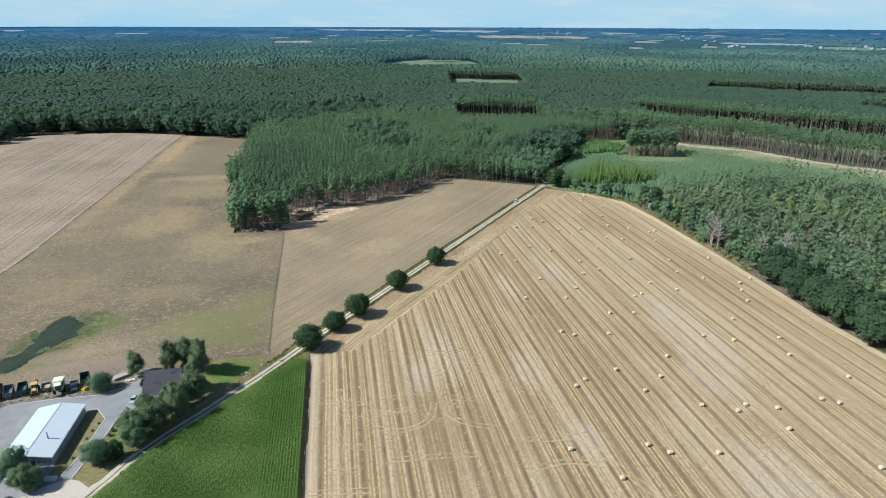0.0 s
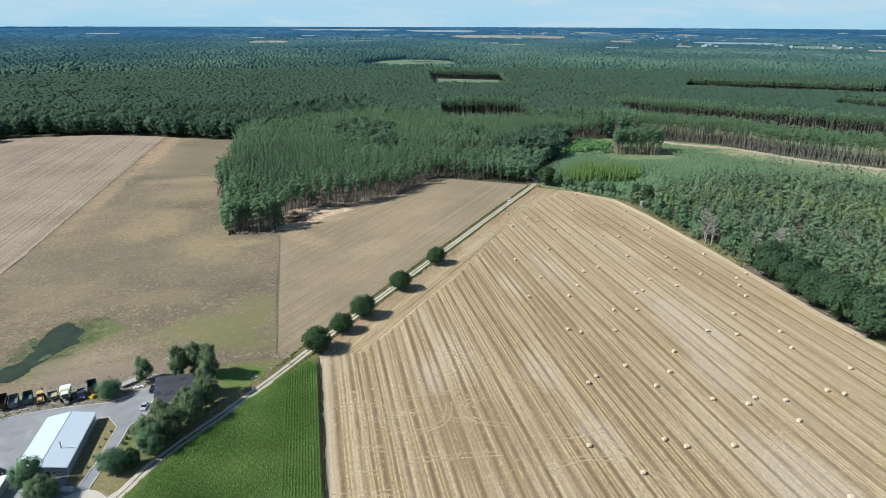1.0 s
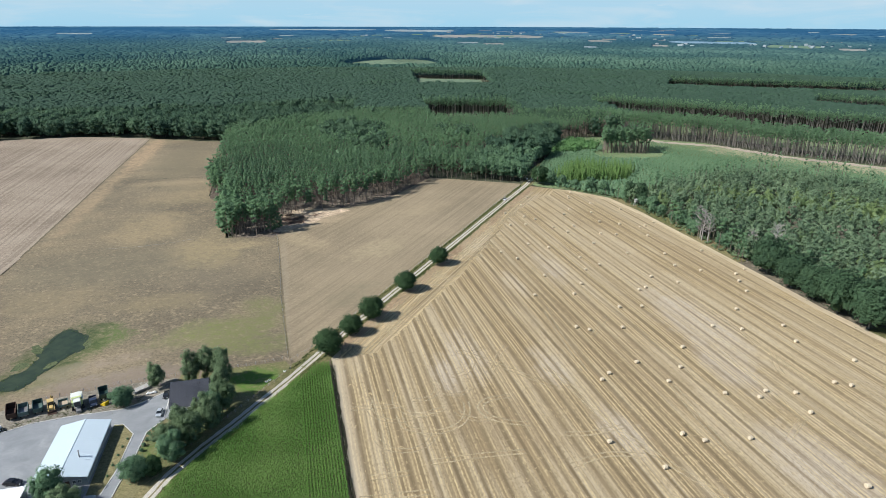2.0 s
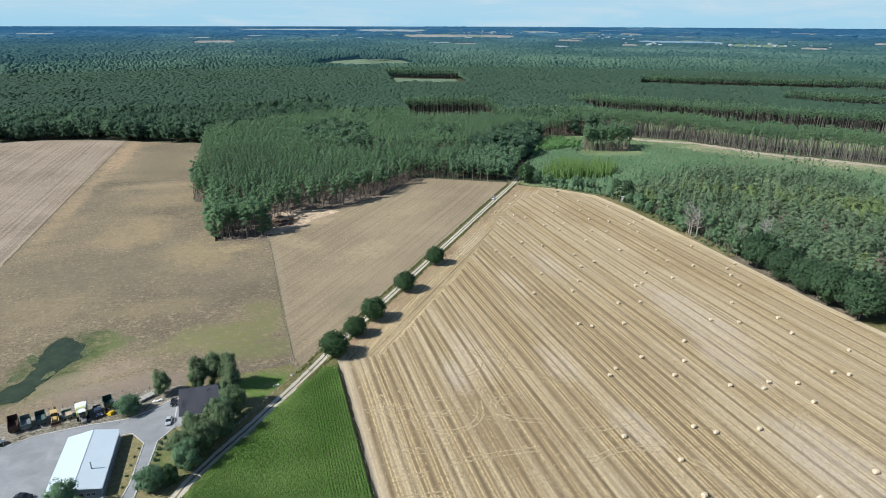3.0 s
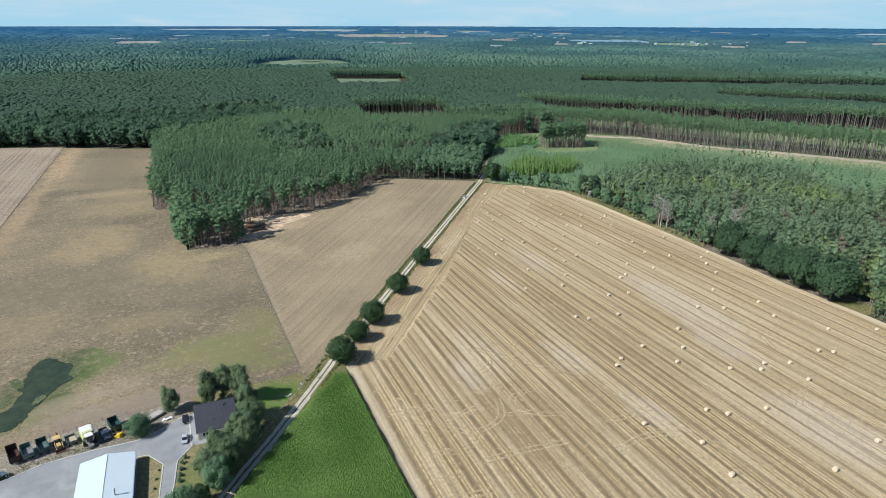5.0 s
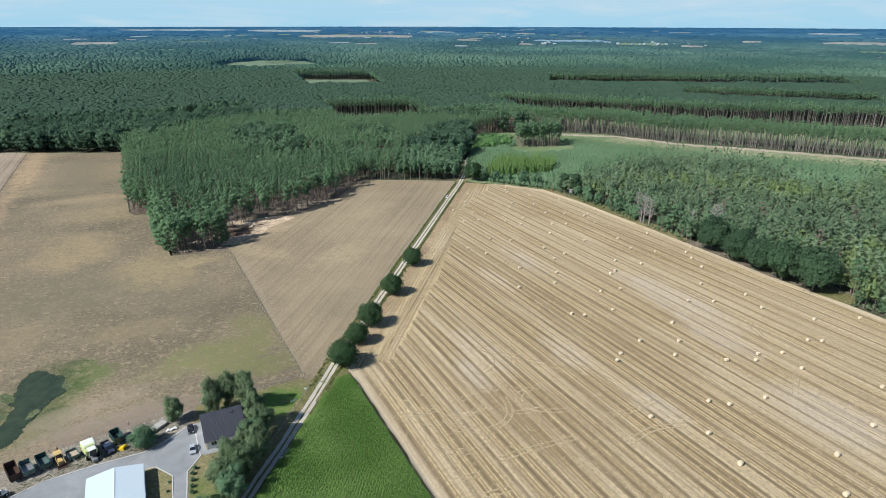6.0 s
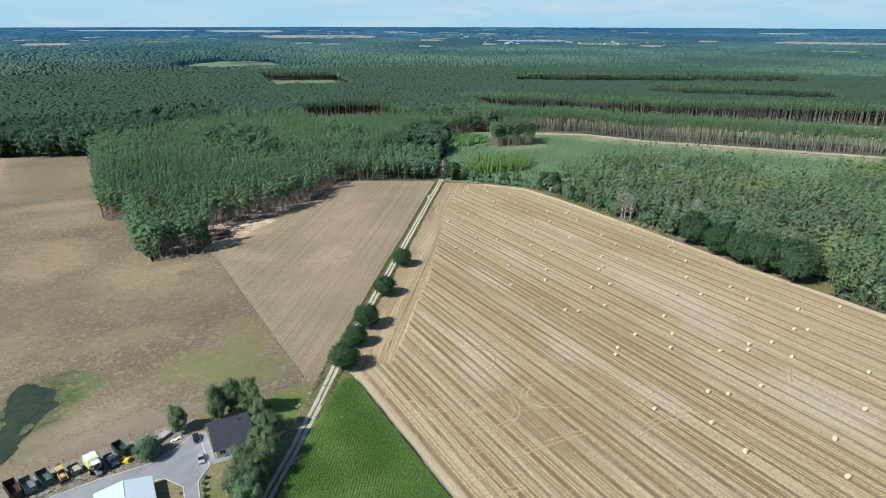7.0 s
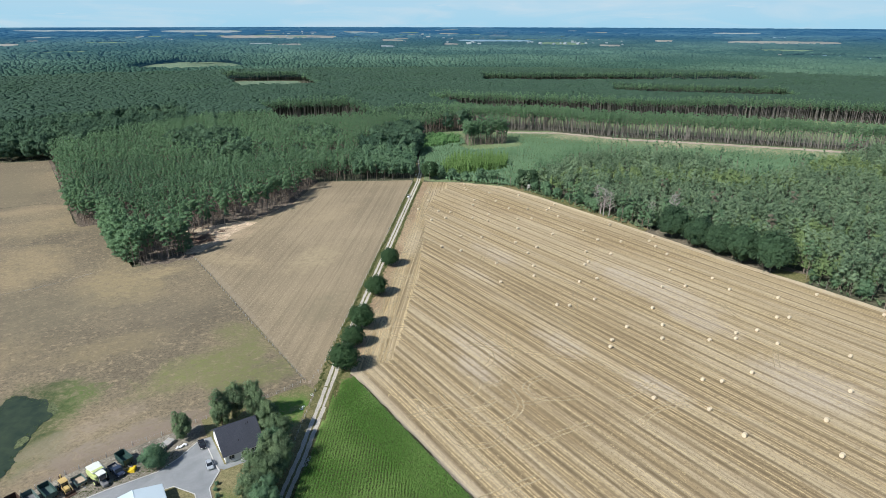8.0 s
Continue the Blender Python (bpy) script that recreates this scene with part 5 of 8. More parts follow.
# oaks and dead tree at the edge of the mixed wood
oaks = [make_tree("oak_tree", 17.5, 8.6, 0.06, 34, 3600, 0.85, 130 + i, M["oak"], M["grey_bark"], "large dark oak with a full crown at the wood's edge", "tree", loose=0.5) for i in range(2)]
for i, (x, y, s) in enumerate(OAKS[:5]):
    stand(oaks[i % 2], x, y, i * 77, s, i < 2, "oaks at the wood's edge")
for i, (x, y, h, r) in enumerate(((207.0, 380.5, 15.5, 4.4), (211.5, 373.5, 16.5, 4.6), (214.5, 383, 14, 4.2))):
    stand(make_tree("corner_tree", h, r, 0.04, 26, 1500, 0.8, 190 + i, M["oak"], M["grey_bark"], "tall dark broadleaf tree at the corner of the wood", "tree", loose=0.4), x, y, i * 65, 1.0, True, "dark trees at the wood's corner")
margin = [make_tree("margin_tree", 9.5, 3.9, 0.04, 16, 800, 0.8, 140 + i, M["leaf"], M["grey_bark"], "leafy broadleaf tree on the margin of the wood", "tree") for i in range(3)]
g2 = random.Random(17)
spots = [(209.5, 143), (212, 156), (211, 166)] + [(208.5 + g2.uniform(-0.5, 4), y + g2.uniform(-2, 2)) for y in range(262, 395, 9) if abs(y - 297) > 6] + [(200, 407), (194, 415), (186, 425), (179, 433), (172, 440)]
for i, (x, y) in enumerate(spots):
    stand(margin[i % 3], x, y, i * 61, g2.uniform(0.7, 1.25), i < 3, "trees on the wood's margin")

bm = bmesh.new()
rod(bm, (0, 0, -0.3), (0.3, 0.1, 9), 0.28, 0.12, 7)
rod(bm, (0.3, 0.1, 9), (0.5, -0.1, 13), 0.12, 0.03, 6)
for i in range(26):
    z, a = 3.5 + i * 0.34, i * 2.4
    l = 3.4 * (1 - (z - 3) / 14) + g2.uniform(-0.4, 0.6)
    tip = (math.cos(a) * l, math.sin(a) * l, z + l * 0.55)
    rod(bm, (0.03 * z, 0, z), tip, 0.10, 0.035, 5)
    for k in range(5):
        s = 0.35 + 0.15 * k
        q = (tip[0] * s, tip[1] * s, z + (tip[2] - z) * s)
        rod(bm, q, (q[0] + g2.uniform(-0.9, 0.9), q[1] + g2.uniform(-0.9, 0.9), q[2] + g2.uniform(0.3, 1.1)), 0.05, 0.02, 4)
M["dead_wood"] = plain("dead_wood", (0.36, 0.33, 0.30), 0.9, 0.1, 0, 0.3, 4.0)
tagged(part("dead_tree", bm, M["dead_wood"]), "bare grey dead tree standing at the edge of the wood", "tree").matrix_basis = at(206.5, 298.0, 0, 0, 1.4)
for x, y, t_, k in ((215.5, 252, 80, 1.35), (213, 266, 190, 0.9), (210.5, 308, 140, 1.0), (207.6, 294.2, 240, 0.95), (208.4, 302.0, 30, 1.0)):
    copy_thing(bpy.data.objects["dead_tree"], at(x, y, 0, t_, k))
M["brown_needles"] = leafy("dead_brown_needles", (0.17, 0.148, 0.108), (0.27, 0.230, 0.172), 0.3)
dying = make_tree("dying_pine", 18.5, 2.6, 0.5, 7, 160, 0.8, 158, M["brown_needles"], M["bark"], "dying pine with brown needles in the mixed wood", "tree", "pine")
for i, (x, y, k) in enumerate(((258, 254, 1.0), (240, 206.7, 1.05), (268, 300, 0.9), (247, 274, 0.95), (300, 226, 1.0))):
    stand(dying, x, y, i * 80, k, i == 0, "dying pines")

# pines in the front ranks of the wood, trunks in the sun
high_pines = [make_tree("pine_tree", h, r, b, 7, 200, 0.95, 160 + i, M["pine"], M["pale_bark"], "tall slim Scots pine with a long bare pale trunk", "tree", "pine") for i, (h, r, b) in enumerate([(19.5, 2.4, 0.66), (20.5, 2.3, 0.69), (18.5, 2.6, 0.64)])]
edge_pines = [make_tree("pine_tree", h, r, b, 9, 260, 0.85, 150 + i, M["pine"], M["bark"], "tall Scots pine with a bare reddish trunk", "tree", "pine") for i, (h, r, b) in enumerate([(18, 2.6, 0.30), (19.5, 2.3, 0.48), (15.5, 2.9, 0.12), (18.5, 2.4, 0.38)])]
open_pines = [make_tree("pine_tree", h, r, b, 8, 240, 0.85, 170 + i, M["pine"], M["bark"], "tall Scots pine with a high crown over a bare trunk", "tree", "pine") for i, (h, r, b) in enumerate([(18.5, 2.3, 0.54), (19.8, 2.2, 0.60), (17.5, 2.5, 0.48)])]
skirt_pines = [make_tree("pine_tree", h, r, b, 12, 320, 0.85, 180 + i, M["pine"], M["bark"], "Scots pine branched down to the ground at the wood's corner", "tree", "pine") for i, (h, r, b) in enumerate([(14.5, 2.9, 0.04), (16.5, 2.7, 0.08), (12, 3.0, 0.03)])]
made = {}


def rank(kinds, key, line, step, depth, seed, low=0.9, high=1.12):
    g3 = random.Random(seed)
    for (x0, y0), (x1, y1) in zip(line, line[1:]):
        d = math.hypot(x1 - x0, y1 - y0)
        n = max(1, int(d / step))
        for k in range(n):
            s, o = (k + g3.uniform(-0.2, 1.2)) / n, g3.uniform(-0.8, depth)
            x, y = x0 + (x1 - x0) * s - (y1 - y0) / d * o, y0 + (y1 - y0) * s + (x1 - x0) / d * o
            o = 4.5 * max(0.0, noise.noise((x * 0.09, y * 0.09, 2.0)) + 0.1)
            x, y = x - (y1 - y0) / d * o, y + (x1 - x0) / d * o
            i = made.get(key, 0)
            stand(kinds[i % len(kinds)], x, y, g3.uniform(0, 360), g3.uniform(low, high), i < len(kinds), "pines at the wood's front")
            made[key] = i + 1


rank(edge_pines, "edge", [(-85.5, 520), (-84, 468)], 2.8, 7, 40, 0.85, 1.1)
rank(open_pines, "open", BLOCK_EDGE[3:5], 2.4, 6, 48)
rank(edge_pines, "edge", BLOCK_EDGE[4:6], 3.2, 8, 49, 0.85, 1.1)
rank(skirt_pines, "skirt", [(-70, 452), (-69, 392), (-65.0, 370)], 2.6, 4, 46, 0.85, 1.08)
rank(skirt_pines, "skirt", [(-36, 372), (-33, 381)], 1.8, 3, 47, 0.7, 1.0)
rank(open_pines, "open", BLOCK_EDGE[5:12], 3.4, 13, 41)
rank(open_pines, "open", [(216, 168), (218, 182), (222, 205), (219, 262), (211, 268), (211, 330)], 7.0, 5, 45, 0.85, 1.0)
rank(open_pines, "open", CLUMP[:2], 2.2, 6, 42, 1.12, 1.3)
rank(open_pines, "open", [CLUMP[3], CLUMP[0]], 3.0, 5, 44, 1.12, 1.28)
rank(high_pines, "high", [(360, 628), (404, 618), (428, 600), (480, 500), (520, 452), (580, 360)], 3.8, 6, 43, 1.1, 1.25)

# heaps of cut brush on the sand at the wood's corner
M["brush"] = plain("cut_brush", (0.20, 0.135, 0.10), 0.9, 0.1, 0, 0.45, 3.0)
g2 = random.Random(77)
heaps = []
for k in range(2):
    bm = bmesh.new()
    for i in range(110):
        a, rr, z = g2.uniform(0, 6.28), 2.6 * g2.random() ** 0.6, 0.0
        cx, cy, z = rr * math.cos(a), rr * math.sin(a) * 0.6, 0.1 + 0.9 * g2.random() * (1 - rr / 2.8)
        b_, l = g2.gauss(0.3, 0.7), g2.uniform(0.7, 1.9)
        dx, dy, dz = math.cos(b_) * l, math.sin(b_) * l * 0.7, g2.uniform(-0.25, 0.35)
        rod(bm, (cx - dx, cy - dy, max(0.04, z - dz)), (cx + dx, cy + dy, max(0.04, z + dz)), g2.uniform(0.04, 0.10), 0.02, 4)
    heaps.append(tagged(part("brush_heap", bm, M["brush"]), "low heap of brown cut branches on the sand", "brush heap", "brush heaps on the sand"))
for i, (x, y, k) in enumerate(((-27, 405, 1.2), (-23, 395.5, 1.35), (-20.5, 388.5, 1.1), (-28.5, 394, 1.2), (-10.6, 401, 0.8), (-25.5, 388, 1.2), (-19, 399.5, 0.9))):
    stand(heaps[i % 2], x, y, 20 + i * 37, k, i < 2)

# small white board and marker post where the track enters the wood
bm = bmesh.new()
box(bm, -0.7, 0.7, -0.02, 0.02, 1.0, 2.0, 0.01)
for x in (-0.5, 0.5):
    rod(bm, (x, 0.06, -0.3), (x, 0.06, 2.0), 0.05, None, 6)
tagged(part("notice_board", bm, M["white_frame"]), "small white notice board beside the track", "board").matrix_basis = at(159.9, 457.5, 0, 20)
bm = bmesh.new()
rod(bm, (0, 0, -0.2), (0, 0, 1.3), 0.09, 0.08, 8)
rod(bm, (0, 0, 1.3), (0, 0, 1.36), 0.08, 0.03, 8)
tagged(part("marker_post", bm, M["white_frame"]), "white marker post beside the track", "post").matrix_basis = at(160.1, 445.5)

# ---- bales on the stubble ----
BALES_SOUTH = [(85.5, 93.3), (99.4, 104.6), (123.3, 108.3), (70.4, 114.4), (148.6, 120.1), (73.5, 128.5), (198.0, 129.3), (106.4, 133.9), (92.1, 136.3), (134.9, 140.6), (87.4, 140.8), (63.6, 142.7), (161.4, 150.5), (138.8, 151.3), (124.9, 152.0), (157.1, 153.5), (129.6, 154.8), (195.4, 156.2), (114.9, 156.9), (177.0, 164.2), (100.4, 168.2)]
BALES_LOWER = [(77.9, 174.8), (110.2, 175.7), (82.4, 178.1), (166.7, 181.8), (96.3, 182.7), (119.9, 188.7), (172.0, 194.6), (152.7, 195.9), (142.7, 201.4), (105.3, 209.1), (90.8, 210.5), (163.5, 212.9), (86.8, 214.1), (124.0, 225.5), (113.9, 227.2), (181.3, 228.5), (186.2, 239.9), (132.6, 242.1), (137.2, 244.0), (100.3, 244.9), (155.9, 245.5)]
BALES_MIDDLE = [(81.7, 248.0), (190.8, 248.0), (199.4, 252.4), (147.0, 255.2), (108.9, 255.2), (176.2, 256.2), (167.3, 265.8), (95.3, 268.7), (119.1, 271.4), (129.2, 275.9), (194.8, 281.7), (171.9, 282.0), (152.3, 287.7), (124.2, 288.1), (90.5, 294.4), (85.1, 305.6), (113.9, 306.4), (142.0, 307.4), (179.8, 311.9), (104.6, 314.4), (162.2, 317.8)]
BALES_UPPER = [(154.2, 322.1), (183.6, 326.9), (135.9, 329.3), (188.6, 329.4), (197.7, 334.6), (174.5, 336.1), (131.2, 339.7), (144.7, 339.8), (164.4, 343.4), (116.4, 348.8), (106.7, 350.4), (126.4, 357.8), (168.8, 363.3), (149.2, 363.9), (121.4, 364.6), (192.0, 366.0), (157.4, 372.9), (111.9, 375.0), (178.2, 383.1), (128.9, 389.6), (169.0, 399.0)]
BALES_TOP = [(171.2, 404.6), (140.9, 407.9), (176.8, 413.1)]


def bale_mesh(seed):
    """A round bale lying on its side: ribbed by the net, sagging a little, with coiled ends."""
    g3 = random.Random(seed)
    bm = bmesh.new()
    seg, R, half = 22, 0.80, 0.74
    prof = [(-half, 0.0), (-half + 0.03, R * 0.35), (-half, R * 0.6), (-half + 0.02, R * 0.86), (-half + 0.09, R * 0.98), (-half * 0.5, R), (0, R * 0.985), (half * 0.5, R), (half - 0.09, R * 0.98), (half - 0.02, R * 0.86), (half, R * 0.6), (half - 0.03, R * 0.35), (half, 0.0)]
    rows = []
    for x, r in prof:
        if r == 0:
            rows.append([bm.verts.new((x, 0, R * 0.97))])
            continue
        row = []
        for k in range(seg):
            a = 2 * math.pi * k / seg
            j = 1 + g3.uniform(-0.018, 0.018)
            z = R + r * j * math.sin(a)
            row.append(bm.verts.new((x + g3.uniform(-0.015, 0.015), r * j * math.cos(a) * 1.02, max(0.0, z - 0.05))))
        rows.append(row)
    for a, b in zip(rows, rows[1:]):
        for k in range(seg):
            if len(a) == 1:
                bm.faces.new((a[0], b[(k + 1) % seg], b[k]))
            elif len(b) == 1:
                bm.faces.new((a[k], a[(k + 1) % seg], b[0]))
            else:
                bm.faces.new((a[k], a[(k + 1) % seg], b[(k + 1) % seg], b[k]))
    bmesh.ops.recalc_face_normals(bm, faces=bm.faces[:])
    return bm


bales = [tagged(part("straw_bale", bale_mesh(s), M["straw"], smooth=True), "round pale straw bale lying on the stubble", "bale", "straw bales on the field") for s in range(4)]
g2 = random.Random(3)
for i, (x, y) in enumerate(BALES_SOUTH + BALES_LOWER + BALES_MIDDLE + BALES_UPPER + BALES_TOP):
    m = at(x, y, 0.0, g2.gauss(0, 10), 0.9)
    if i < 4:
        bales[i].matrix_basis = m
    else:
        copy_thing(bales[i % 4], m)

# ---- corn ----
def corn(name, x, y, seed, label):
    """Corn plants: stalk, arching leaves and a tassel each, in drilled rows."""
    g3 = np.random.default_rng(seed)
    N, K = len(x), 6
    base = np.stack([x, y, land(x, y)], 1)
    h = g3.uniform(1.9, 2.4, N)
    a = g3.uniform(0, 6.28, (N, 1)) + np.arange(K)[None] * 2.6 + g3.normal(0, 0.3, (N, K))
    z0 = h[:, None] * np.linspace(0.35, 0.92, K)[None]
    ln = g3.uniform(0.40, 0.68, (N, K))
    out = np.stack([np.cos(a), np.sin(a), np.zeros_like(a)], -1)
    side = np.stack([-np.sin(a), np.cos(a), np.zeros_like(a)], -1) * 0.068
    p0 = base[:, None] + np.stack([np.zeros_like(a), np.zeros_like(a), z0], -1)
    p1 = p0 + out * (ln * 0.5)[..., None] + np.array([0, 0, 0.28])
    p2 = p0 + out * ln[..., None] + np.array([0, 0, 1.0]) * g3.uniform(-0.2, 0.15, (N, K, 1))
    V = np.stack([p0 - side * 0.7, p0 + side * 0.7, p1 + side * 1.3, p1 - side * 1.3, p2 + side * 0.4, p2 - side * 0.4], 2).reshape(-1, 3)
    i = (np.arange(N * K) * 6)[:, None]
    F = np.concatenate([i + np.array([[0, 1, 2, 3]]), i + np.array([[3, 2, 4, 5]])])
    lump = np.array([noise.noise((p * 0.07, q * 0.07, 2.0)) for p, q in zip(x, y)])
    tone = np.clip(0.34 + 1.0 * np.clip(lump[:, None], -0.25, 1) + g3.normal(0, 0.26, (N, K)), 0, 1)
    return tagged(new(name, fast_mesh(name, V, [(F, 0)], [M["corn"]], np.repeat(tone.ravel(), 6))), label, "corn", kind="stuff")


g3 = np.random.default_rng(8)
rows_x, along = np.meshgrid(np.arange(-26.2, -15.2, 0.85), np.arange(96, 208, 0.30))
qx, qy = (rows_x + g3.normal(0, 0.05, rows_x.shape)).ravel(), (along + g3.uniform(-0.15, 0.15, rows_x.shape)).ravel()
ok = (qx - (-20.5)) * 0.83 - (qy - 207.5) * 0.56 > -0.2
corn("corn_rows", qx[ok], qy[ok], 51, "tall green corn in straight rows beside the stubble")
u, v = np.meshgrid(np.arange(-75, 75, 0.36), np.arange(0.0, 62, 0.85))
u, v = u + g3.uniform(-0.15, 0.15, u.shape), v + g3.normal(0, 0.05, u.shape)
qx, qy = (-42.5 + 3.2 + u * 0.545 + v * 0.84).ravel(), (186.5 - 2.2 + u * 0.84 - v * 0.545).ravel()
lane_x = np.interp(qy, [p[1] for p in ROAD[:10]], [p[0] for p in ROAD[:10]])
ok = (qx < -26.4) & (qx > lane_x + 3.6) & (qy > 100)
corn("corn_rows", qx[ok], qy[ok], 52, "tall green corn in rows along the farm track")
sheet("grass_corner", [(-16, 213), (-16, 203), (-23, 204), (-29, 197), (-31, 198.5), (-21, 212.5)], 0.1, M["verge"], "rank green grass at the head of the corn", 4)

# ---- hunters' high seat at the wood's edge ----
root = tagged(new("high_seat"), "grey wooden hunting high seat on four legs by the wood", "high seat")
M["grey_boards"] = plain("silvered_boards", (0.42, 0.41, 0.38), 0.9, 0.1, 0, 0.3, 3.0)
for sx in (-1, 1):
    for sy in (-1, 1):
        bm = bmesh.new()
        rod(bm, (sx * 1.05, sy * 1.05, -0.2), (sx * 0.75, sy * 0.75, 2.6), 0.09, 0.08, 7)
        part("leg", bm, M["grey_boards"], root)
    bm = bmesh.new()
    rod(bm, (sx * 0.98, -0.98, 0.5), (sx * 0.8, 0.8, 2.3), 0.05, None, 6)
    part("brace", bm, M["grey_boards"], root)
bm = bmesh.new()
box(bm, -0.9, 0.9, -0.9, 0.9, 2.55, 2.68, 0.01)
part("platform", bm, M["grey_boards"], root)
for k, (x0, x1, y0, y1) in enumerate(((-0.85, 0.85, -0.85, -0.79), (-0.85, 0.85, 0.79, 0.85), (-0.85, -0.79, -0.78, 0.78), (0.79, 0.85, -0.78, 0.78))):
    bm = bmesh.new()
    box(bm, x0, x1, y0, y1, 2.68, 3.55)
    box(bm, x0, x1, y0, y1, 4.05, 4.4)
    for q in ((x0, y0), (x1 - 0.06, y1 - 0.06)):
        box(bm, q[0], q[0] + 0.06, q[1], q[1] + 0.06, 3.55, 4.05)
    part("side_wall", bm, M["grey_boards"], root)
bm = bmesh.new()
prism(bm, [(-1.1, 4.32), (1.1, 4.62), (1.1, 4.72), (-1.1, 4.42)], "x", -1.1, 1.1)
part("roof", bm, M["grey_boards"], root)
bm = bmesh.new()
for sx in (-0.25, 0.25):
    rod(bm, (sx, -1.9, -0.1), (sx, -0.92, 2.65), 0.05, None, 6)
for k in range(8):
    z = 0.25 + k * 0.3
    y = -1.9 + 0.98 * (z + 0.1) / 2.75
    rod(bm, (-0.25, y, z), (0.25, y, z), 0.03, None, 5)
part("ladder", bm, M["grey_boards"], root)
root.matrix_basis = at(207.2, 372.5, 0.0, -70)

# ---- tyre tracks on the stubble: pale pressed straw ----
M["pressed_straw"] = dry_grass("pressed_straw", [(0.56, 0.45, 0.26), (0.66, 0.535, 0.32), (0.72, 0.60, 0.38)], fine_scale=1.3)

def worn(m, keep=0.5):
    """Lets the stubble show through a track where it is faint."""
    nt = m.node_tree
    out = nt.nodes["Material Output"]
    f = noise_fac(nt, place_vec(nt), 1.3, 5, 0.75)
    ms = nt.nodes.new("ShaderNodeMixShader")
    nt.links.new(ramp(nt, f, [(0.33, 0.2), (0.58, keep)]), ms.inputs[0])
    nt.links.new(nt.nodes.new("ShaderNodeBsdfTransparent").outputs[0], ms.inputs[1])
    nt.links.new(nt.nodes["Principled BSDF"].outputs[0], ms.inputs[2])
    nt.links.new(ms.outputs[0], out.inputs["Surface"])


worn(M["pressed_straw"], 0.55)


def bend(pts, n=6):
    """A smooth line through some points."""
    out = []
    for i in range(len(pts) - 1):
        p = [Vector((*pts[min(max(i + j - 1, 0), len(pts) - 1)], 0)) for j in range(4)]
        for s in range(n):
            t = s / n
            q = 0.5 * (2 * p[1] + (p[2] - p[0]) * t + (2 * p[0] - 5 * p[1] + 4 * p[2] - p[3]) * t * t + (3 * p[1] - p[0] - 3 * p[2] + p[3]) * t ** 3)
            out.append((q.x, q.y))
    return out + [pts[-1]]


TRACKS = [
    [(4.0, 172), (4.5, 165.8), (7.2, 163.3), (13.9, 160.4), (21.2, 162.1), (25.5, 167.1), (27.2, 174)],
    [(43, 173.6), (34.9, 173.3), (31.2, 170.0), (31.8, 164.8), (36.6, 160.4), (44, 157)],
    [(-10.9, 179), (5.1, 176.9)], [(8.4, 170), (19.6, 171.9)], [(-9.2, 144.8), (2, 144.3)], [(8.7, 147.1), (24, 146.5), (37.4, 145.1)], [(-13, 137.3), (5.9, 135.5)],
    [(33.6, 208.2), (46, 193), (60.2, 174.5)], [(62, 188), (65.7, 172), (68, 152), (76.1, 129.8), (84, 112)], [(52, 150), (60, 148.5), (72, 149)], [(48, 136), (60, 138), (71, 135)],
]
k_ = 0
for line in TRACKS:
    for off in (-0.95, 0.95):
        strip("tyre_track", bend(line), 0.30, 0.045 + 0.002 * k_, M["pressed_straw"], "pale tyre track pressed into the stubble", off, 0.1, 300 + k_, "track", 0.8)
        k_ += 1
# long passes at a slight angle to the swaths, short crossing ones between the bales, and loops by the corn
g2 = random.Random(31)
for i in range(34):
    x0, y0 = g2.uniform(-8, 150), g2.uniform(120, 300)
    if i < 18:
        n, dx, w = g2.randint(3, 6), g2.uniform(-2.6, 2.6), 0.2
        line = [(x0 + dx * k + g2.uniform(-0.7, 0.7), y0 + 18 * k) for k in range(n)]
    elif i < 27:
        a = radians(g2.uniform(20, 70))
        line = [(x0 + 7 * k * math.cos(a) + g2.uniform(-0.8, 0.8), y0 + 7 * k * math.sin(a)) for k in range(g2.randint(2, 4))]
    else:
        x0, y0, r, a = g2.uniform(-4, 34), g2.uniform(160, 214), g2.uniform(5, 10), g2.uniform(0, 6.3)
        line = [(x0 + r * math.cos(a + 0.5 * k), y0 + r * math.sin(a + 0.5 * k)) for k in range(g2.randint(4, 8))]
    if max(0.83 * (p[1] - 214) - 1.05 * (p[0] + 12.5) * 0.83 for p in line) > -4 or max(p[0] for p in line) > 196 or min(p[0] for p in line) < -12:
        continue
    for off in (-0.9, 0.9):
        strip("tyre_track", bend(line), 0.22, 0.03 + 0.0006 * i, M["pressed_straw"], "pale tyre track pressed into the stubble", off, 0.09, 400 + i, "track", 0.8)
# turns on the headland, where each swath meets the strip along the farm track
g2 = random.Random(77)
for i in range(84):
    s = (i + 0.4) / 84
    x, y = 6 + 128 * s, 215 + 178 * s
    x, y = x + g2.uniform(-5, 3), y + g2.uniform(-4, 3)
    r = g2.uniform(5, 16)
    a0 = radians(g2.uniform(140, 250))
    arc = [(x + r * math.cos(a0 - t * 0.42), y + r * math.sin(a0 - t * 0.42) * 0.9) for t in range(6)]
    for off in (-0.9, 0.9):
        strip("tyre_track", bend(arc, 4), 0.22, 0.05 + 0.0005 * i, M["pressed_straw"], "pale curved tyre track on the headland", off, 0.1, 340 + i, "track", 0.8)
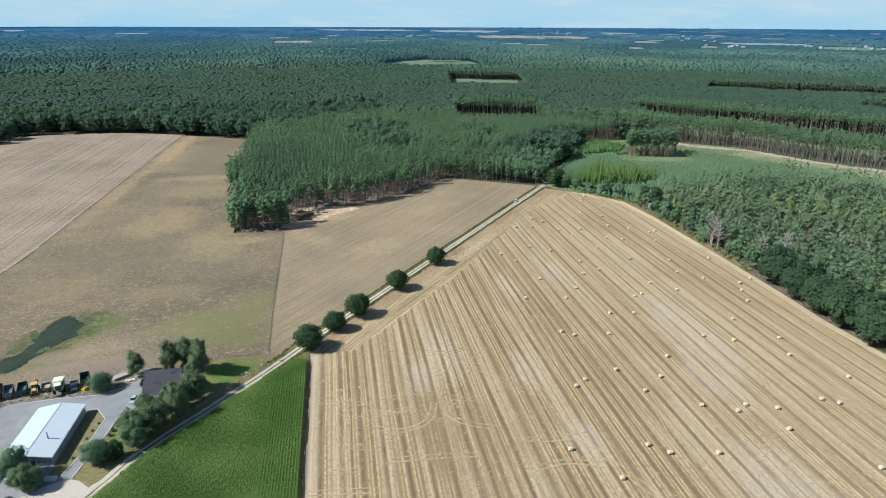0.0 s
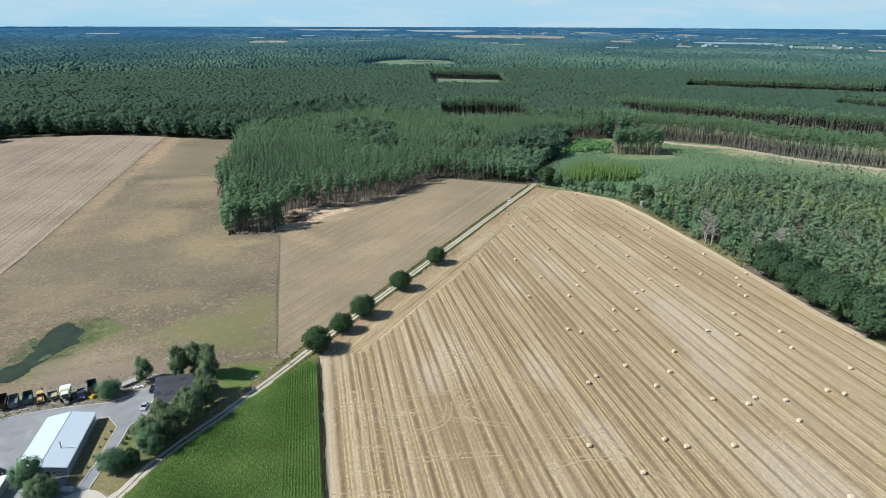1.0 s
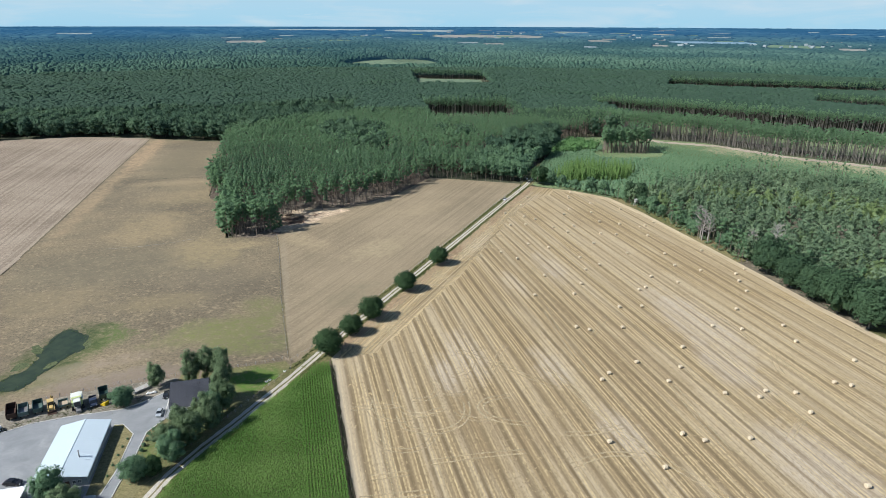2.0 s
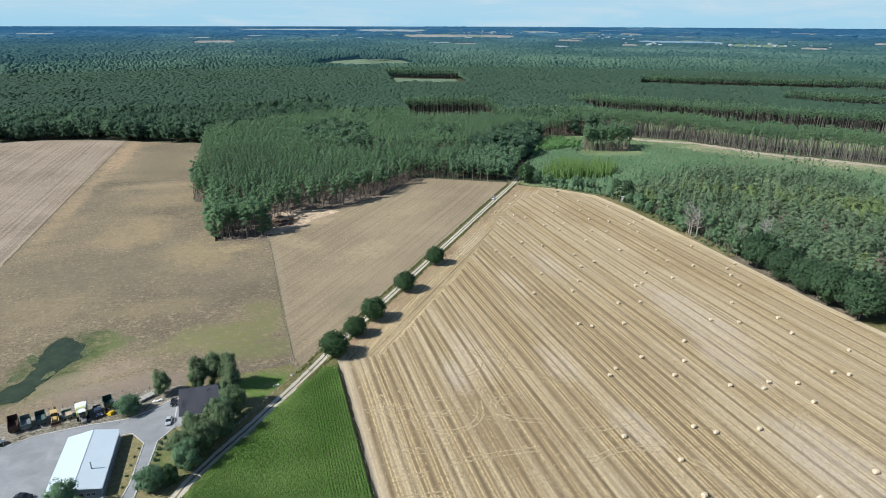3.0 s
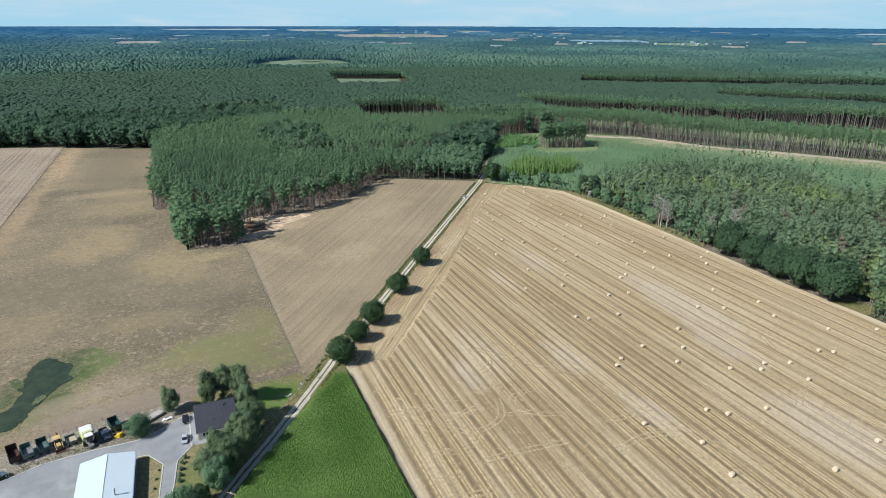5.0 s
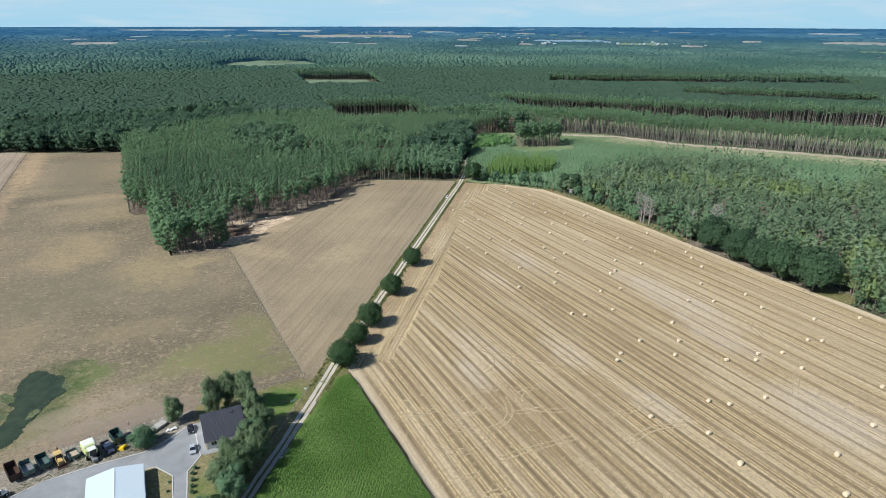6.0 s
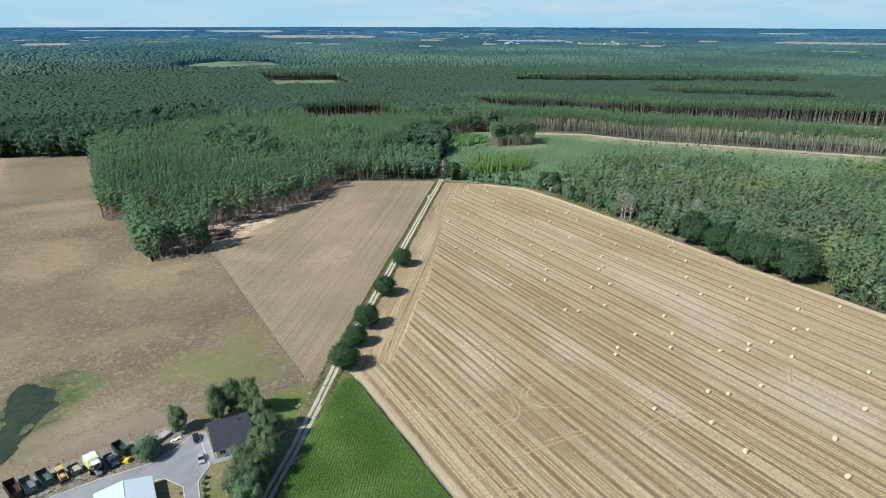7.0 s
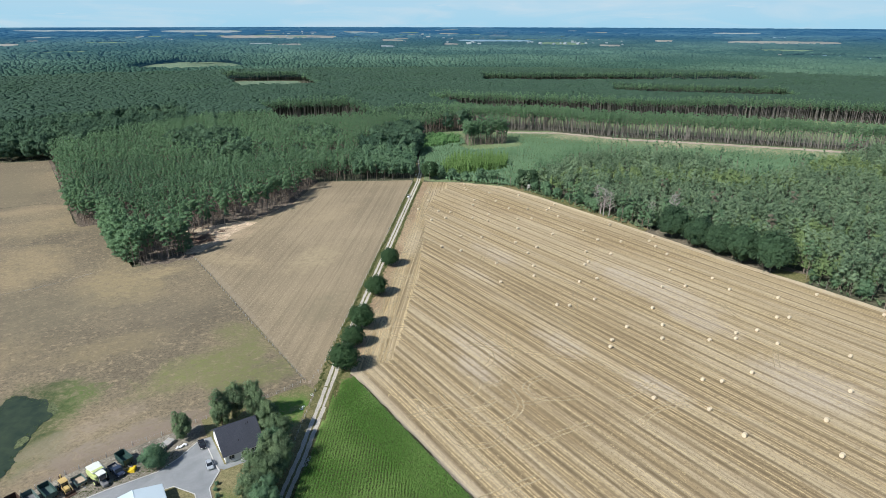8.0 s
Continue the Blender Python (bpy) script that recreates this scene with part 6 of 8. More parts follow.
for i in range(5):
    o = 6.2 + i * 1.9
    line = [(x + o * 0.79 + g2.uniform(-0.8, 0.8), y - o * 0.61 + g2.uniform(-0.8, 0.8)) for x, y in [(-10.5, 224 - i * 0.5), (8, 249), (26, 277), (52, 311), (77, 344), (98, 372), (120, 400), (136, 420)]]
    strip("tyre_track", bend(line, 5), 0.3, 0.03 + 0.004 * i, M["pressed_straw"], "long pale tyre track along the headland", 0, 0.14, 360 + i, "track", 1.5)

# ---- farm: materials ----
M["render_wall"] = plain("white_render", (0.76, 0.75, 0.72), 0.85, 0.2, 0, 0.08, 1.2, bump=0.1)
M["tiles"] = plain("anthracite_tiles", (0.056, 0.061, 0.076), 0.55, 0.4, 0, 0.25, 2.5, bump=0.2)
M["sheet_metal"] = plain("pale_roof_sheet", (0.53, 0.62, 0.66), 0.36, 0.5, 0.0, 0.05, 0.6)
M["seam_metal"] = plain("roof_seam", (0.51, 0.62, 0.645), 0.4, 0.5, 0.0, 0.06, 2.0)
M["grey_panel"] = plain("grey_wall_panel", (0.38, 0.40, 0.41), 0.7, 0.3, 0, 0.15, 1.5)
M["dark_glass"] = plain("window_glass", (0.02, 0.025, 0.03), 0.08, 0.6, 0, 0.1, 1.0)
M["brown_door"] = plain("brown_door", (0.10, 0.055, 0.035), 0.5, 0.4)
M["steel"] = plain("weathered_steel", (0.34, 0.34, 0.34), 0.5, 0.4, 0.6, 0.3)
M["rust"] = plain("rusty_steel", (0.085, 0.052, 0.038), 0.85, 0.2, 0.1, 0.45, 4.0)
M["green_paint"] = plain("dark_green_paint", (0.035, 0.075, 0.065), 0.5, 0.4, 0, 0.35, 2.5)
M["grey_green_paint"] = plain("grey_green_paint", (0.10, 0.155, 0.14), 0.55, 0.4, 0, 0.35, 2.5)
M["blue_paint"] = plain("dark_blue_paint", (0.035, 0.05, 0.085), 0.35, 0.5, 0, 0.25)
M["yellow_paint"] = plain("faded_yellow_paint", (0.58, 0.41, 0.16), 0.5, 0.4, 0, 0.3, 3.0)
M["bright_yellow"] = plain("bright_yellow_paint", (0.72, 0.50, 0.03), 0.45, 0.4, 0, 0.2)
M["lime_paint"] = plain("lime_green_paint", (0.50, 0.565, 0.23), 0.45, 0.4, 0, 0.15)
M["white_paint"] = plain("white_vehicle_paint", (0.78, 0.78, 0.75), 0.35, 0.5, 0, 0.1)
M["cream_paint"] = plain("cream_vehicle_paint", (0.70, 0.72, 0.64), 0.45, 0.4, 0, 0.18)
M["silver_paint"] = plain("silver_car_paint", (0.52, 0.55, 0.57), 0.28, 0.6, 0.35, 0.08)
M["black_paint"] = plain("black_car_paint", (0.018, 0.019, 0.022), 0.22, 0.6, 0.1, 0.15)
M["rubber"] = plain("tyre_rubber", (0.022, 0.022, 0.022), 0.85, 0.2, 0, 0.3, 5.0)
M["pale_wood"] = plain("pale_timber", (0.46, 0.37, 0.27), 0.85, 0.2, 0, 0.3, 4.0)
M["concrete"] = plain("kerb_concrete", (0.52, 0.51, 0.48), 0.85, 0.2, 0, 0.15, 2.0, True)
M["lamp_glass"] = plain("lamp_lens", (0.7, 0.7, 0.68), 0.15, 0.6, 0, 0.05)
M["red_lens"] = plain("red_lamp_lens", (0.35, 0.02, 0.02), 0.2, 0.6, 0, 0.05)


def paving():
    m, nt, b = nodes_of("yard_paving", 0.8, 0.3)
    v = place_vec(nt)
    f = noise_fac(nt, v, 0.16, 5, 0.6, 0.6)
    c = ramp(nt, f, [(0.3, (0.205, 0.217, 0.22)), (0.5, (0.255, 0.268, 0.272)), (0.7, (0.31, 0.32, 0.32))])
    g = noise_fac(nt, v, 2.2, 4, 0.7)
    c = mix(nt, ramp(nt, g, [(0.4, 0.0), (0.75, 0.35)]), c, (0.20, 0.205, 0.21))
    w = noise_fac(nt, place_vec(nt, 25, (0.06, 0.5, 1.0)), 1.0, 2, 0.5, 0.8)
    c = mix(nt, ramp(nt, w, [(0.47, 0.0), (0.5, 0.4), (0.53, 0.0)]), c, (0.22, 0.225, 0.23))
    nt.links.new(c, b.inputs["Base Color"])
    relief(nt, b, g, 0.25, 0.03)
    return m


def water():
    m, nt, b = nodes_of("pond_water", 0.45, 0.05)
    f = noise_fac(nt, place_vec(nt), 0.25, 4, 0.6, 0.4)
    nt.links.new(ramp(nt, f, [(0.35, (0.026, 0.042, 0.030)), (0.7, (0.046, 0.064, 0.040))]), b.inputs["Base Color"])
    relief(nt, b, noise_fac(nt, place_vec(nt), 2.5, 3, 0.6), 0.08, 0.05)
    return m


M["paving"], M["water"] = paving(), water()

# ---- farm: ground ----
Z_YARD = 0.06
YARD = [(-142, 176), (-116.4, 186.2), (-107.4, 190), (-95.7, 191.2), (-82.6, 191.3), (-76.4, 194.2), (-69.9, 199), (-67, 199), (-67, 184.3), (-68.3, 182.5), (-72.4, 177), (-73.4, 167), (-76.0, 150), (-79.5, 143), (-84, 140), (-97, 130), (-142, 120)]
sheet("yard", YARD, Z_YARD, M["paving"], "smooth blue-grey paved farmyard", 6, "yard")
sheet("lawn", [(-67.5, 199), (-67, 209), (-45, 211.5), (-31.5, 214.5), (-29.5, 210), (-38.5, 197.5), (-46.5, 186.5), (-53, 176.5), (-60, 164.5), (-67, 152), (-74, 146), (-75.6, 150), (-72.9, 167), (-71.9, 177), (-67.9, 182.3), (-66.5, 184.3)], 0.03, M["lawn"], "dry lawn with green patches, tree shade painted in along the track", 6, "lawn")
sheet("lawn", [(-80.1, 182.8), (-76.2, 177), (-77.4, 160), (-79.2, 151.5), (-82.7, 151.5), (-82.7, 183.0)], 0.10, M["lawn"], "dry grass bed along the hall", 6, "lawn")
sheet("dirt_strip", [(-140, 178), (-116.4, 187), (-107.4, 190.4), (-95.7, 191.5), (-82.6, 191.6), (-76.4, 194.6), (-69.9, 199.3), (-67.5, 207), (-80, 207), (-98, 205), (-125, 198), (-140, 193)], 0.045, M["dirt"], "trodden dirt strip where machines are parked", 6)
sheet("terrace", [(-68.4, 199), (-66.5, 199), (-66.5, 184.2), (-55.5, 184.2), (-55.5, 182.2), (-67.2, 182.3), (-68.4, 184)], 0.075, M["paving"], "paved terrace strip round the house", 6, "paving")
POND = [(-115.4, 256), (-110.5, 252), (-106.6, 247), (-104.8, 240.5), (-105.9, 235), (-109.3, 231.6), (-111.6, 227.5), (-114, 222.5), (-115.6, 217), (-117.6, 212.8), (-121, 211), (-125, 212), (-128, 216), (-124.6, 221), (-121, 226.6), (-119.6, 232), (-120.8, 237), (-119.6, 244), (-119.4, 251)]


def smooth_ring(pts, n=4):
    out = []
    k = len(pts)
    for i in range(k):
        p = [Vector((*pts[(i + j - 1) % k], 0)) for j in range(4)]
        for s in range(n):
            t = s / n
            q = 0.5 * (2 * p[1] + (p[2] - p[0]) * t + (2 * p[0] - 5 * p[1] + 4 * p[2] - p[3]) * t * t + (3 * p[1] - p[0] - 3 * p[2] + p[3]) * t ** 3)
            out.append((q.x, q.y))
    return out


bm = bmesh.new()
ring_ = smooth_ring(POND, 7)
ring_ = [(x + 1.3 * noise.noise((x * 0.35, y * 0.35, 1.0)) + 0.5 * noise.noise((x * 1.1, y * 1.1, 5.0)), y + 1.3 * noise.noise((x * 0.35, y * 0.35, 8.0)) + 0.5 * noise.noise((x * 1.1, y * 1.1, 9.0))) for x, y in ring_]
bm.faces.new([bm.verts.new((x, y, 3.3 + 0.02)) for x, y in ring_])
bmesh.ops.recalc_face_normals(bm, faces=bm.faces[:])
for v in bm.verts:
    v.co.z = float(land(v.co.x, v.co.y)) + 0.06
tagged(part("pond", bm, M["water"]), "murky green pond in the pasture", "pond", kind="structure")

# mats of green weed along the water
M["pond_weed"] = dry_grass("pond_weed", [(0.055, 0.075, 0.038), (0.080, 0.105, 0.050), (0.13, 0.15, 0.075)], fine_scale=1.2)
for cx_, cy_, ra, rb, tn_ in ((-122.2, 240.5, 3.8, 1.9, -60), (-113.4, 226.6, 2.6, 1.4, 60), (-123.5, 228.5, 3.4, 2.0, 60), (-105.0, 241.0, 1.3, 3.6, 8)):
    c_, s_ = math.cos(radians(tn_)), math.sin(radians(tn_))
    blob = []
    for k in range(26):
        a = k * 2 * math.pi / 26
        w = 1 + 0.5 * noise.noise((math.cos(a) * 1.6 + cx_, math.sin(a) * 1.6, cy_))
        blob.append((cx_ + (ra * c_ * math.cos(a) - rb * s_ * math.sin(a)) * w, cy_ + (ra * s_ * math.cos(a) + rb * c_ * math.sin(a)) * w))
    sheet("pond_weed", blob, 0.085, M["pond_weed"], "mat of green weed on the pond's bank", 6, "pond weed")


def tufts(name, x, y, h, w, mat, seed, label, blades=5):
    """Rough grass or reeds: bent blades in tufts."""
    g3 = np.random.default_rng(seed)
    N = len(x)
    b = np.stack([x, y, land(x, y)], 1)[:, None] + np.concatenate([g3.normal(0, w, (N, blades, 2)), np.zeros((N, blades, 1))], 2)
    a = g3.uniform(0, 6.28, (N, blades))
    hh = h * g3.uniform(0.5, 1.2, (N, blades, 1))
    o = np.stack([np.cos(a), np.sin(a), np.zeros_like(a)], -1)
    s = np.stack([-np.sin(a), np.cos(a), np.zeros_like(a)], -1) * w * 0.55
    up = np.array([0, 0, 1.0])
    q = np.stack([b - s, b + s, b + s * 0.8 + up * hh + o * hh * 0.35, b - s * 0.8 + up * hh * 0.9 + o * hh * 0.2], 2)
    return tagged(new(name, fast_mesh(name, q.reshape(-1, 3), [(np.arange(N * blades * 4).reshape(-1, 4), 0)], [mat], np.repeat(g3.uniform(0, 1, N * blades), 4))), label, "grass", kind="stuff")


def along_line(line, gap, off, spread, seed):
    g3 = random.Random(seed)
    L, R = ribbon(line, 0.01, off, 0, None, gap)
    pts = [((a[0] + b[0]) / 2 + g3.gauss(0, spread), (a[1] + b[1]) / 2 + g3.gauss(0, spread)) for a, b in zip(L, R)]
    return np.array([p[0] for p in pts]), np.array([p[1] for p in pts])


M["weeds"] = leafy("tall_weeds", (0.05, 0.085, 0.025), (0.13, 0.15, 0.055), 0.3)
M["dry_weeds"] = leafy("dry_weeds", (0.20, 0.17, 0.09), (0.36, 0.30, 0.17), 0.3)
M["reeds"] = leafy("reeds", (0.07, 0.10, 0.04), (0.13, 0.17, 0.06), 0.3)
rx, ry = along_line(ring_ + ring_[:1], 0.3, 0.5, 0.8, 61)
tufts("reeds", rx[::2], ry[::2], 0.22, 0.16, M["reeds"], 62, "green reeds and rushes round the pond")
vx, vy = along_line(ROAD[8:14], 0.7, -3.3, 0.45, 63)
tufts("verge_grass", vx, vy, 0.65, 0.26, M["weeds"], 64, "tall dark weeds along the fence beside the track")
vx, vy = along_line([(-30.5, 216.2), (-32.8, 270), (-33.6, 330), (-35, 364)], 0.9, 0, 0.3, 71)
tufts("verge_grass", vx, vy, 0.35, 0.16, M["dry_weeds"], 72, "uncut weeds under the pasture fence", 4)
vx, vy = along_line([(-130, 183), (-116.4, 187.2), (-107.4, 191), (-95.7, 192.4), (-82.6, 192.6), (-77, 195.6)], 0.22, -0.9, 0.9, 73)
tufts("dry_grass", vx, vy, 0.25, 0.22, M["weeds"], 74, "rough grass between paving and machines", 4)
vx, vy = along_line(ROAD[1:14], 0.35, 2.7, 0.5, 65)
tufts("verge_grass", vx, vy, 0.45, 0.25, M["weeds"], 66, "uncut grass on the verge of the track")
vx, vy = along_line(ROAD[1:9], 0.5, 3.6, 0.3, 67)
tufts("dry_grass", vx, vy, 0.6, 0.25, M["dry_weeds"], 68, "dry straw-coloured grass between track and corn")
vx, vy = along_line([(-14.6, 211), (-14.6, 200), (-14.6, 100)], 0.35, 0, 0.2, 69)
tufts("dry_grass", vx[::2], vy[::2], 0.4, 0.16, M["weeds"], 70, "weeds on the margin between corn and stubble")


# kerbs round the paving
def kerb(line, seed):
    L, R = ribbon(line, 0.14, 0, 0, None, 2.0)
    bm = bmesh.new()
    rows = []
    for a, b in zip(L, R):
        z = float(land(*a)) + Z_YARD
        rows.append([bm.verts.new((*a, z - 0.1)), bm.verts.new((*a, z + 0.11)), bm.verts.new((*b, z + 0.11)), bm.verts.new((*b, z - 0.1))])
    for p, q in zip(rows, rows[1:]):
        for i in range(3):
            bm.faces.new((p[i], p[i + 1], q[i + 1], q[i]))
    bm.faces.new(rows[0]), bm.faces.new(rows[-1][::-1])
    bmesh.ops.recalc_face_normals(bm, faces=bm.faces[:])
    tagged(part("kerb", bm, M["concrete"]), "pale concrete kerb edging the paving", "kerb", kind="structure")


kerb([(-142, 176), (-116.4, 186.2), (-107.4, 190), (-95.7, 191.2), (-82.6, 191.3), (-76.4, 194.2), (-69.9, 199)], 1)
kerb([(-68.6, 199), (-68.6, 184), (-68.3, 182.5), (-72.4, 177), (-73.4, 167), (-76.0, 150)], 2)
kerb([(-82.7, 183.1), (-80.1, 182.9), (-76.1, 177), (-77.3, 160), (-79.1, 151.4)], 3)

# ---- house ----
def house():
    """A low white house under a wide anthracite tiled roof; its ridge runs along x."""
    g0 = 3.3
    root = tagged(new("house"), "low white house with a dark anthracite tiled gable roof", "house")
    root.matrix_basis = pose(-60.9, 190.9, g0)
    X, Y, H, R = 5.1, 6.6, 3.15, 4.75   # half length, half depth, eaves, ridge rise
    bm = bmesh.new()
    t = 0.35
    # front wall with window and door openings, as piers and lintels
    for x0, x1, z0, z1 in ((-X, -4.2, -0.2, H), (-4.2, -2.6, -0.2, 1.0), (-4.2, -2.6, 2.3, H), (-2.6, -0.6, -0.2, H), (-0.6, 0.5, 2.15, H), (0.5, 2.2, -0.2, H), (2.2, 3.8, -0.2, 1.0), (2.2, 3.8, 2.3, H), (3.8, X, -0.2, H)):
        box(bm, x0, x1, -Y, -Y + t, z0, z1)
    part("front_wall", bm, M["render_wall"], root)
    bm = bmesh.new()
    box(bm, -X, X, Y - t, Y, -0.2, H)
    part("back_wall", bm, M["render_wall"], root)
    for s, nm in ((-1, "gable_wall"), (1, "gable_wall")):
        bm = bmesh.new()
        a, b = sorted((s * (X - 0.003), s * (X - t)))
        prism(bm, [(-Y + t, -0.2), (Y - t, -0.2), (Y - t, H), (0, H + R - 0.55), (-Y + t, H)], "x", a, b)
        part(nm, bm, M["render_wall"], root)
    # roof slopes: overlapping courses of tiles
    ov, ex = 0.6, 0.8
    ln = math.hypot(Y + ov, R)
    for s in (-1, 1):
        n = 26
        dy, dz = -s * (Y + ov) / n, (R + 0.25) / n
        bm = bmesh.new()
        prism(bm, [(s * (Y + ov), H - 0.36), (0, H + R - 0.11), (0, H + R - 0.21), (s * (Y + ov), H - 0.46)], "x", -X - ex, X + ex)
        slope = part("roof_slope", bm, M["tiles"], root, "anthracite tiled roof slope")
        bm = bmesh.new()
        prism(bm, [(0, 0.09), (dy * 1.12, dz * 1.12 + 0.045), (dy * 1.12, dz * 1.12 - 0.06), (0, -0.05)], "x", -X - ex, X + ex)
        bmesh.ops.recalc_face_normals(bm, faces=bm.faces[:])
        course = bpy.data.meshes.new("tile_course")
        bm.to_mesh(course)
        bm.free()
        course.materials.append(M["tiles"])
        for k in range(n):
            shared("tile_course", course, slope, Matrix.Translation((0, s * (Y + ov) + dy * k, H - 0.30 + dz * k)))
        # ribs of the tile columns
        bm = bmesh.new()
        for i in range(-19, 20):
            x = i * 0.305
            y0, z0, y1, z1 = s * (Y + ov), H - 0.30 + 0.095, 0, H + R - 0.05 + 0.075
            vs = box(bm, x - 0.03, x + 0.03, -ln / 2, ln / 2, -0.02, 0.03)
            ang = math.atan2(z1 - z0, abs(y1 - y0))
            bmesh.ops.transform(bm, matrix=Matrix.Translation((0, (y0 + y1) / 2, (z0 + z1) / 2)) @ Matrix.Rotation(-s * ang, 4, "X"), verts=vs)
        part("tile_rib", bm, M["tiles"], slope)
        bm = bmesh.new()
        yv = s * (Y + ov + 0.07)
        rod(bm, (-X - ex, yv, H - 0.36), (X + ex, yv, H - 0.36), 0.07, None, 8)
        part("gutter", bm, M["steel"], root)
        bm = bmesh.new()
        rod(bm, (-X - 0.05, s * (Y + 0.06), H - 0.4), (-X - 0.05, s * (Y + 0.06), 0.0), 0.045, None, 7)
        part("downpipe", bm, M["steel"], root)
    bm = bmesh.new()
    rod(bm, (-X - ex, 0, H + R - 0.02), (X + ex, 0, H + R - 0.02), 0.13, None, 8)
    part("ridge_cap", bm, M["tiles"], root)
    for x, u in ((2.6, 0.80), (3.2, 0.83), (-0.6, 0.35)):
        bm = bmesh.new()
        y, z = -(Y + ov) * (1 - u), H - 0.30 + (R + 0.25) * u
        rod(bm, (x, y, z), (x, y, z + 0.5), 0.09, None, 8)
        rod(bm, (x, y, z + 0.45), (x, y, z + 0.58), 0.15, 0.1, 8)
        part("roof_vent", bm, M["rubber"], root, "black roof vent pipe")
    for x in (-3.4, 3.0):
        win = part("window", _frame(x, -Y + 0.1, 1.0, 1.6, 1.3), M["white_frame"], root, "white framed window")
        bm = bmesh.new()
        box(bm, x - 0.72, x + 0.72, -Y + 0.11, -Y + 0.13, 1.08, 2.22)
        part("pane", bm, M["dark_glass"], win)
        bm = bmesh.new()
        box(bm, x - 0.9, x + 0.9, -Y - 0.12, -Y + 0.02, 0.94, 1.0, 0.01)
        part("sill", bm, M["steel"], win)
    bm = bmesh.new()
    box(bm, -0.56, 0.46, -Y + 0.08, -Y + 0.14, 0.0, 2.13, 0.01)
    door = part("door", bm, M["brown_door"], root, "dark brown front door")
    bm = bmesh.new()
    rod(bm, (0.33, -Y + 0.02, 0.95), (0.33, -Y + 0.02, 1.15), 0.02, None, 6)
    part("handle", bm, M["steel"], door)
    bm = bmesh.new()
    box(bm, -1.1, 1.0, -Y - 1.2, -Y, 0.0, 0.16, 0.02)
    part("doorstep", bm, M["concrete"], root)
    return root


def _frame(x, y, z, w, h):
    bm = bmesh.new()
    a, b = x - w / 2, x + w / 2
    for x0, x1, z0, z1 in ((a, a + 0.08, z, z + h), (b - 0.08, b, z, z + h), (a + 0.08, b - 0.08, z, z + 0.08), (a + 0.08, b - 0.08, z + h - 0.08, z + h), (x - 0.035, x + 0.035, z + 0.08, z + h - 0.08)):
        box(bm, x0, x1, y - 0.03, y + 0.05, z0, z1)
    return bm


house()


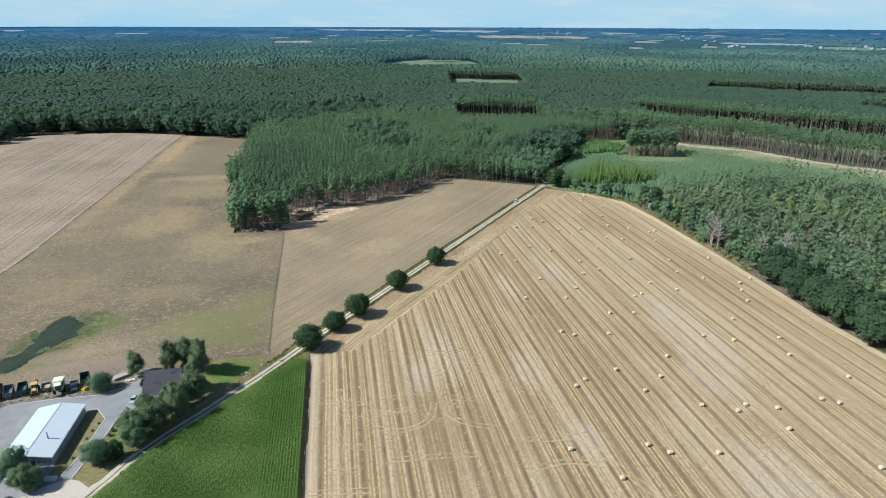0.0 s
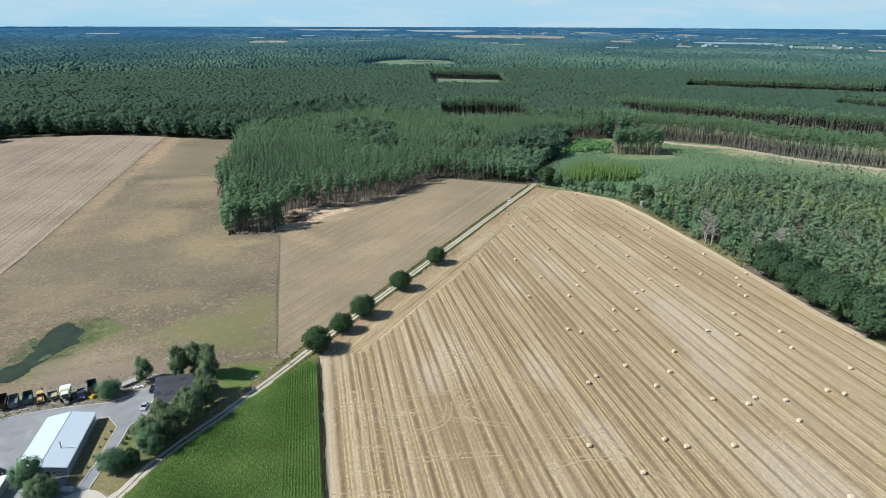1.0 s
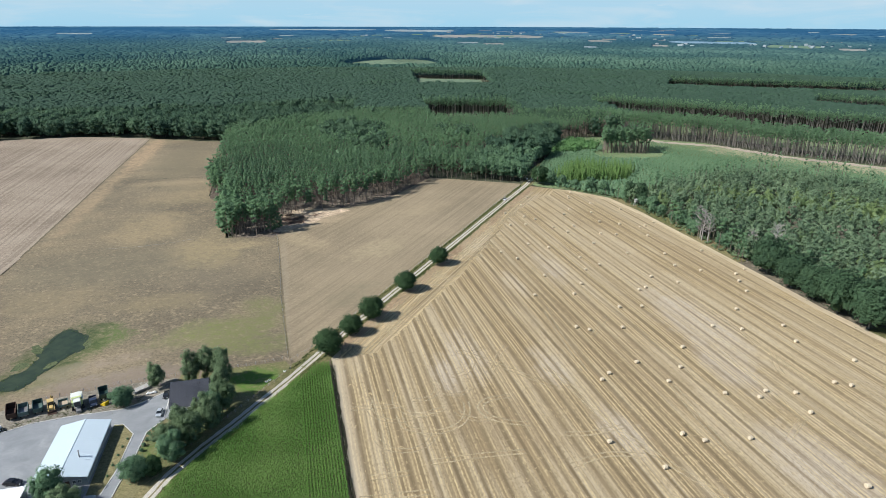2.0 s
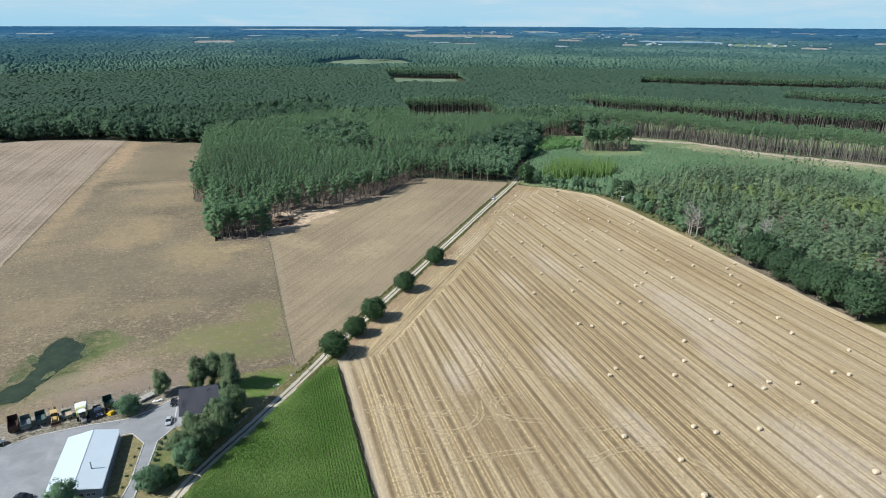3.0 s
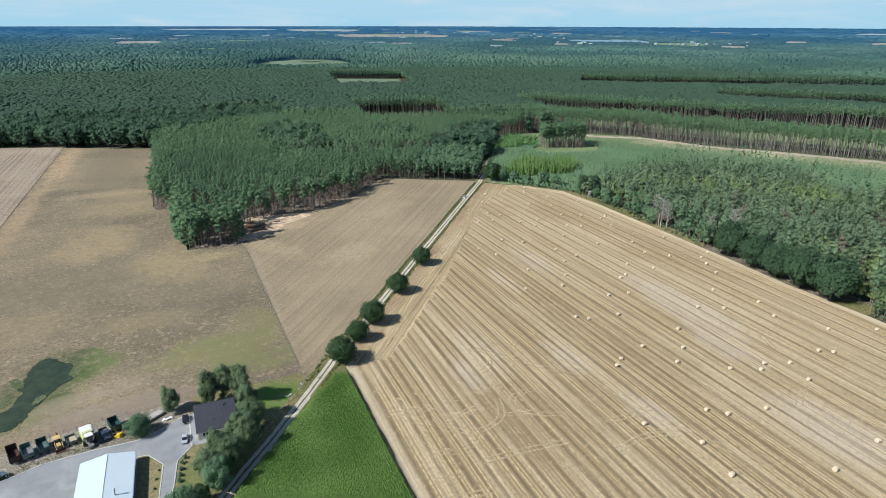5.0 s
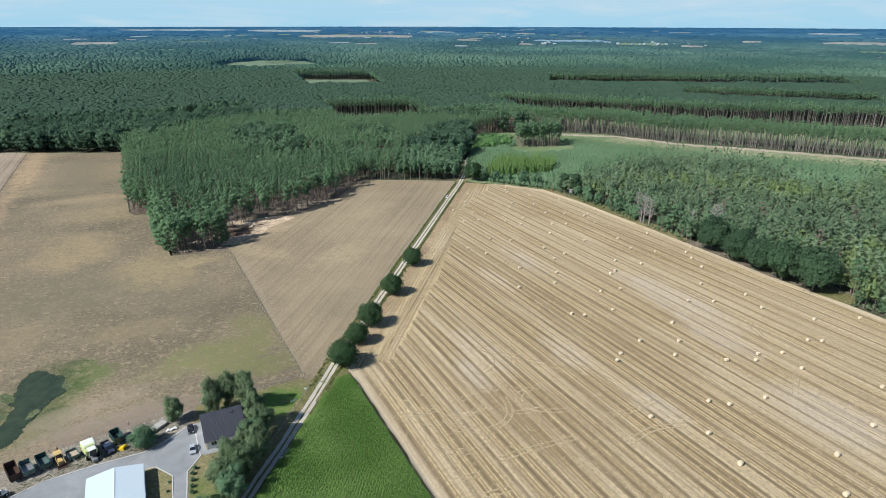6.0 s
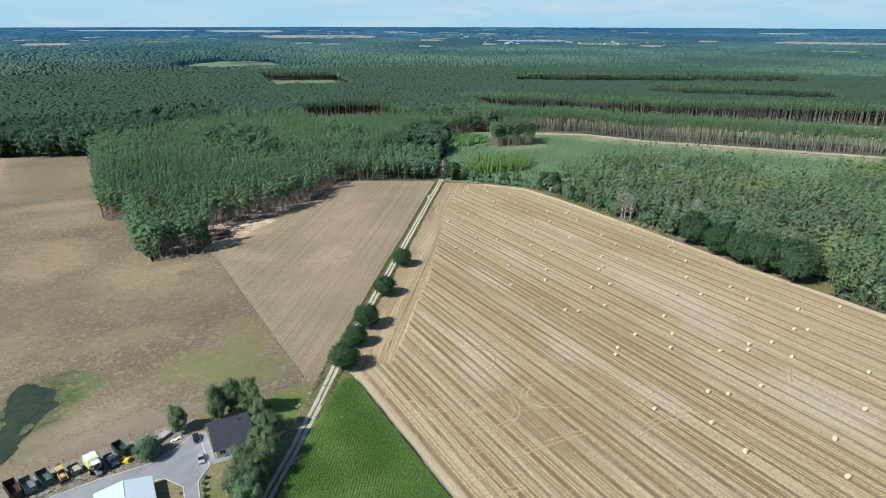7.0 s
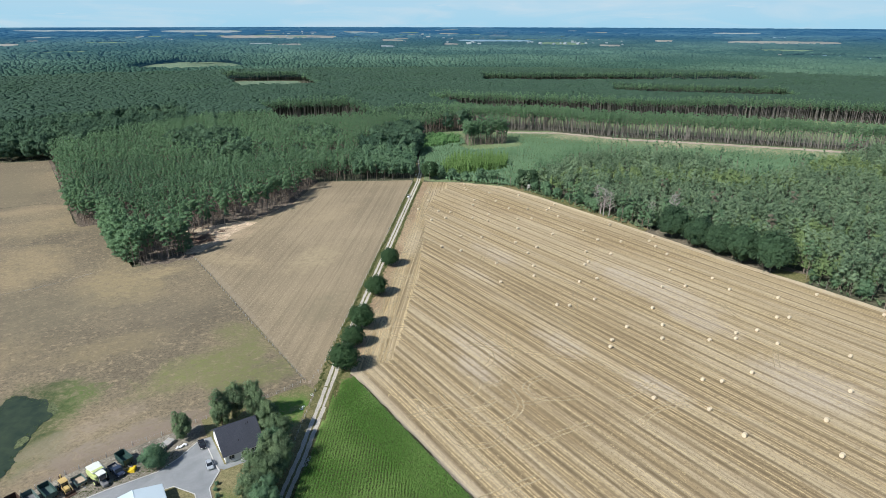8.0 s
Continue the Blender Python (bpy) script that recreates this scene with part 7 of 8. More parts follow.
# ---- hall ----
def hall():
    """A long low workshop hall: panel walls, a shallow gable roof of seamed pale sheet, a stove pipe."""
    root = tagged(new("hall"), "long low workshop hall with a pale seamed sheet-metal roof", "hall")
    root.matrix_basis = pose(-89.6, 169.0, 3.3)
    X, Y, H, R = 6.45, 12.5, 3.0, 1.15
    for s in (-1, 1):
        bm = bmesh.new()
        a, b = sorted((s * X, s * (X - 0.25)))
        box(bm, a, b, -Y, Y, -0.2, H - 0.03)
        side = part("side_wall", bm, M["grey_panel"], root, "grey panel wall")
        bm = bmesh.new()
        for k in range(-12, 13):
            a, b = sorted((s * (X - 0.01), s * (X + 0.035)))
            box(bm, a, b, k - 0.03, k + 0.03, 0.0, H - 0.1)
        part("panel_seam", bm, M["seam_metal"], side)
        bm = bmesh.new()
        a, b = sorted((s * (Y - 0.002), s * (Y - 0.25)))
        prism(bm, [(-X + 0.25, -0.2), (X - 0.25, -0.2), (X - 0.25, H), (0, H + R - 0.1), (-X + 0.25, H)], "y", a, b)
        part("gable_wall", bm, M["grey_panel"], root)
        # roof slope as broad sheets with standing seams
        bm = bmesh.new()
        ex, ey = 0.35, 0.45
        prism(bm, [(0, H + R), (s * (X + ex), H - 0.06), (s * (X + ex), H + 0.05), (0, H + R + 0.11)], "y", -Y - ey, Y + ey)
        slope = part("roof_slope", bm, M["sheet_metal"], root, "pale blue-white seamed roof sheet")
        ln, ang = math.hypot(X + ex, R + 0.06), math.atan2(R + 0.06, X + ex)
        bm = bmesh.new()
        box(bm, -ln / 2, ln / 2, -0.02, 0.02, 0.0, 0.014)
        seam = bpy.data.meshes.new("seam")
        bm.to_mesh(seam)
        bm.free()
        seam.materials.append(M["seam_metal"])
        for k in range(27):
            y = -Y - ey + 0.12 + k * (2 * (Y + ey) - 0.24) / 26
            shared("seam", seam, slope, Matrix.Translation((s * (X + ex) / 2, y, H + R / 2 + 0.08)) @ Matrix.Rotation(s * ang, 4, "Y"))
        bm = bmesh.new()
        rod(bm, (s * (X + ex + 0.07), -Y - ey, H - 0.08), (s * (X + ex + 0.07), Y + ey, H - 0.08), 0.08, None, 8)
        part("gutter", bm, M["seam_metal"], root)
    bm = bmesh.new()
    rod(bm, (0, -Y - 0.45, H + R + 0.08), (0, Y + 0.45, H + R + 0.08), 0.14, None, 6)
    part("ridge_cap", bm, M["sheet_metal"], root)
    bm = bmesh.new()
    rod(bm, (2.9, -4.8, H + 0.3), (2.9, -4.8, H + 2.7), 0.17, None, 12)
    pipe = part("stove_pipe", bm, M["steel"], root, "tall grey metal stove pipe", True)
    bm = bmesh.new()
    rod(bm, (2.9, -4.8, H + 2.8), (2.9, -4.8, H + 3.0), 0.3, 0.05, 12)
    rod(bm, (2.9, -4.8, H + 2.68), (2.9, -4.8, H + 2.82), 0.05, None, 6)
    part("cowl", bm, M["steel"], pipe)
    for x in (3.3, 4.6):
        win = part("window", _frame(x, -Y - 0.04, 1.1, 0.9, 1.0), M["white_frame"], root, "small white framed window")
        bm = bmesh.new()
        box(bm, x - 0.37, x + 0.37, -Y - 0.035, -Y - 0.02, 1.18, 2.02)
        part("pane", bm, M["dark_glass"], win)
    bm = bmesh.new()
    box(bm, 1.2, 2.2, -Y - 0.06, -Y - 0.01, 0.0, 2.1, 0.01)
    part("door", bm, M["brown_door"], root, "dark side door")
    for y in (-8, 0, 7):
        bm = bmesh.new()
        box(bm, -X - 0.09, -X - 0.04, y - 1.8, y + 1.8, 0.0, 2.7, 0.02)
        for z in (0.6, 1.2, 1.8, 2.4):
            box(bm, -X - 0.11, -X - 0.09, y - 1.75, y + 1.75, z - 0.02, z + 0.02)
        part("roller_door", bm, M["white_frame"], root, "white sectional workshop door")


hall()


def annex():
    """A low flat-roofed annex beside the hall, its white roof sheet edged by a parapet."""
    root = tagged(new("annex"), "low annex with a flat white roof beside the hall", "building")
    root.matrix_basis = pose(-103.4, 149.4, 3.3)
    X, Y, H = 6.0, 6.6, 2.85
    for s in (-1, 1):
        bm = bmesh.new()
        a, b = sorted((s * X, s * (X - 0.25)))
        box(bm, a, b, -Y, Y, -0.2, H - 0.12)
        part("side_wall", bm, M["grey_panel"], root)
        bm = bmesh.new()
        a, b = sorted((s * Y, s * (Y - 0.25)))
        box(bm, -X + 0.25, X - 0.25, a, b, -0.2, H - 0.12)
        part("end_wall", bm, M["grey_panel"], root)
    bm = bmesh.new()
    box(bm, -X - 0.2, X + 0.2, -Y - 0.2, Y + 0.2, H - 0.12, H, 0.02)
    roof = part("roof", bm, M["white_frame"], root, "flat white roof sheet")
    for x0, x1, y0, y1 in ((-X - 0.2, X + 0.2, Y + 0.05, Y + 0.2), (-X - 0.2, X + 0.2, -Y - 0.2, -Y - 0.05), (-X - 0.2, -X - 0.05, -Y - 0.05, Y + 0.05), (X + 0.05, X + 0.2, -Y - 0.05, Y + 0.05)):
        bm = bmesh.new()
        box(bm, x0, x1, y0, y1, H + 0.002, H + 0.16, 0.01)
        part("parapet", bm, M["white_frame"], roof)
    bm = bmesh.new()
    box(bm, X + 0.004, X + 0.05, -1.0, 0.0, 0.0, 2.1, 0.01)
    part("door", bm, M["brown_door"], root, "dark side door")


annex()

# ---- vehicles and machines: front towards -y, wheels on z = 0 ----
def wheel(parent, x, y, r, w, rim):
    bm = bmesh.new()
    for a, b, ra, rb in ((-w / 2, -w / 2 + 0.05, r * 0.88, r), (-w / 2 + 0.05, w / 2 - 0.05, r, r), (w / 2 - 0.05, w / 2, r, r * 0.88)):
        rod(bm, (x + a, y, r), (x + b, y, r), ra, rb, 18)
    ob = part("wheel", bm, M["rubber"], parent, "black tyre")
    bm = bmesh.new()
    rod(bm, (x - w / 2 - 0.015, y, r), (x + w / 2 + 0.015, y, r), r * 0.52, None, 14)
    part("rim", bm, rim, ob)
    return ob


def slab(bm, x0, x1, y0, y1, z0, z1, bev=0.03):
    return box(bm, x0, x1, y0, y1, z0, z1, bev)


def car(name, paint, label):
    root = tagged(new(name), label, "car")
    bm = bmesh.new()
    side = [(-2.1, 0.32), (-2.12, 0.62), (-1.95, 0.78), (-1.15, 0.92), (1.55, 0.98), (2.05, 0.9), (2.12, 0.6), (2.1, 0.32)]
    prism(bm, side, "x", -0.86, 0.86)
    bmesh.ops.bevel(bm, geom=bm.edges[:], offset=0.07, segments=2, affect="EDGES")
    part("body", bm, paint, root)
    bm = bmesh.new()
    vs = prism(bm, [(-1.15, 0.88), (-0.45, 1.42), (1.05, 1.46), (1.8, 0.92)], "x", -0.78, 0.78)
    for v in vs:
        if v.co.z > 1.2:
            v.co.x *= 0.82
    bmesh.ops.bevel(bm, geom=bm.edges[:], offset=0.04, segments=2, affect="EDGES")
    cab = part("cabin", bm, M["dark_glass"], root, "tinted glass house")
    bm = bmesh.new()
    vs = box(bm, -0.62, 0.62, -0.42, 1.02, 1.435, 1.475, 0.015)
    part("roof", bm, paint, cab)
    for y in (-0.48, 0.25, 1.2):
        for s in (-1, 1):
            bm = bmesh.new()
            rod(bm, (s * 0.79, y - 0.05, 0.93), (s * 0.645, y, 1.44), 0.035, None, 5)
            part("pillar", bm, paint, cab)
    for s in (-1, 1):
        bm = bmesh.new()
        box(bm, s * 0.6 - 0.18, s * 0.6 + 0.18, -2.14, -2.02, 0.58, 0.72, 0.02)
        part("headlight", bm, M["lamp_glass"], root)
        bm = bmesh.new()
        box(bm, s * 0.65 - 0.15, s * 0.65 + 0.15, 2.05, 2.13, 0.66, 0.82, 0.02)
        part("tail_light", bm, M["red_lens"], root)
        bm = bmesh.new()
        box(bm, s * 0.95 - 0.09, s * 0.95 + 0.09, -0.85, -0.7, 0.92, 1.05, 0.02)
        part("mirror", bm, paint, root)
        for y in (-1.32, 1.32):
            wheel(root, s * 0.77, y, 0.32, 0.2, M["steel"])
    return root


def trailer(paint, label, load=None, length=5.2, deep=1.15, rust=False):
    root = tagged(new("dump_trailer"), label, "trailer", "machines parked by the fence")
    L = length / 2
    bm = bmesh.new()
    for s in (-1, 1):
        box(bm, s * 0.45 - 0.06, s * 0.45 + 0.06, -L, L, 0.75, 0.95, 0.01)
    for y in (-L * 0.7, 0, L * 0.7):
        box(bm, -0.9, 0.9, y - 0.06, y + 0.06, 0.72, 0.88)
    part("chassis", bm, M["rust"] if rust else M["steel"], root)
    bm = bmesh.new()
    box(bm, -1.15, 1.15, -L, L, 0.96, 1.06, 0.01)
    part("bed", bm, load or M["rust"], root, "worn load bed")
    for s in (-1, 1):
        bm = bmesh.new()
        box(bm, s * 1.17 - 0.04, s * 1.17 + 0.04, -L, L, 0.98, 1.06 + deep, 0.015)
        for k in range(6):
            y = -L + 0.2 + k * (2 * L - 0.4) / 5
            box(bm, s * 1.23 - 0.04, s * 1.23 + 0.04, y - 0.05, y + 0.05, 0.9, 1.08 + deep)
        box(bm, s * 1.2 - 0.07, s * 1.2 + 0.07, -L, L, 1.06 + deep, 1.13 + deep, 0.02)
        part("side_board", bm, paint, root)
        bm = bmesh.new()
        box(bm, -1.13, 1.13, s * (L - 0.05) - 0.04, s * (L - 0.05) + 0.04, 1.06, 1.06 + deep * (1.15 if s > 0 else 0.95), 0.015)
        part("end_board", bm, paint, root)
        for y in (-L * 0.62, L * 0.62):
            wheel(root, s * 0.86, y, 0.46, 0.28, paint)
    bm = bmesh.new()
    for s in (-1, 1):
        rod(bm, (s * 0.4, -L, 0.7), (0, -L - 1.5, 0.6), 0.05, None, 6)
    part("drawbar", bm, M["steel"], root)
    return root


def combine():
    root = tagged(new("combine_harvester"), "cream and lime green combine harvester parked without its header", "harvester", "machines parked by the fence")
    bm = bmesh.new()
    prism(bm, [(-1.9, 1.0), (-1.9, 2.7), (2.6, 2.9), (3.4, 2.2), (3.4, 1.2), (2.2, 0.9)], "x", -1.35, 1.35)
    bmesh.ops.bevel(bm, geom=bm.edges[:], offset=0.1, segments=2, affect="EDGES")
    part("body", bm, M["lime_paint"], root)
    bm = bmesh.new()
    vs = box(bm, -1.4, 1.4, -1.0, 1.6, 2.75, 3.45, 0.08)
    for v in vs:
        if v.co.z < 3.0:
            v.co.x *= 0.8
            v.co.y = 0.3 + (v.co.y - 0.3) * 0.75
    part("grain_tank", bm, M["cream_paint"], root, "cream grain tank")
    bm = bmesh.new()
    box(bm, -1.3, 1.3, 1.65, 3.3, 2.82, 3.1, 0.1)
    part("engine_cover", bm, M["cream_paint"], root)
    bm = bmesh.new()
    box(bm, -0.85, 0.85, -2.9, -1.25, 1.7, 3.25, 0.1)
    cab = part("cab", bm, M["dark_glass"], root, "glazed driver's cab")
    bm = bmesh.new()
    box(bm, -0.95, 0.95, -3.05, -1.15, 3.25, 3.42, 0.06)
    part("roof", bm, M["cream_paint"], cab)
    for sx in (-0.82, 0.82):
        for y in (-2.86, -1.3):
            bm = bmesh.new()
            rod(bm, (sx, y, 1.7), (sx, y, 3.3), 0.05, None, 6)
            part("pillar", bm, M["cream_paint"], cab)
    bm = bmesh.new()
    rod(bm, (1.5, -0.9, 2.9), (1.55, 2.9, 3.0), 0.2, None, 12)
    rod(bm, (1.55, 2.9, 3.0), (1.55, 3.3, 2.7), 0.2, 0.22, 12)
    part("unloading_auger", bm, M["cream_paint"], root, "cream unloading auger", True)
    bm = bmesh.new()
    vs = box(bm, -0.65, 0.65, -4.0, -1.9, 0.5, 1.25, 0.04)
    for v in vs:
        if v.co.y < -3:
            v.co.z -= 0.35
    part("feeder_house", bm, M["steel"], root)
    bm = bmesh.new()
    box(bm, -1.25, 1.25, -0.9, -0.1, 3.453, 3.52, 0.02)
    part("tank_cover", bm, M["lime_paint"], root, "lime tank cover")
    bm = bmesh.new()
    for k in range(6):
        box(bm, -1.35, -0.95, -2.2 + k * 0.1, -2.1 + k * 0.1, 0.4 + k * 0.25, 0.45 + k * 0.25)
    rod(bm, (-1.38, -2.25, 0.4), (-1.38, -1.6, 2.6), 0.03, None, 5)
    part("ladder", bm, M["steel"], root)
    for s in (-1, 1):
        wheel(root, s * 1.3, -1.4, 0.85, 0.6, M["lime_paint"])
        wheel(root, s * 1.1, 2.4, 0.55, 0.4, M["lime_paint"])
        bm = bmesh.new()
        box(bm, s * 0.6 - 0.14, s * 0.6 + 0.14, -3.09, -3.04, 3.27, 3.38)
        part("headlight", bm, M["lamp_glass"], cab)
    return root


def backhoe():
    root = tagged(new("backhoe_loader"), "faded yellow backhoe loader with its arm folded up", "digger", "machines parked by the fence")
    bm = bmesh.new()
    prism(bm, [(-2.3, 0.8), (-2.3, 1.5), (-0.8, 1.65), (-0.8, 1.1), (1.4, 1.1), (1.4, 0.7)], "x", -0.5, 0.5)
    bmesh.ops.bevel(bm, geom=bm.edges[:], offset=0.06, segments=2, affect="EDGES")
    part("hood", bm, M["yellow_paint"], root)
    bm = bmesh.new()
    box(bm, -0.75, 0.75, -0.75, 0.95, 1.15, 2.6, 0.06)
    cab = part("cab", bm, M["dark_glass"], root)
    bm = bmesh.new()
    box(bm, -0.85, 0.85, -0.9, 1.1, 2.6, 2.78, 0.05)
    part("roof", bm, M["yellow_paint"], cab)
    for sx in (-0.74, 0.74):
        for y in (-0.72, 0.92):
            bm = bmesh.new()
            rod(bm, (sx, y, 1.1), (sx, y, 2.65), 0.05, None, 6)
            part("pillar", bm, M["yellow_paint"], cab)
    for s in (-1, 1):
        bm = bmesh.new()
        rod(bm, (s * 0.8, -0.6, 1.5), (s * 0.8, -2.5, 1.25), 0.1, None, 6)
        rod(bm, (s * 0.8, -2.5, 1.25), (s * 0.8, -3.1, 0.5), 0.1, None, 6)
        part("loader_arm", bm, M["yellow_paint"], root)
        wheel(root, s * 0.85, 0.75, 0.68, 0.45, M["yellow_paint"])
        wheel(root, s * 0.8, -1.7, 0.45, 0.32, M["yellow_paint"])
        bm = bmesh.new()
        rod(bm, (s * 0.7, 1.5, 1.0), (s * 1.0, 1.7, 0.05), 0.09, None, 6)
        box(bm, s * 1.0 - 0.2, s * 1.0 + 0.2, 1.5, 1.9, 0.0, 0.07)
        part("stabiliser", bm, M["yellow_paint"], root)
    bm = bmesh.new()
    prism(bm, [(-3.0, 0.15), (-3.75, 0.12), (-3.6, 0.2), (-3.2, 0.3), (-3.1, 0.9), (-2.98, 0.95)], "x", -1.15, 1.15)
    part("bucket", bm, M["rust"], root, "worn steel front bucket")
    bm = bmesh.new()
    rod(bm, (0.1, 1.5, 1.0), (0.25, 1.9, 3.3), 0.17, 0.14, 8)
    rod(bm, (0.25, 1.9, 3.3), (0.4, 2.6, 2.2), 0.13, 0.1, 8)
    part("digging_arm", bm, M["yellow_paint"], root)
    bm = bmesh.new()
    prism(bm, [(2.4, 2.2), (3.0, 2.3), (3.1, 1.8), (2.7, 1.6), (2.4, 1.8)], "x", 0.1, 0.7)
    part("rear_bucket", bm, M["rust"], root)
    return root


def lorry():
    root = tagged(new("pickup_truck"), "dark blue flatbed pickup truck beside the harvester", "truck", "machines parked by the fence")
    bm = bmesh.new()
    prism(bm, [(-2.6, 0.5), (-2.62, 1.0), (-1.7, 1.15), (-1.1, 1.95), (0.2, 2.0), (0.3, 0.5)], "x", -0.95, 0.95)
    bmesh.ops.bevel(bm, geom=bm.edges[:], offset=0.07, segments=2, affect="EDGES")
    cab = part("cab", bm, M["blue_paint"], root)
    bm = bmesh.new()
    vs = box(bm, -0.8, 0.8, -0.02, 0.02, -0.42, 0.42)
    bmesh.ops.transform(bm, matrix=Matrix.Translation((0, -1.44, 1.56)) @ Matrix.Rotation(radians(-36), 4, "X"), verts=vs)
    part("windscreen", bm, M["dark_glass"], cab)
    for s in (-1, 1):
        bm = bmesh.new()
        box(bm, s * 0.95 - 0.012, s * 0.95 + 0.012, -0.95, 0.1, 1.25, 1.8)
        part("side_window", bm, M["dark_glass"], cab)
        bm = bmesh.new()
        box(bm, s * 0.98 - 0.04, s * 0.98 + 0.04, 0.45, 2.6, 0.9, 1.4, 0.015)
        part("side_board", bm, M["blue_paint"], root)
        bm = bmesh.new()
        box(bm, s * 0.7 - 0.15, s * 0.7 + 0.15, -2.66, -2.58, 0.78, 0.95, 0.02)
        part("headlight", bm, M["lamp_glass"], root)
        for y in (-1.75, 1.6):
            wheel(root, s * 0.85, y, 0.4, 0.26, M["steel"])
    bm = bmesh.new()
    box(bm, -0.94, 0.94, 0.4, 2.6, 0.82, 0.92, 0.01)
    box(bm, -0.4, 0.4, -2.3, 2.5, 0.5, 0.8)
    part("load_bed", bm, M["steel"], root)
    bm = bmesh.new()
    box(bm, -0.94, 0.94, 2.56, 2.63, 0.9, 1.4, 0.015)
    part("tailgate", bm, M["blue_paint"], root)
    return root


def tractor():
    root = tagged(new("small_tractor"), "small old tractor with a white bonnet and cab roof", "tractor", "machines parked by the fence")
    bm = bmesh.new()
    prism(bm, [(-1.7, 0.6), (-1.7, 1.25), (-0.3, 1.4), (-0.3, 0.6)], "x", -0.36, 0.36)
    bmesh.ops.bevel(bm, geom=bm.edges[:], offset=0.05, segments=2, affect="EDGES")
    part("bonnet", bm, M["white_paint"], root)
    bm = bmesh.new()
    box(bm, -0.62, 0.62, -0.3, 1.0, 1.0, 2.15, 0.05)
    cab = part("cab", bm, M["dark_glass"], root)
    bm = bmesh.new()
    box(bm, -0.75, 0.75, -0.45, 1.15, 2.15, 2.32, 0.05)
    part("roof", bm, M["white_paint"], cab)
    bm = bmesh.new()
    box(bm, -0.45, 0.45, -0.3, 1.1, 0.5, 1.0, 0.03)
    part("chassis", bm, M["steel"], root)
    for s in (-1, 1):
        wheel(root, s * 0.72, 0.6, 0.62, 0.36, M["white_paint"])
        wheel(root, s * 0.6, -1.25, 0.38, 0.24, M["white_paint"])
        bm = bmesh.new()
        box(bm, s * 0.72 - 0.2, s * 0.72 + 0.2, 0.0, 1.2, 1.24, 1.32, 0.03)
        part("mudguard", bm, M["white_paint"], root)
    return root


TURN = 18.6


def park(ob, x, y, back, turn=TURN, up=0.05, size=1.1):
    """Sets a machine down with its front end at (x, y)."""
    f = Vector((math.sin(radians(turn)), -math.cos(radians(turn)), 0))
    ob.matrix_basis = at(x - f.x * back * size, y - f.y * back * size, up, turn, size)


park(trailer(M["rust"], "rusty brown dump trailer with high sides", rust=True, deep=1.5, length=6.0), -113.7, 192.6, 3.0)
park(trailer(M["grey_green_paint"], "grey-green dump trailer with an empty bed", M["steel"]), -110.6, 193.2, 2.6)
park(trailer(M["green_paint"], "dark green dump trailer with an empty bed", M["grey_green_paint"]), -106.9, 194.4, 2.6)
park(backhoe(), -102.9, 193.6, 3.6)
park(trailer(M["grey_green_paint"], "short low green trailer loaded with pale boards", M["pale_wood"], 3.4, 0.55), -100.1, 195.7, 1.7)
park(combine(), -95.1, 192.9, 3.4)
park(lorry(), -91.0, 194.2, 2.6)
park(trailer(M["green_paint"], "dark green trailer with tall boards behind the pickup", M["green_paint"], 4.6, 1.4), -88.7, 197.8, 2.3)
park(tractor(), -115.4, 188.7, 1.5, 120)
park(car("parked_car", M["silver_paint"], "silver hatchback parked on the paved yard"), -70.1, 185.9, 0.0, -4, Z_YARD, 1.0)
park(car("parked_car", M["black_paint"], "black hatchback parked beside the house"), -69.7, 196.0, 0.0, 0, Z_YARD, 1.0)
park(car("parked_car", M["black_paint"], "black car parked in the yard before the annex"), -102.6, 161.4, 0.0, 75, Z_YARD, 1.1)
park(car("white_car", M["white_paint"], "white car standing on the farm track near the wood"), 121.8, 405.2, 2.0, -37.5, 0.09, 1.0)

# bucket, boards, scrap
bm = bmesh.new()
prism(bm, [(-0.9, 0.0), (-0.95, 0.9), (-0.75, 1.05), (0.2, 0.5), (0.9, 0.25), (0.95, 0.0)], "x", -0.8, 0.8)
for s in (-0.5, 0.5):
    rod(bm, (s, 0.7, 0.25), (s, 1.5, 0.5), 0.07, None, 6)
park(tagged(part("loader_bucket", bm, M["bright_yellow"]), "bright yellow loader bucket lying on the ground", "bucket"), -87.6, 195.3, 0.8, 60)

plank_bm = bmesh.new()
box(plank_bm, -0.14, 0.14, -2.6, 2.6, -0.025, 0.025, 0.006)
plank = bpy.data.meshes.new("plank")
plank_bm.to_mesh(plank)
plank_bm.free()
plank.materials.append(M["grey_boards"])
stack = tagged(new("timber_stack"), "stack of weathered grey boards by the fence", "timber")
g2 = random.Random(5)
for lay in range(8):
    for k in range(8):
        shared("plank", plank, stack, pose(-1.05 + k * 0.30 + g2.uniform(-0.02, 0.02), g2.uniform(-0.25, 0.25), 0.16 + lay * 0.11 + (0.02 if lay % 2 else 0), 0, 0, g2.uniform(-1, 1)))
for y in (-1.6, 1.6):
    bm = bmesh.new()
    for lay in range(9):
        box(bm, -1.2, 1.2, y - 0.05, y + 0.05, 0.08 + lay * 0.11 - 0.02, 0.08 + lay * 0.11 + 0.02)
    part("bearer", bm, M["pale_wood"], stack)
stack.matrix_basis = at(-78.6, 201.6, 0.03, -52)
bm = bmesh.new()
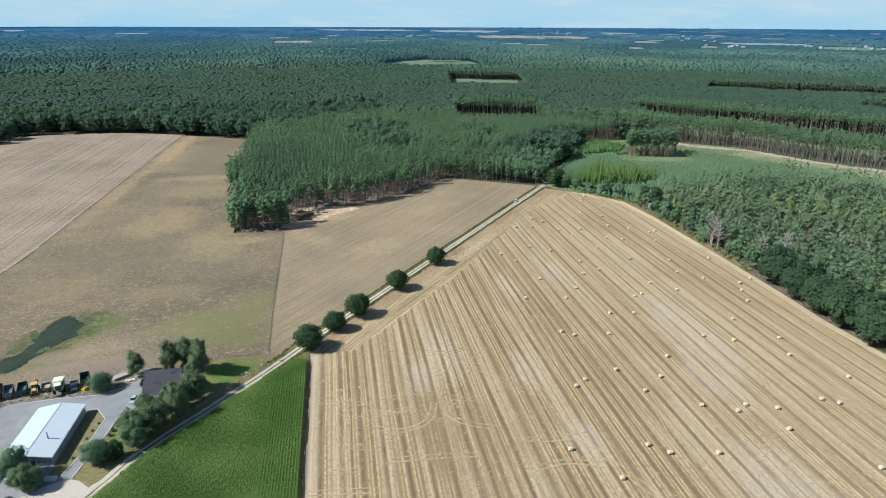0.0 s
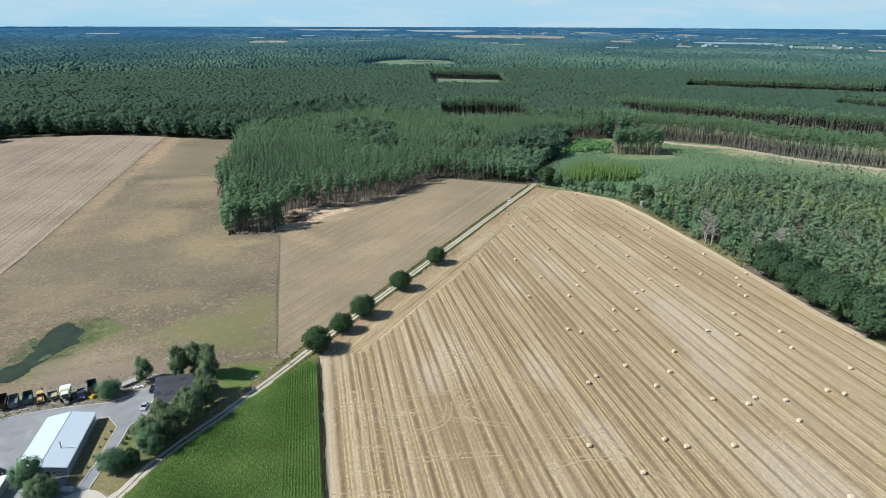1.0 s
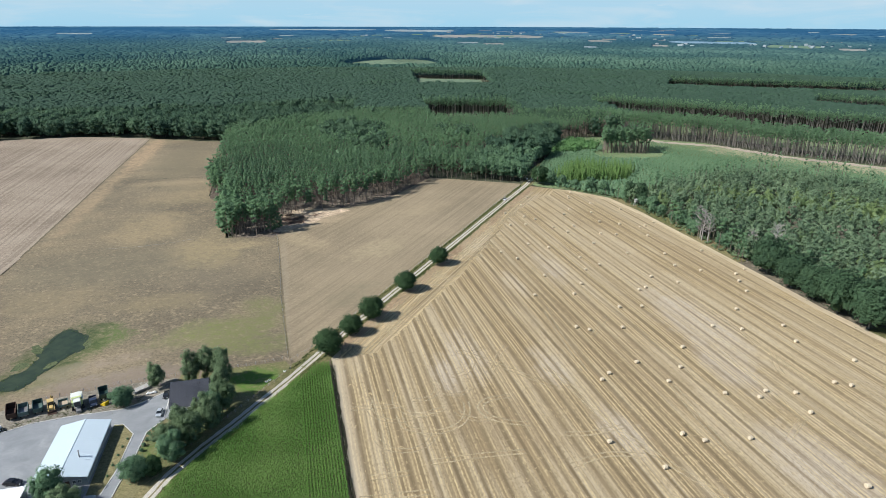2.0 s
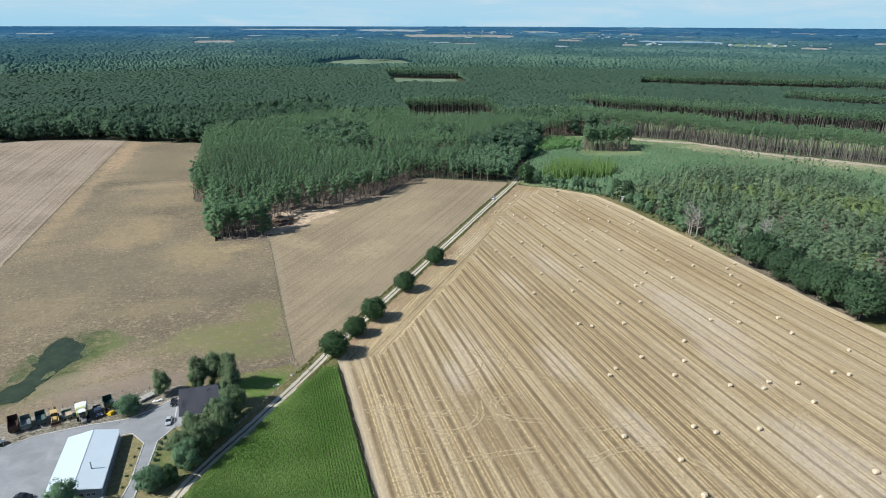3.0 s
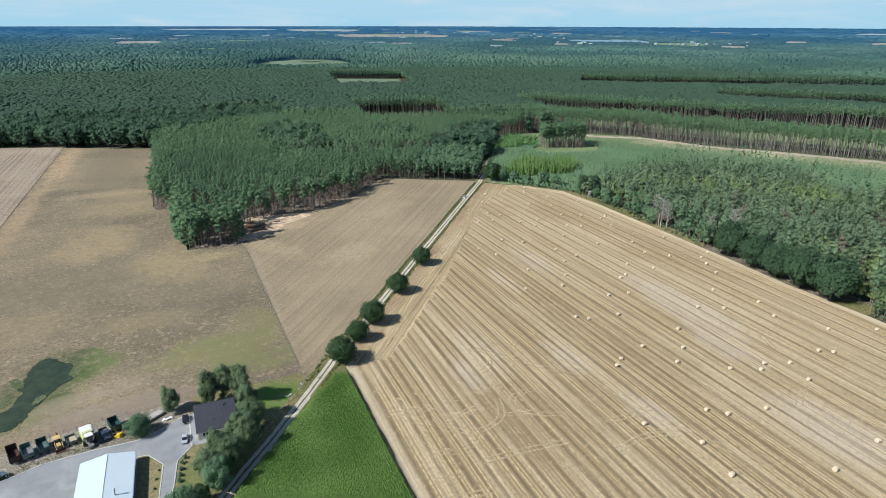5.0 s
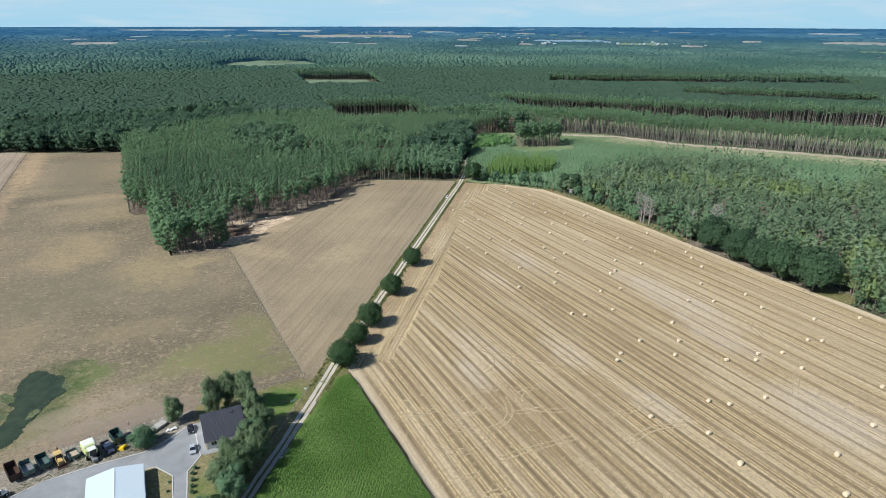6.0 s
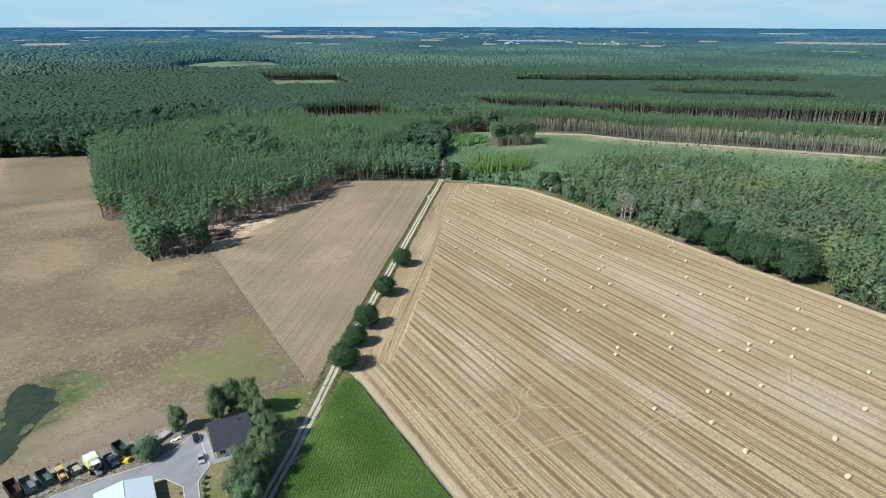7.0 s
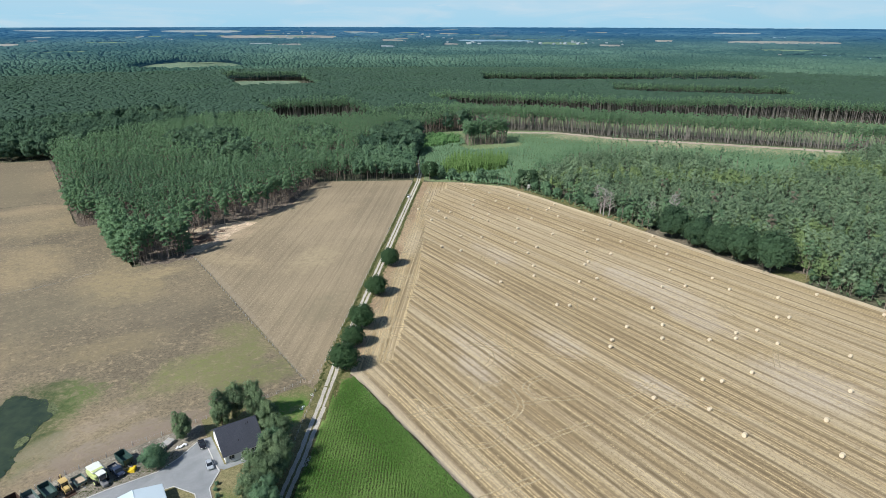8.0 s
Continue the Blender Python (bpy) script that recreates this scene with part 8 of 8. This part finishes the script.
for i in range(9):
    a = i * 1.3
    vs = bmesh.ops.create_icosphere(bm, subdivisions=2, radius=0.42)["verts"]
    bmesh.ops.transform(bm, matrix=Matrix.Translation((-1.3 + i * 0.32, math.sin(a) * 0.25, 0.26 + 0.2 * (i % 3 == 1))) @ Matrix.Rotation(a, 4, "Z") @ Matrix.Diagonal((1.15, 0.75, 0.62, 1)), verts=vs)
tagged(part("sack_heap", bm, M["white_frame"], smooth=True), "heap of filled white sacks on the paving", "sacks").matrix_basis = at(-74.8, 198.8, 0.06, 12)

# ---- fences ----
post_bm = bmesh.new()
rod(post_bm, (0, 0, -0.3), (0, 0, 1.25), 0.11, 0.09, 7)
rod(post_bm, (0, 0, 1.25), (0, 0, 1.29), 0.09, 0.05, 7)
post_me = bpy.data.meshes.new("post")
post_bm.to_mesh(post_me)
post_bm.free()
post_me.materials.append(M["grey_boards"])


def fence(line, gap, label, seed, rails=(0.45, 0.85, 1.15), tall=1.0):
    g3 = random.Random(seed)
    root = tagged(new("pasture_fence"), label, "fence")
    L, R = ribbon(line, 0.01, 0, 0, None, gap)
    spots = [((a[0] + b[0]) / 2 + g3.gauss(0, 0.06), (a[1] + b[1]) / 2 + g3.gauss(0, 0.06)) for a, b in zip(L, R)]
    for x, y in spots:
        shared("post", post_me, root, pose(x, y, float(land(x, y)), g3.gauss(0, 3), g3.gauss(0, 3), g3.uniform(0, 360)) @ Matrix.Diagonal((1, 1, tall * g3.uniform(0.92, 1.08), 1)))
    for z in rails:
        bm = bmesh.new()
        for (x0, y0), (x1, y1) in zip(spots, spots[1:]):
            rod(bm, (x0, y0, float(land(x0, y0)) + z * tall), (x1, y1, float(land(x1, y1)) + z * tall), 0.012, None, 4)
        part("wire", bm, M["steel"], root)
    return root


fence([(-30.5, 216.2), (-32.8, 270), (-33.6, 330), (-35, 364)], 3.6, "post and wire fence across the pasture", 1)
FENCE_ROAD = [(x - 3.35, y + 2.6) for x, y in ROAD[9:14]]
fence([(-29.6, 214.6)] + FENCE_ROAD, 3.4, "post and wire fence along the farm track", 2)
fence([(-140, 194), (-124, 199), (-97, 205.3), (-86.5, 207.2), (-78.6, 207.6), (-62, 209)], 3.2, "wooden post fence behind the parked machines", 3, tall=1.1)
fence([(-62, 209), (-45.2, 211.6), (-32.4, 216)], 2.8, "garden fence between lawn and pasture", 4, (0.2, 0.5, 0.8, 1.1))
fence([(x - 3.0, y + 2.3) for x, y in ROAD[5:9]], 2.6, "low post fence along the garden", 5, (0.5, 0.9), 0.8)

# gate of pale poles at the pasture corner
root = tagged(new("pasture_gate"), "gate of pale wooden poles at the pasture corner", "gate")
root.matrix_basis = at(-31.6, 215.6, 0, -50)
for x in (0.0, 3.2):
    bm = bmesh.new()
    rod(bm, (x, 0, -0.3), (x, 0, 1.7), 0.11, 0.09, 8)
    part("gate_post", bm, M["pale_wood"], root)
for z in (0.35, 0.75, 1.15):
    bm = bmesh.new()
    rod(bm, (0, 0, z), (3.2, 0.02, z + 0.05), 0.055, 0.05, 7)
    part("rail", bm, M["pale_wood"], root)
bm = bmesh.new()
rod(bm, (0.1, 0.05, 0.3), (3.1, 0.05, 1.2), 0.05, None, 7)
part("brace", bm, M["pale_wood"], root)

# white painted tyres with flowers, on the lawn
for i, (x, y, s) in enumerate([(-38.0, 200.6, 1.0), (-36.9, 201.6, 0.8), (-31.8, 207.2, 0.9)]):
    root = tagged(new("tyre_planter"), "white painted tyre planter on the lawn", "planter", "white planters on the lawn")
    bm = bmesh.new()
    n, k = 18, 8
    ring_v = [[bm.verts.new(((0.62 + 0.2 * math.cos(b)) * math.cos(a), (0.62 + 0.2 * math.cos(b)) * math.sin(a), 0.2 + 0.2 * math.sin(b))) for b in (j * 2 * math.pi / k for j in range(k))] for a in (q * 2 * math.pi / n for q in range(n))]
    for q in range(n):
        for j in range(k):
            bm.faces.new((ring_v[q][j], ring_v[(q + 1) % n][j], ring_v[(q + 1) % n][(j + 1) % k], ring_v[q][(j + 1) % k]))
    bmesh.ops.recalc_face_normals(bm, faces=bm.faces[:])
    part("tyre", bm, M["white_frame"], root, smooth=True)
    fl = new("flowers", sprays_mesh("flowers", [(0, 0, 0.35, 0.5, 0.5)], 60, 0.25, 80 + i, M["larch"]))
    fl.parent = root
    root.matrix_basis = at(x, y, 0.03, 40 * i, s * 0.75)

# pale slabs where the ditch passes under the track
for i, (x, y, t) in enumerate([(-46.3, 174.2, 10), (-45.3, 175.5, 35), (-47.6, 172.9, -20)]):
    bm = bmesh.new()
    box(bm, -0.8, 0.8, -0.45, 0.45, 0.0, 0.14, 0.02)
    tagged(part("concrete_slab", bm, M["concrete"]), "broken pale concrete slab beside the track", "slab", "slabs by the track").matrix_basis = at(x, y, 0.06, t)

# ---- farm trees ----
FARM = [
    # x, y, height, radius, foliage, droop, label
    (-73.5, 202.6, 8.5, 2.8, "willow", 0.9, "slender silvery willow beside the parked cars"),
    (-62.2, 202.6, 11.8, 3.5, "willow", 0.9, "drooping birch behind the house"),
    (-57.6, 204.0, 12.5, 3.4, "willow", 0.9, "drooping birch behind the house"),
    (-52.6, 202.2, 13.4, 3.9, "willow", 0.9, "tall drooping birch behind the house"),
    (-51.6, 190.6, 12.2, 3.3, "willow", 0.8, "leafy birch against the house's end"),
    (-50.4, 184.4, 11.2, 3.9, "willow", 0.8, "birch between house and track"),
    (-54.0, 180.4, 9.8, 3.3, "leaf", 0.4, "full green garden tree before the house"),
    (-56.4, 176.6, 10.8, 3.5, "willow", 0.8, "birch in the garden before the house"),
    (-53.8, 174.8, 11.4, 3.9, "willow", 0.8, "birch leaning over the farm track"),
    (-61.0, 170.8, 11.2, 3.7, "willow", 0.8, "birch in the garden beside the drive"),
    (-58.6, 167.8, 11.2, 4.0, "willow", 0.8, "tall birch beside the track"),
    (-64.2, 165.2, 10.2, 3.6, "willow", 0.7, "birch in the garden beside the drive"),
    (-62.4, 160.8, 9.8, 3.6, "leaf", 0.4, "green garden tree beside the track"),
    (-71.2, 155.6, 6.8, 4.0, "leaf", 0.3, "broad dark shrub beside the drive"),
    (-67.0, 156.6, 6.0, 2.8, "dark_leaf", 0.3, "dark shrub beside the drive"),
    (-91.0, 152.2, 9.5, 4.0, "leaf", 0.4, "large tree before the end of the hall"),
    (-86.0, 147.4, 7.5, 3.6, "willow", 0.5, "shrubby tree before the hall"),
    (-84.6, 147.0, 4.6, 2.6, "leaf", 0.4, "bush before the end of the hall"),
    (-82.5, 194.4, 5.6, 3.9, "leaf", 0.2, "round green bush at the edge of the yard"),
]
for i, (x, y, h, r, leaf_, droop, label) in enumerate(FARM):
    tall_ = h > 6
    t_ = make_tree("garden_tree" if tall_ else "garden_bush", h, r, 0.05 if tall_ else 0.02, 34 if tall_ else 20, 2700, 0.40, 200 + i, M[leaf_], M["grey_bark"], label, "tree" if tall_ else "bush", droop=droop * 1.6, loose=0.95 if tall_ else 0.5)
    stand(t_, x, y, i * 47, 1.0, True)

# small shrubs in the bed along the drive and on the hall's grass
shrubs = [make_tree("garden_shrub", 1.3, 0.7, 0.0, 7, 90, 0.32, 230 + i, M["leaf"], M["grey_bark"], "small planted shrub in the bed", "bush") for i in range(2)]
for i, (x, y) in enumerate([(-71.2, 175.2), (-71.4, 172.6), (-71.8, 170.2), (-72.0, 167.8), (-70.4, 177.4), (-77.2, 174.6), (-77.8, 171.0), (-78.2, 167.2), (-78.6, 163.0), (-78.9, 158.6)]):
    stand(shrubs[i % 2], x, y, i * 50, 1.0 if i < 5 else 0.6, i < 2, "shrubs along the drive")

# low stack of pale concrete blocks by the drive's end, green-roofed shed behind the trees
stack = tagged(new("block_stack"), "low stack of pale concrete blocks beside the hall", "blocks")
block_bm = bmesh.new()
box(block_bm, -0.24, 0.24, -0.115, 0.115, -0.115, 0.115, 0.01)
block_me = bpy.data.meshes.new("block")
block_bm.to_mesh(block_me)
block_bm.free()
block_me.materials.append(M["concrete"])
g2 = random.Random(14)
for lay in range(4):
    for i in range(6):
        for k in range(5):
            shared("block", block_me, stack, pose(-1.3 + i * 0.5 + g2.uniform(-0.01, 0.01), -0.5 + k * 0.25, 0.12 + lay * 0.235, 0, 0, g2.uniform(-2, 2)))
stack.matrix_basis = at(-81.2, 150.2, 0.08, -8)
M["green_roof"] = plain("green_roof_sheet", (0.06, 0.17, 0.11), 0.5, 0.4, 0, 0.25, 2.0)
shed = tagged(new("garden_shed"), "small timber shed under a green sheet roof", "shed")
for x0, x1, y0, y1 in ((-1.6, 1.6, -1.3, -1.24), (-1.6, 1.6, 1.24, 1.3), (-1.6, -1.54, -1.24, 1.24), (1.54, 1.6, -1.24, 1.24)):
    bm = bmesh.new()
    box(bm, x0, x1, y0, y1, -0.1, 2.1)
    part("wall", bm, M["pale_wood"], shed)
for s in (-1, 1):
    bm = bmesh.new()
    prism(bm, [(0, 2.75), (s * 1.65, 2.0), (s * 1.65, 2.07), (0, 2.82)], "x", -1.9, 1.9)
    part("roof", bm, M["green_roof"], shed)
bm = bmesh.new()
box(bm, -0.4, 0.4, -1.33, -1.303, 0.0, 1.9, 0.01)
part("door", bm, M["brown_door"], shed)
shed.matrix_basis = at(-92.5, 143.2, 0.05, 20)
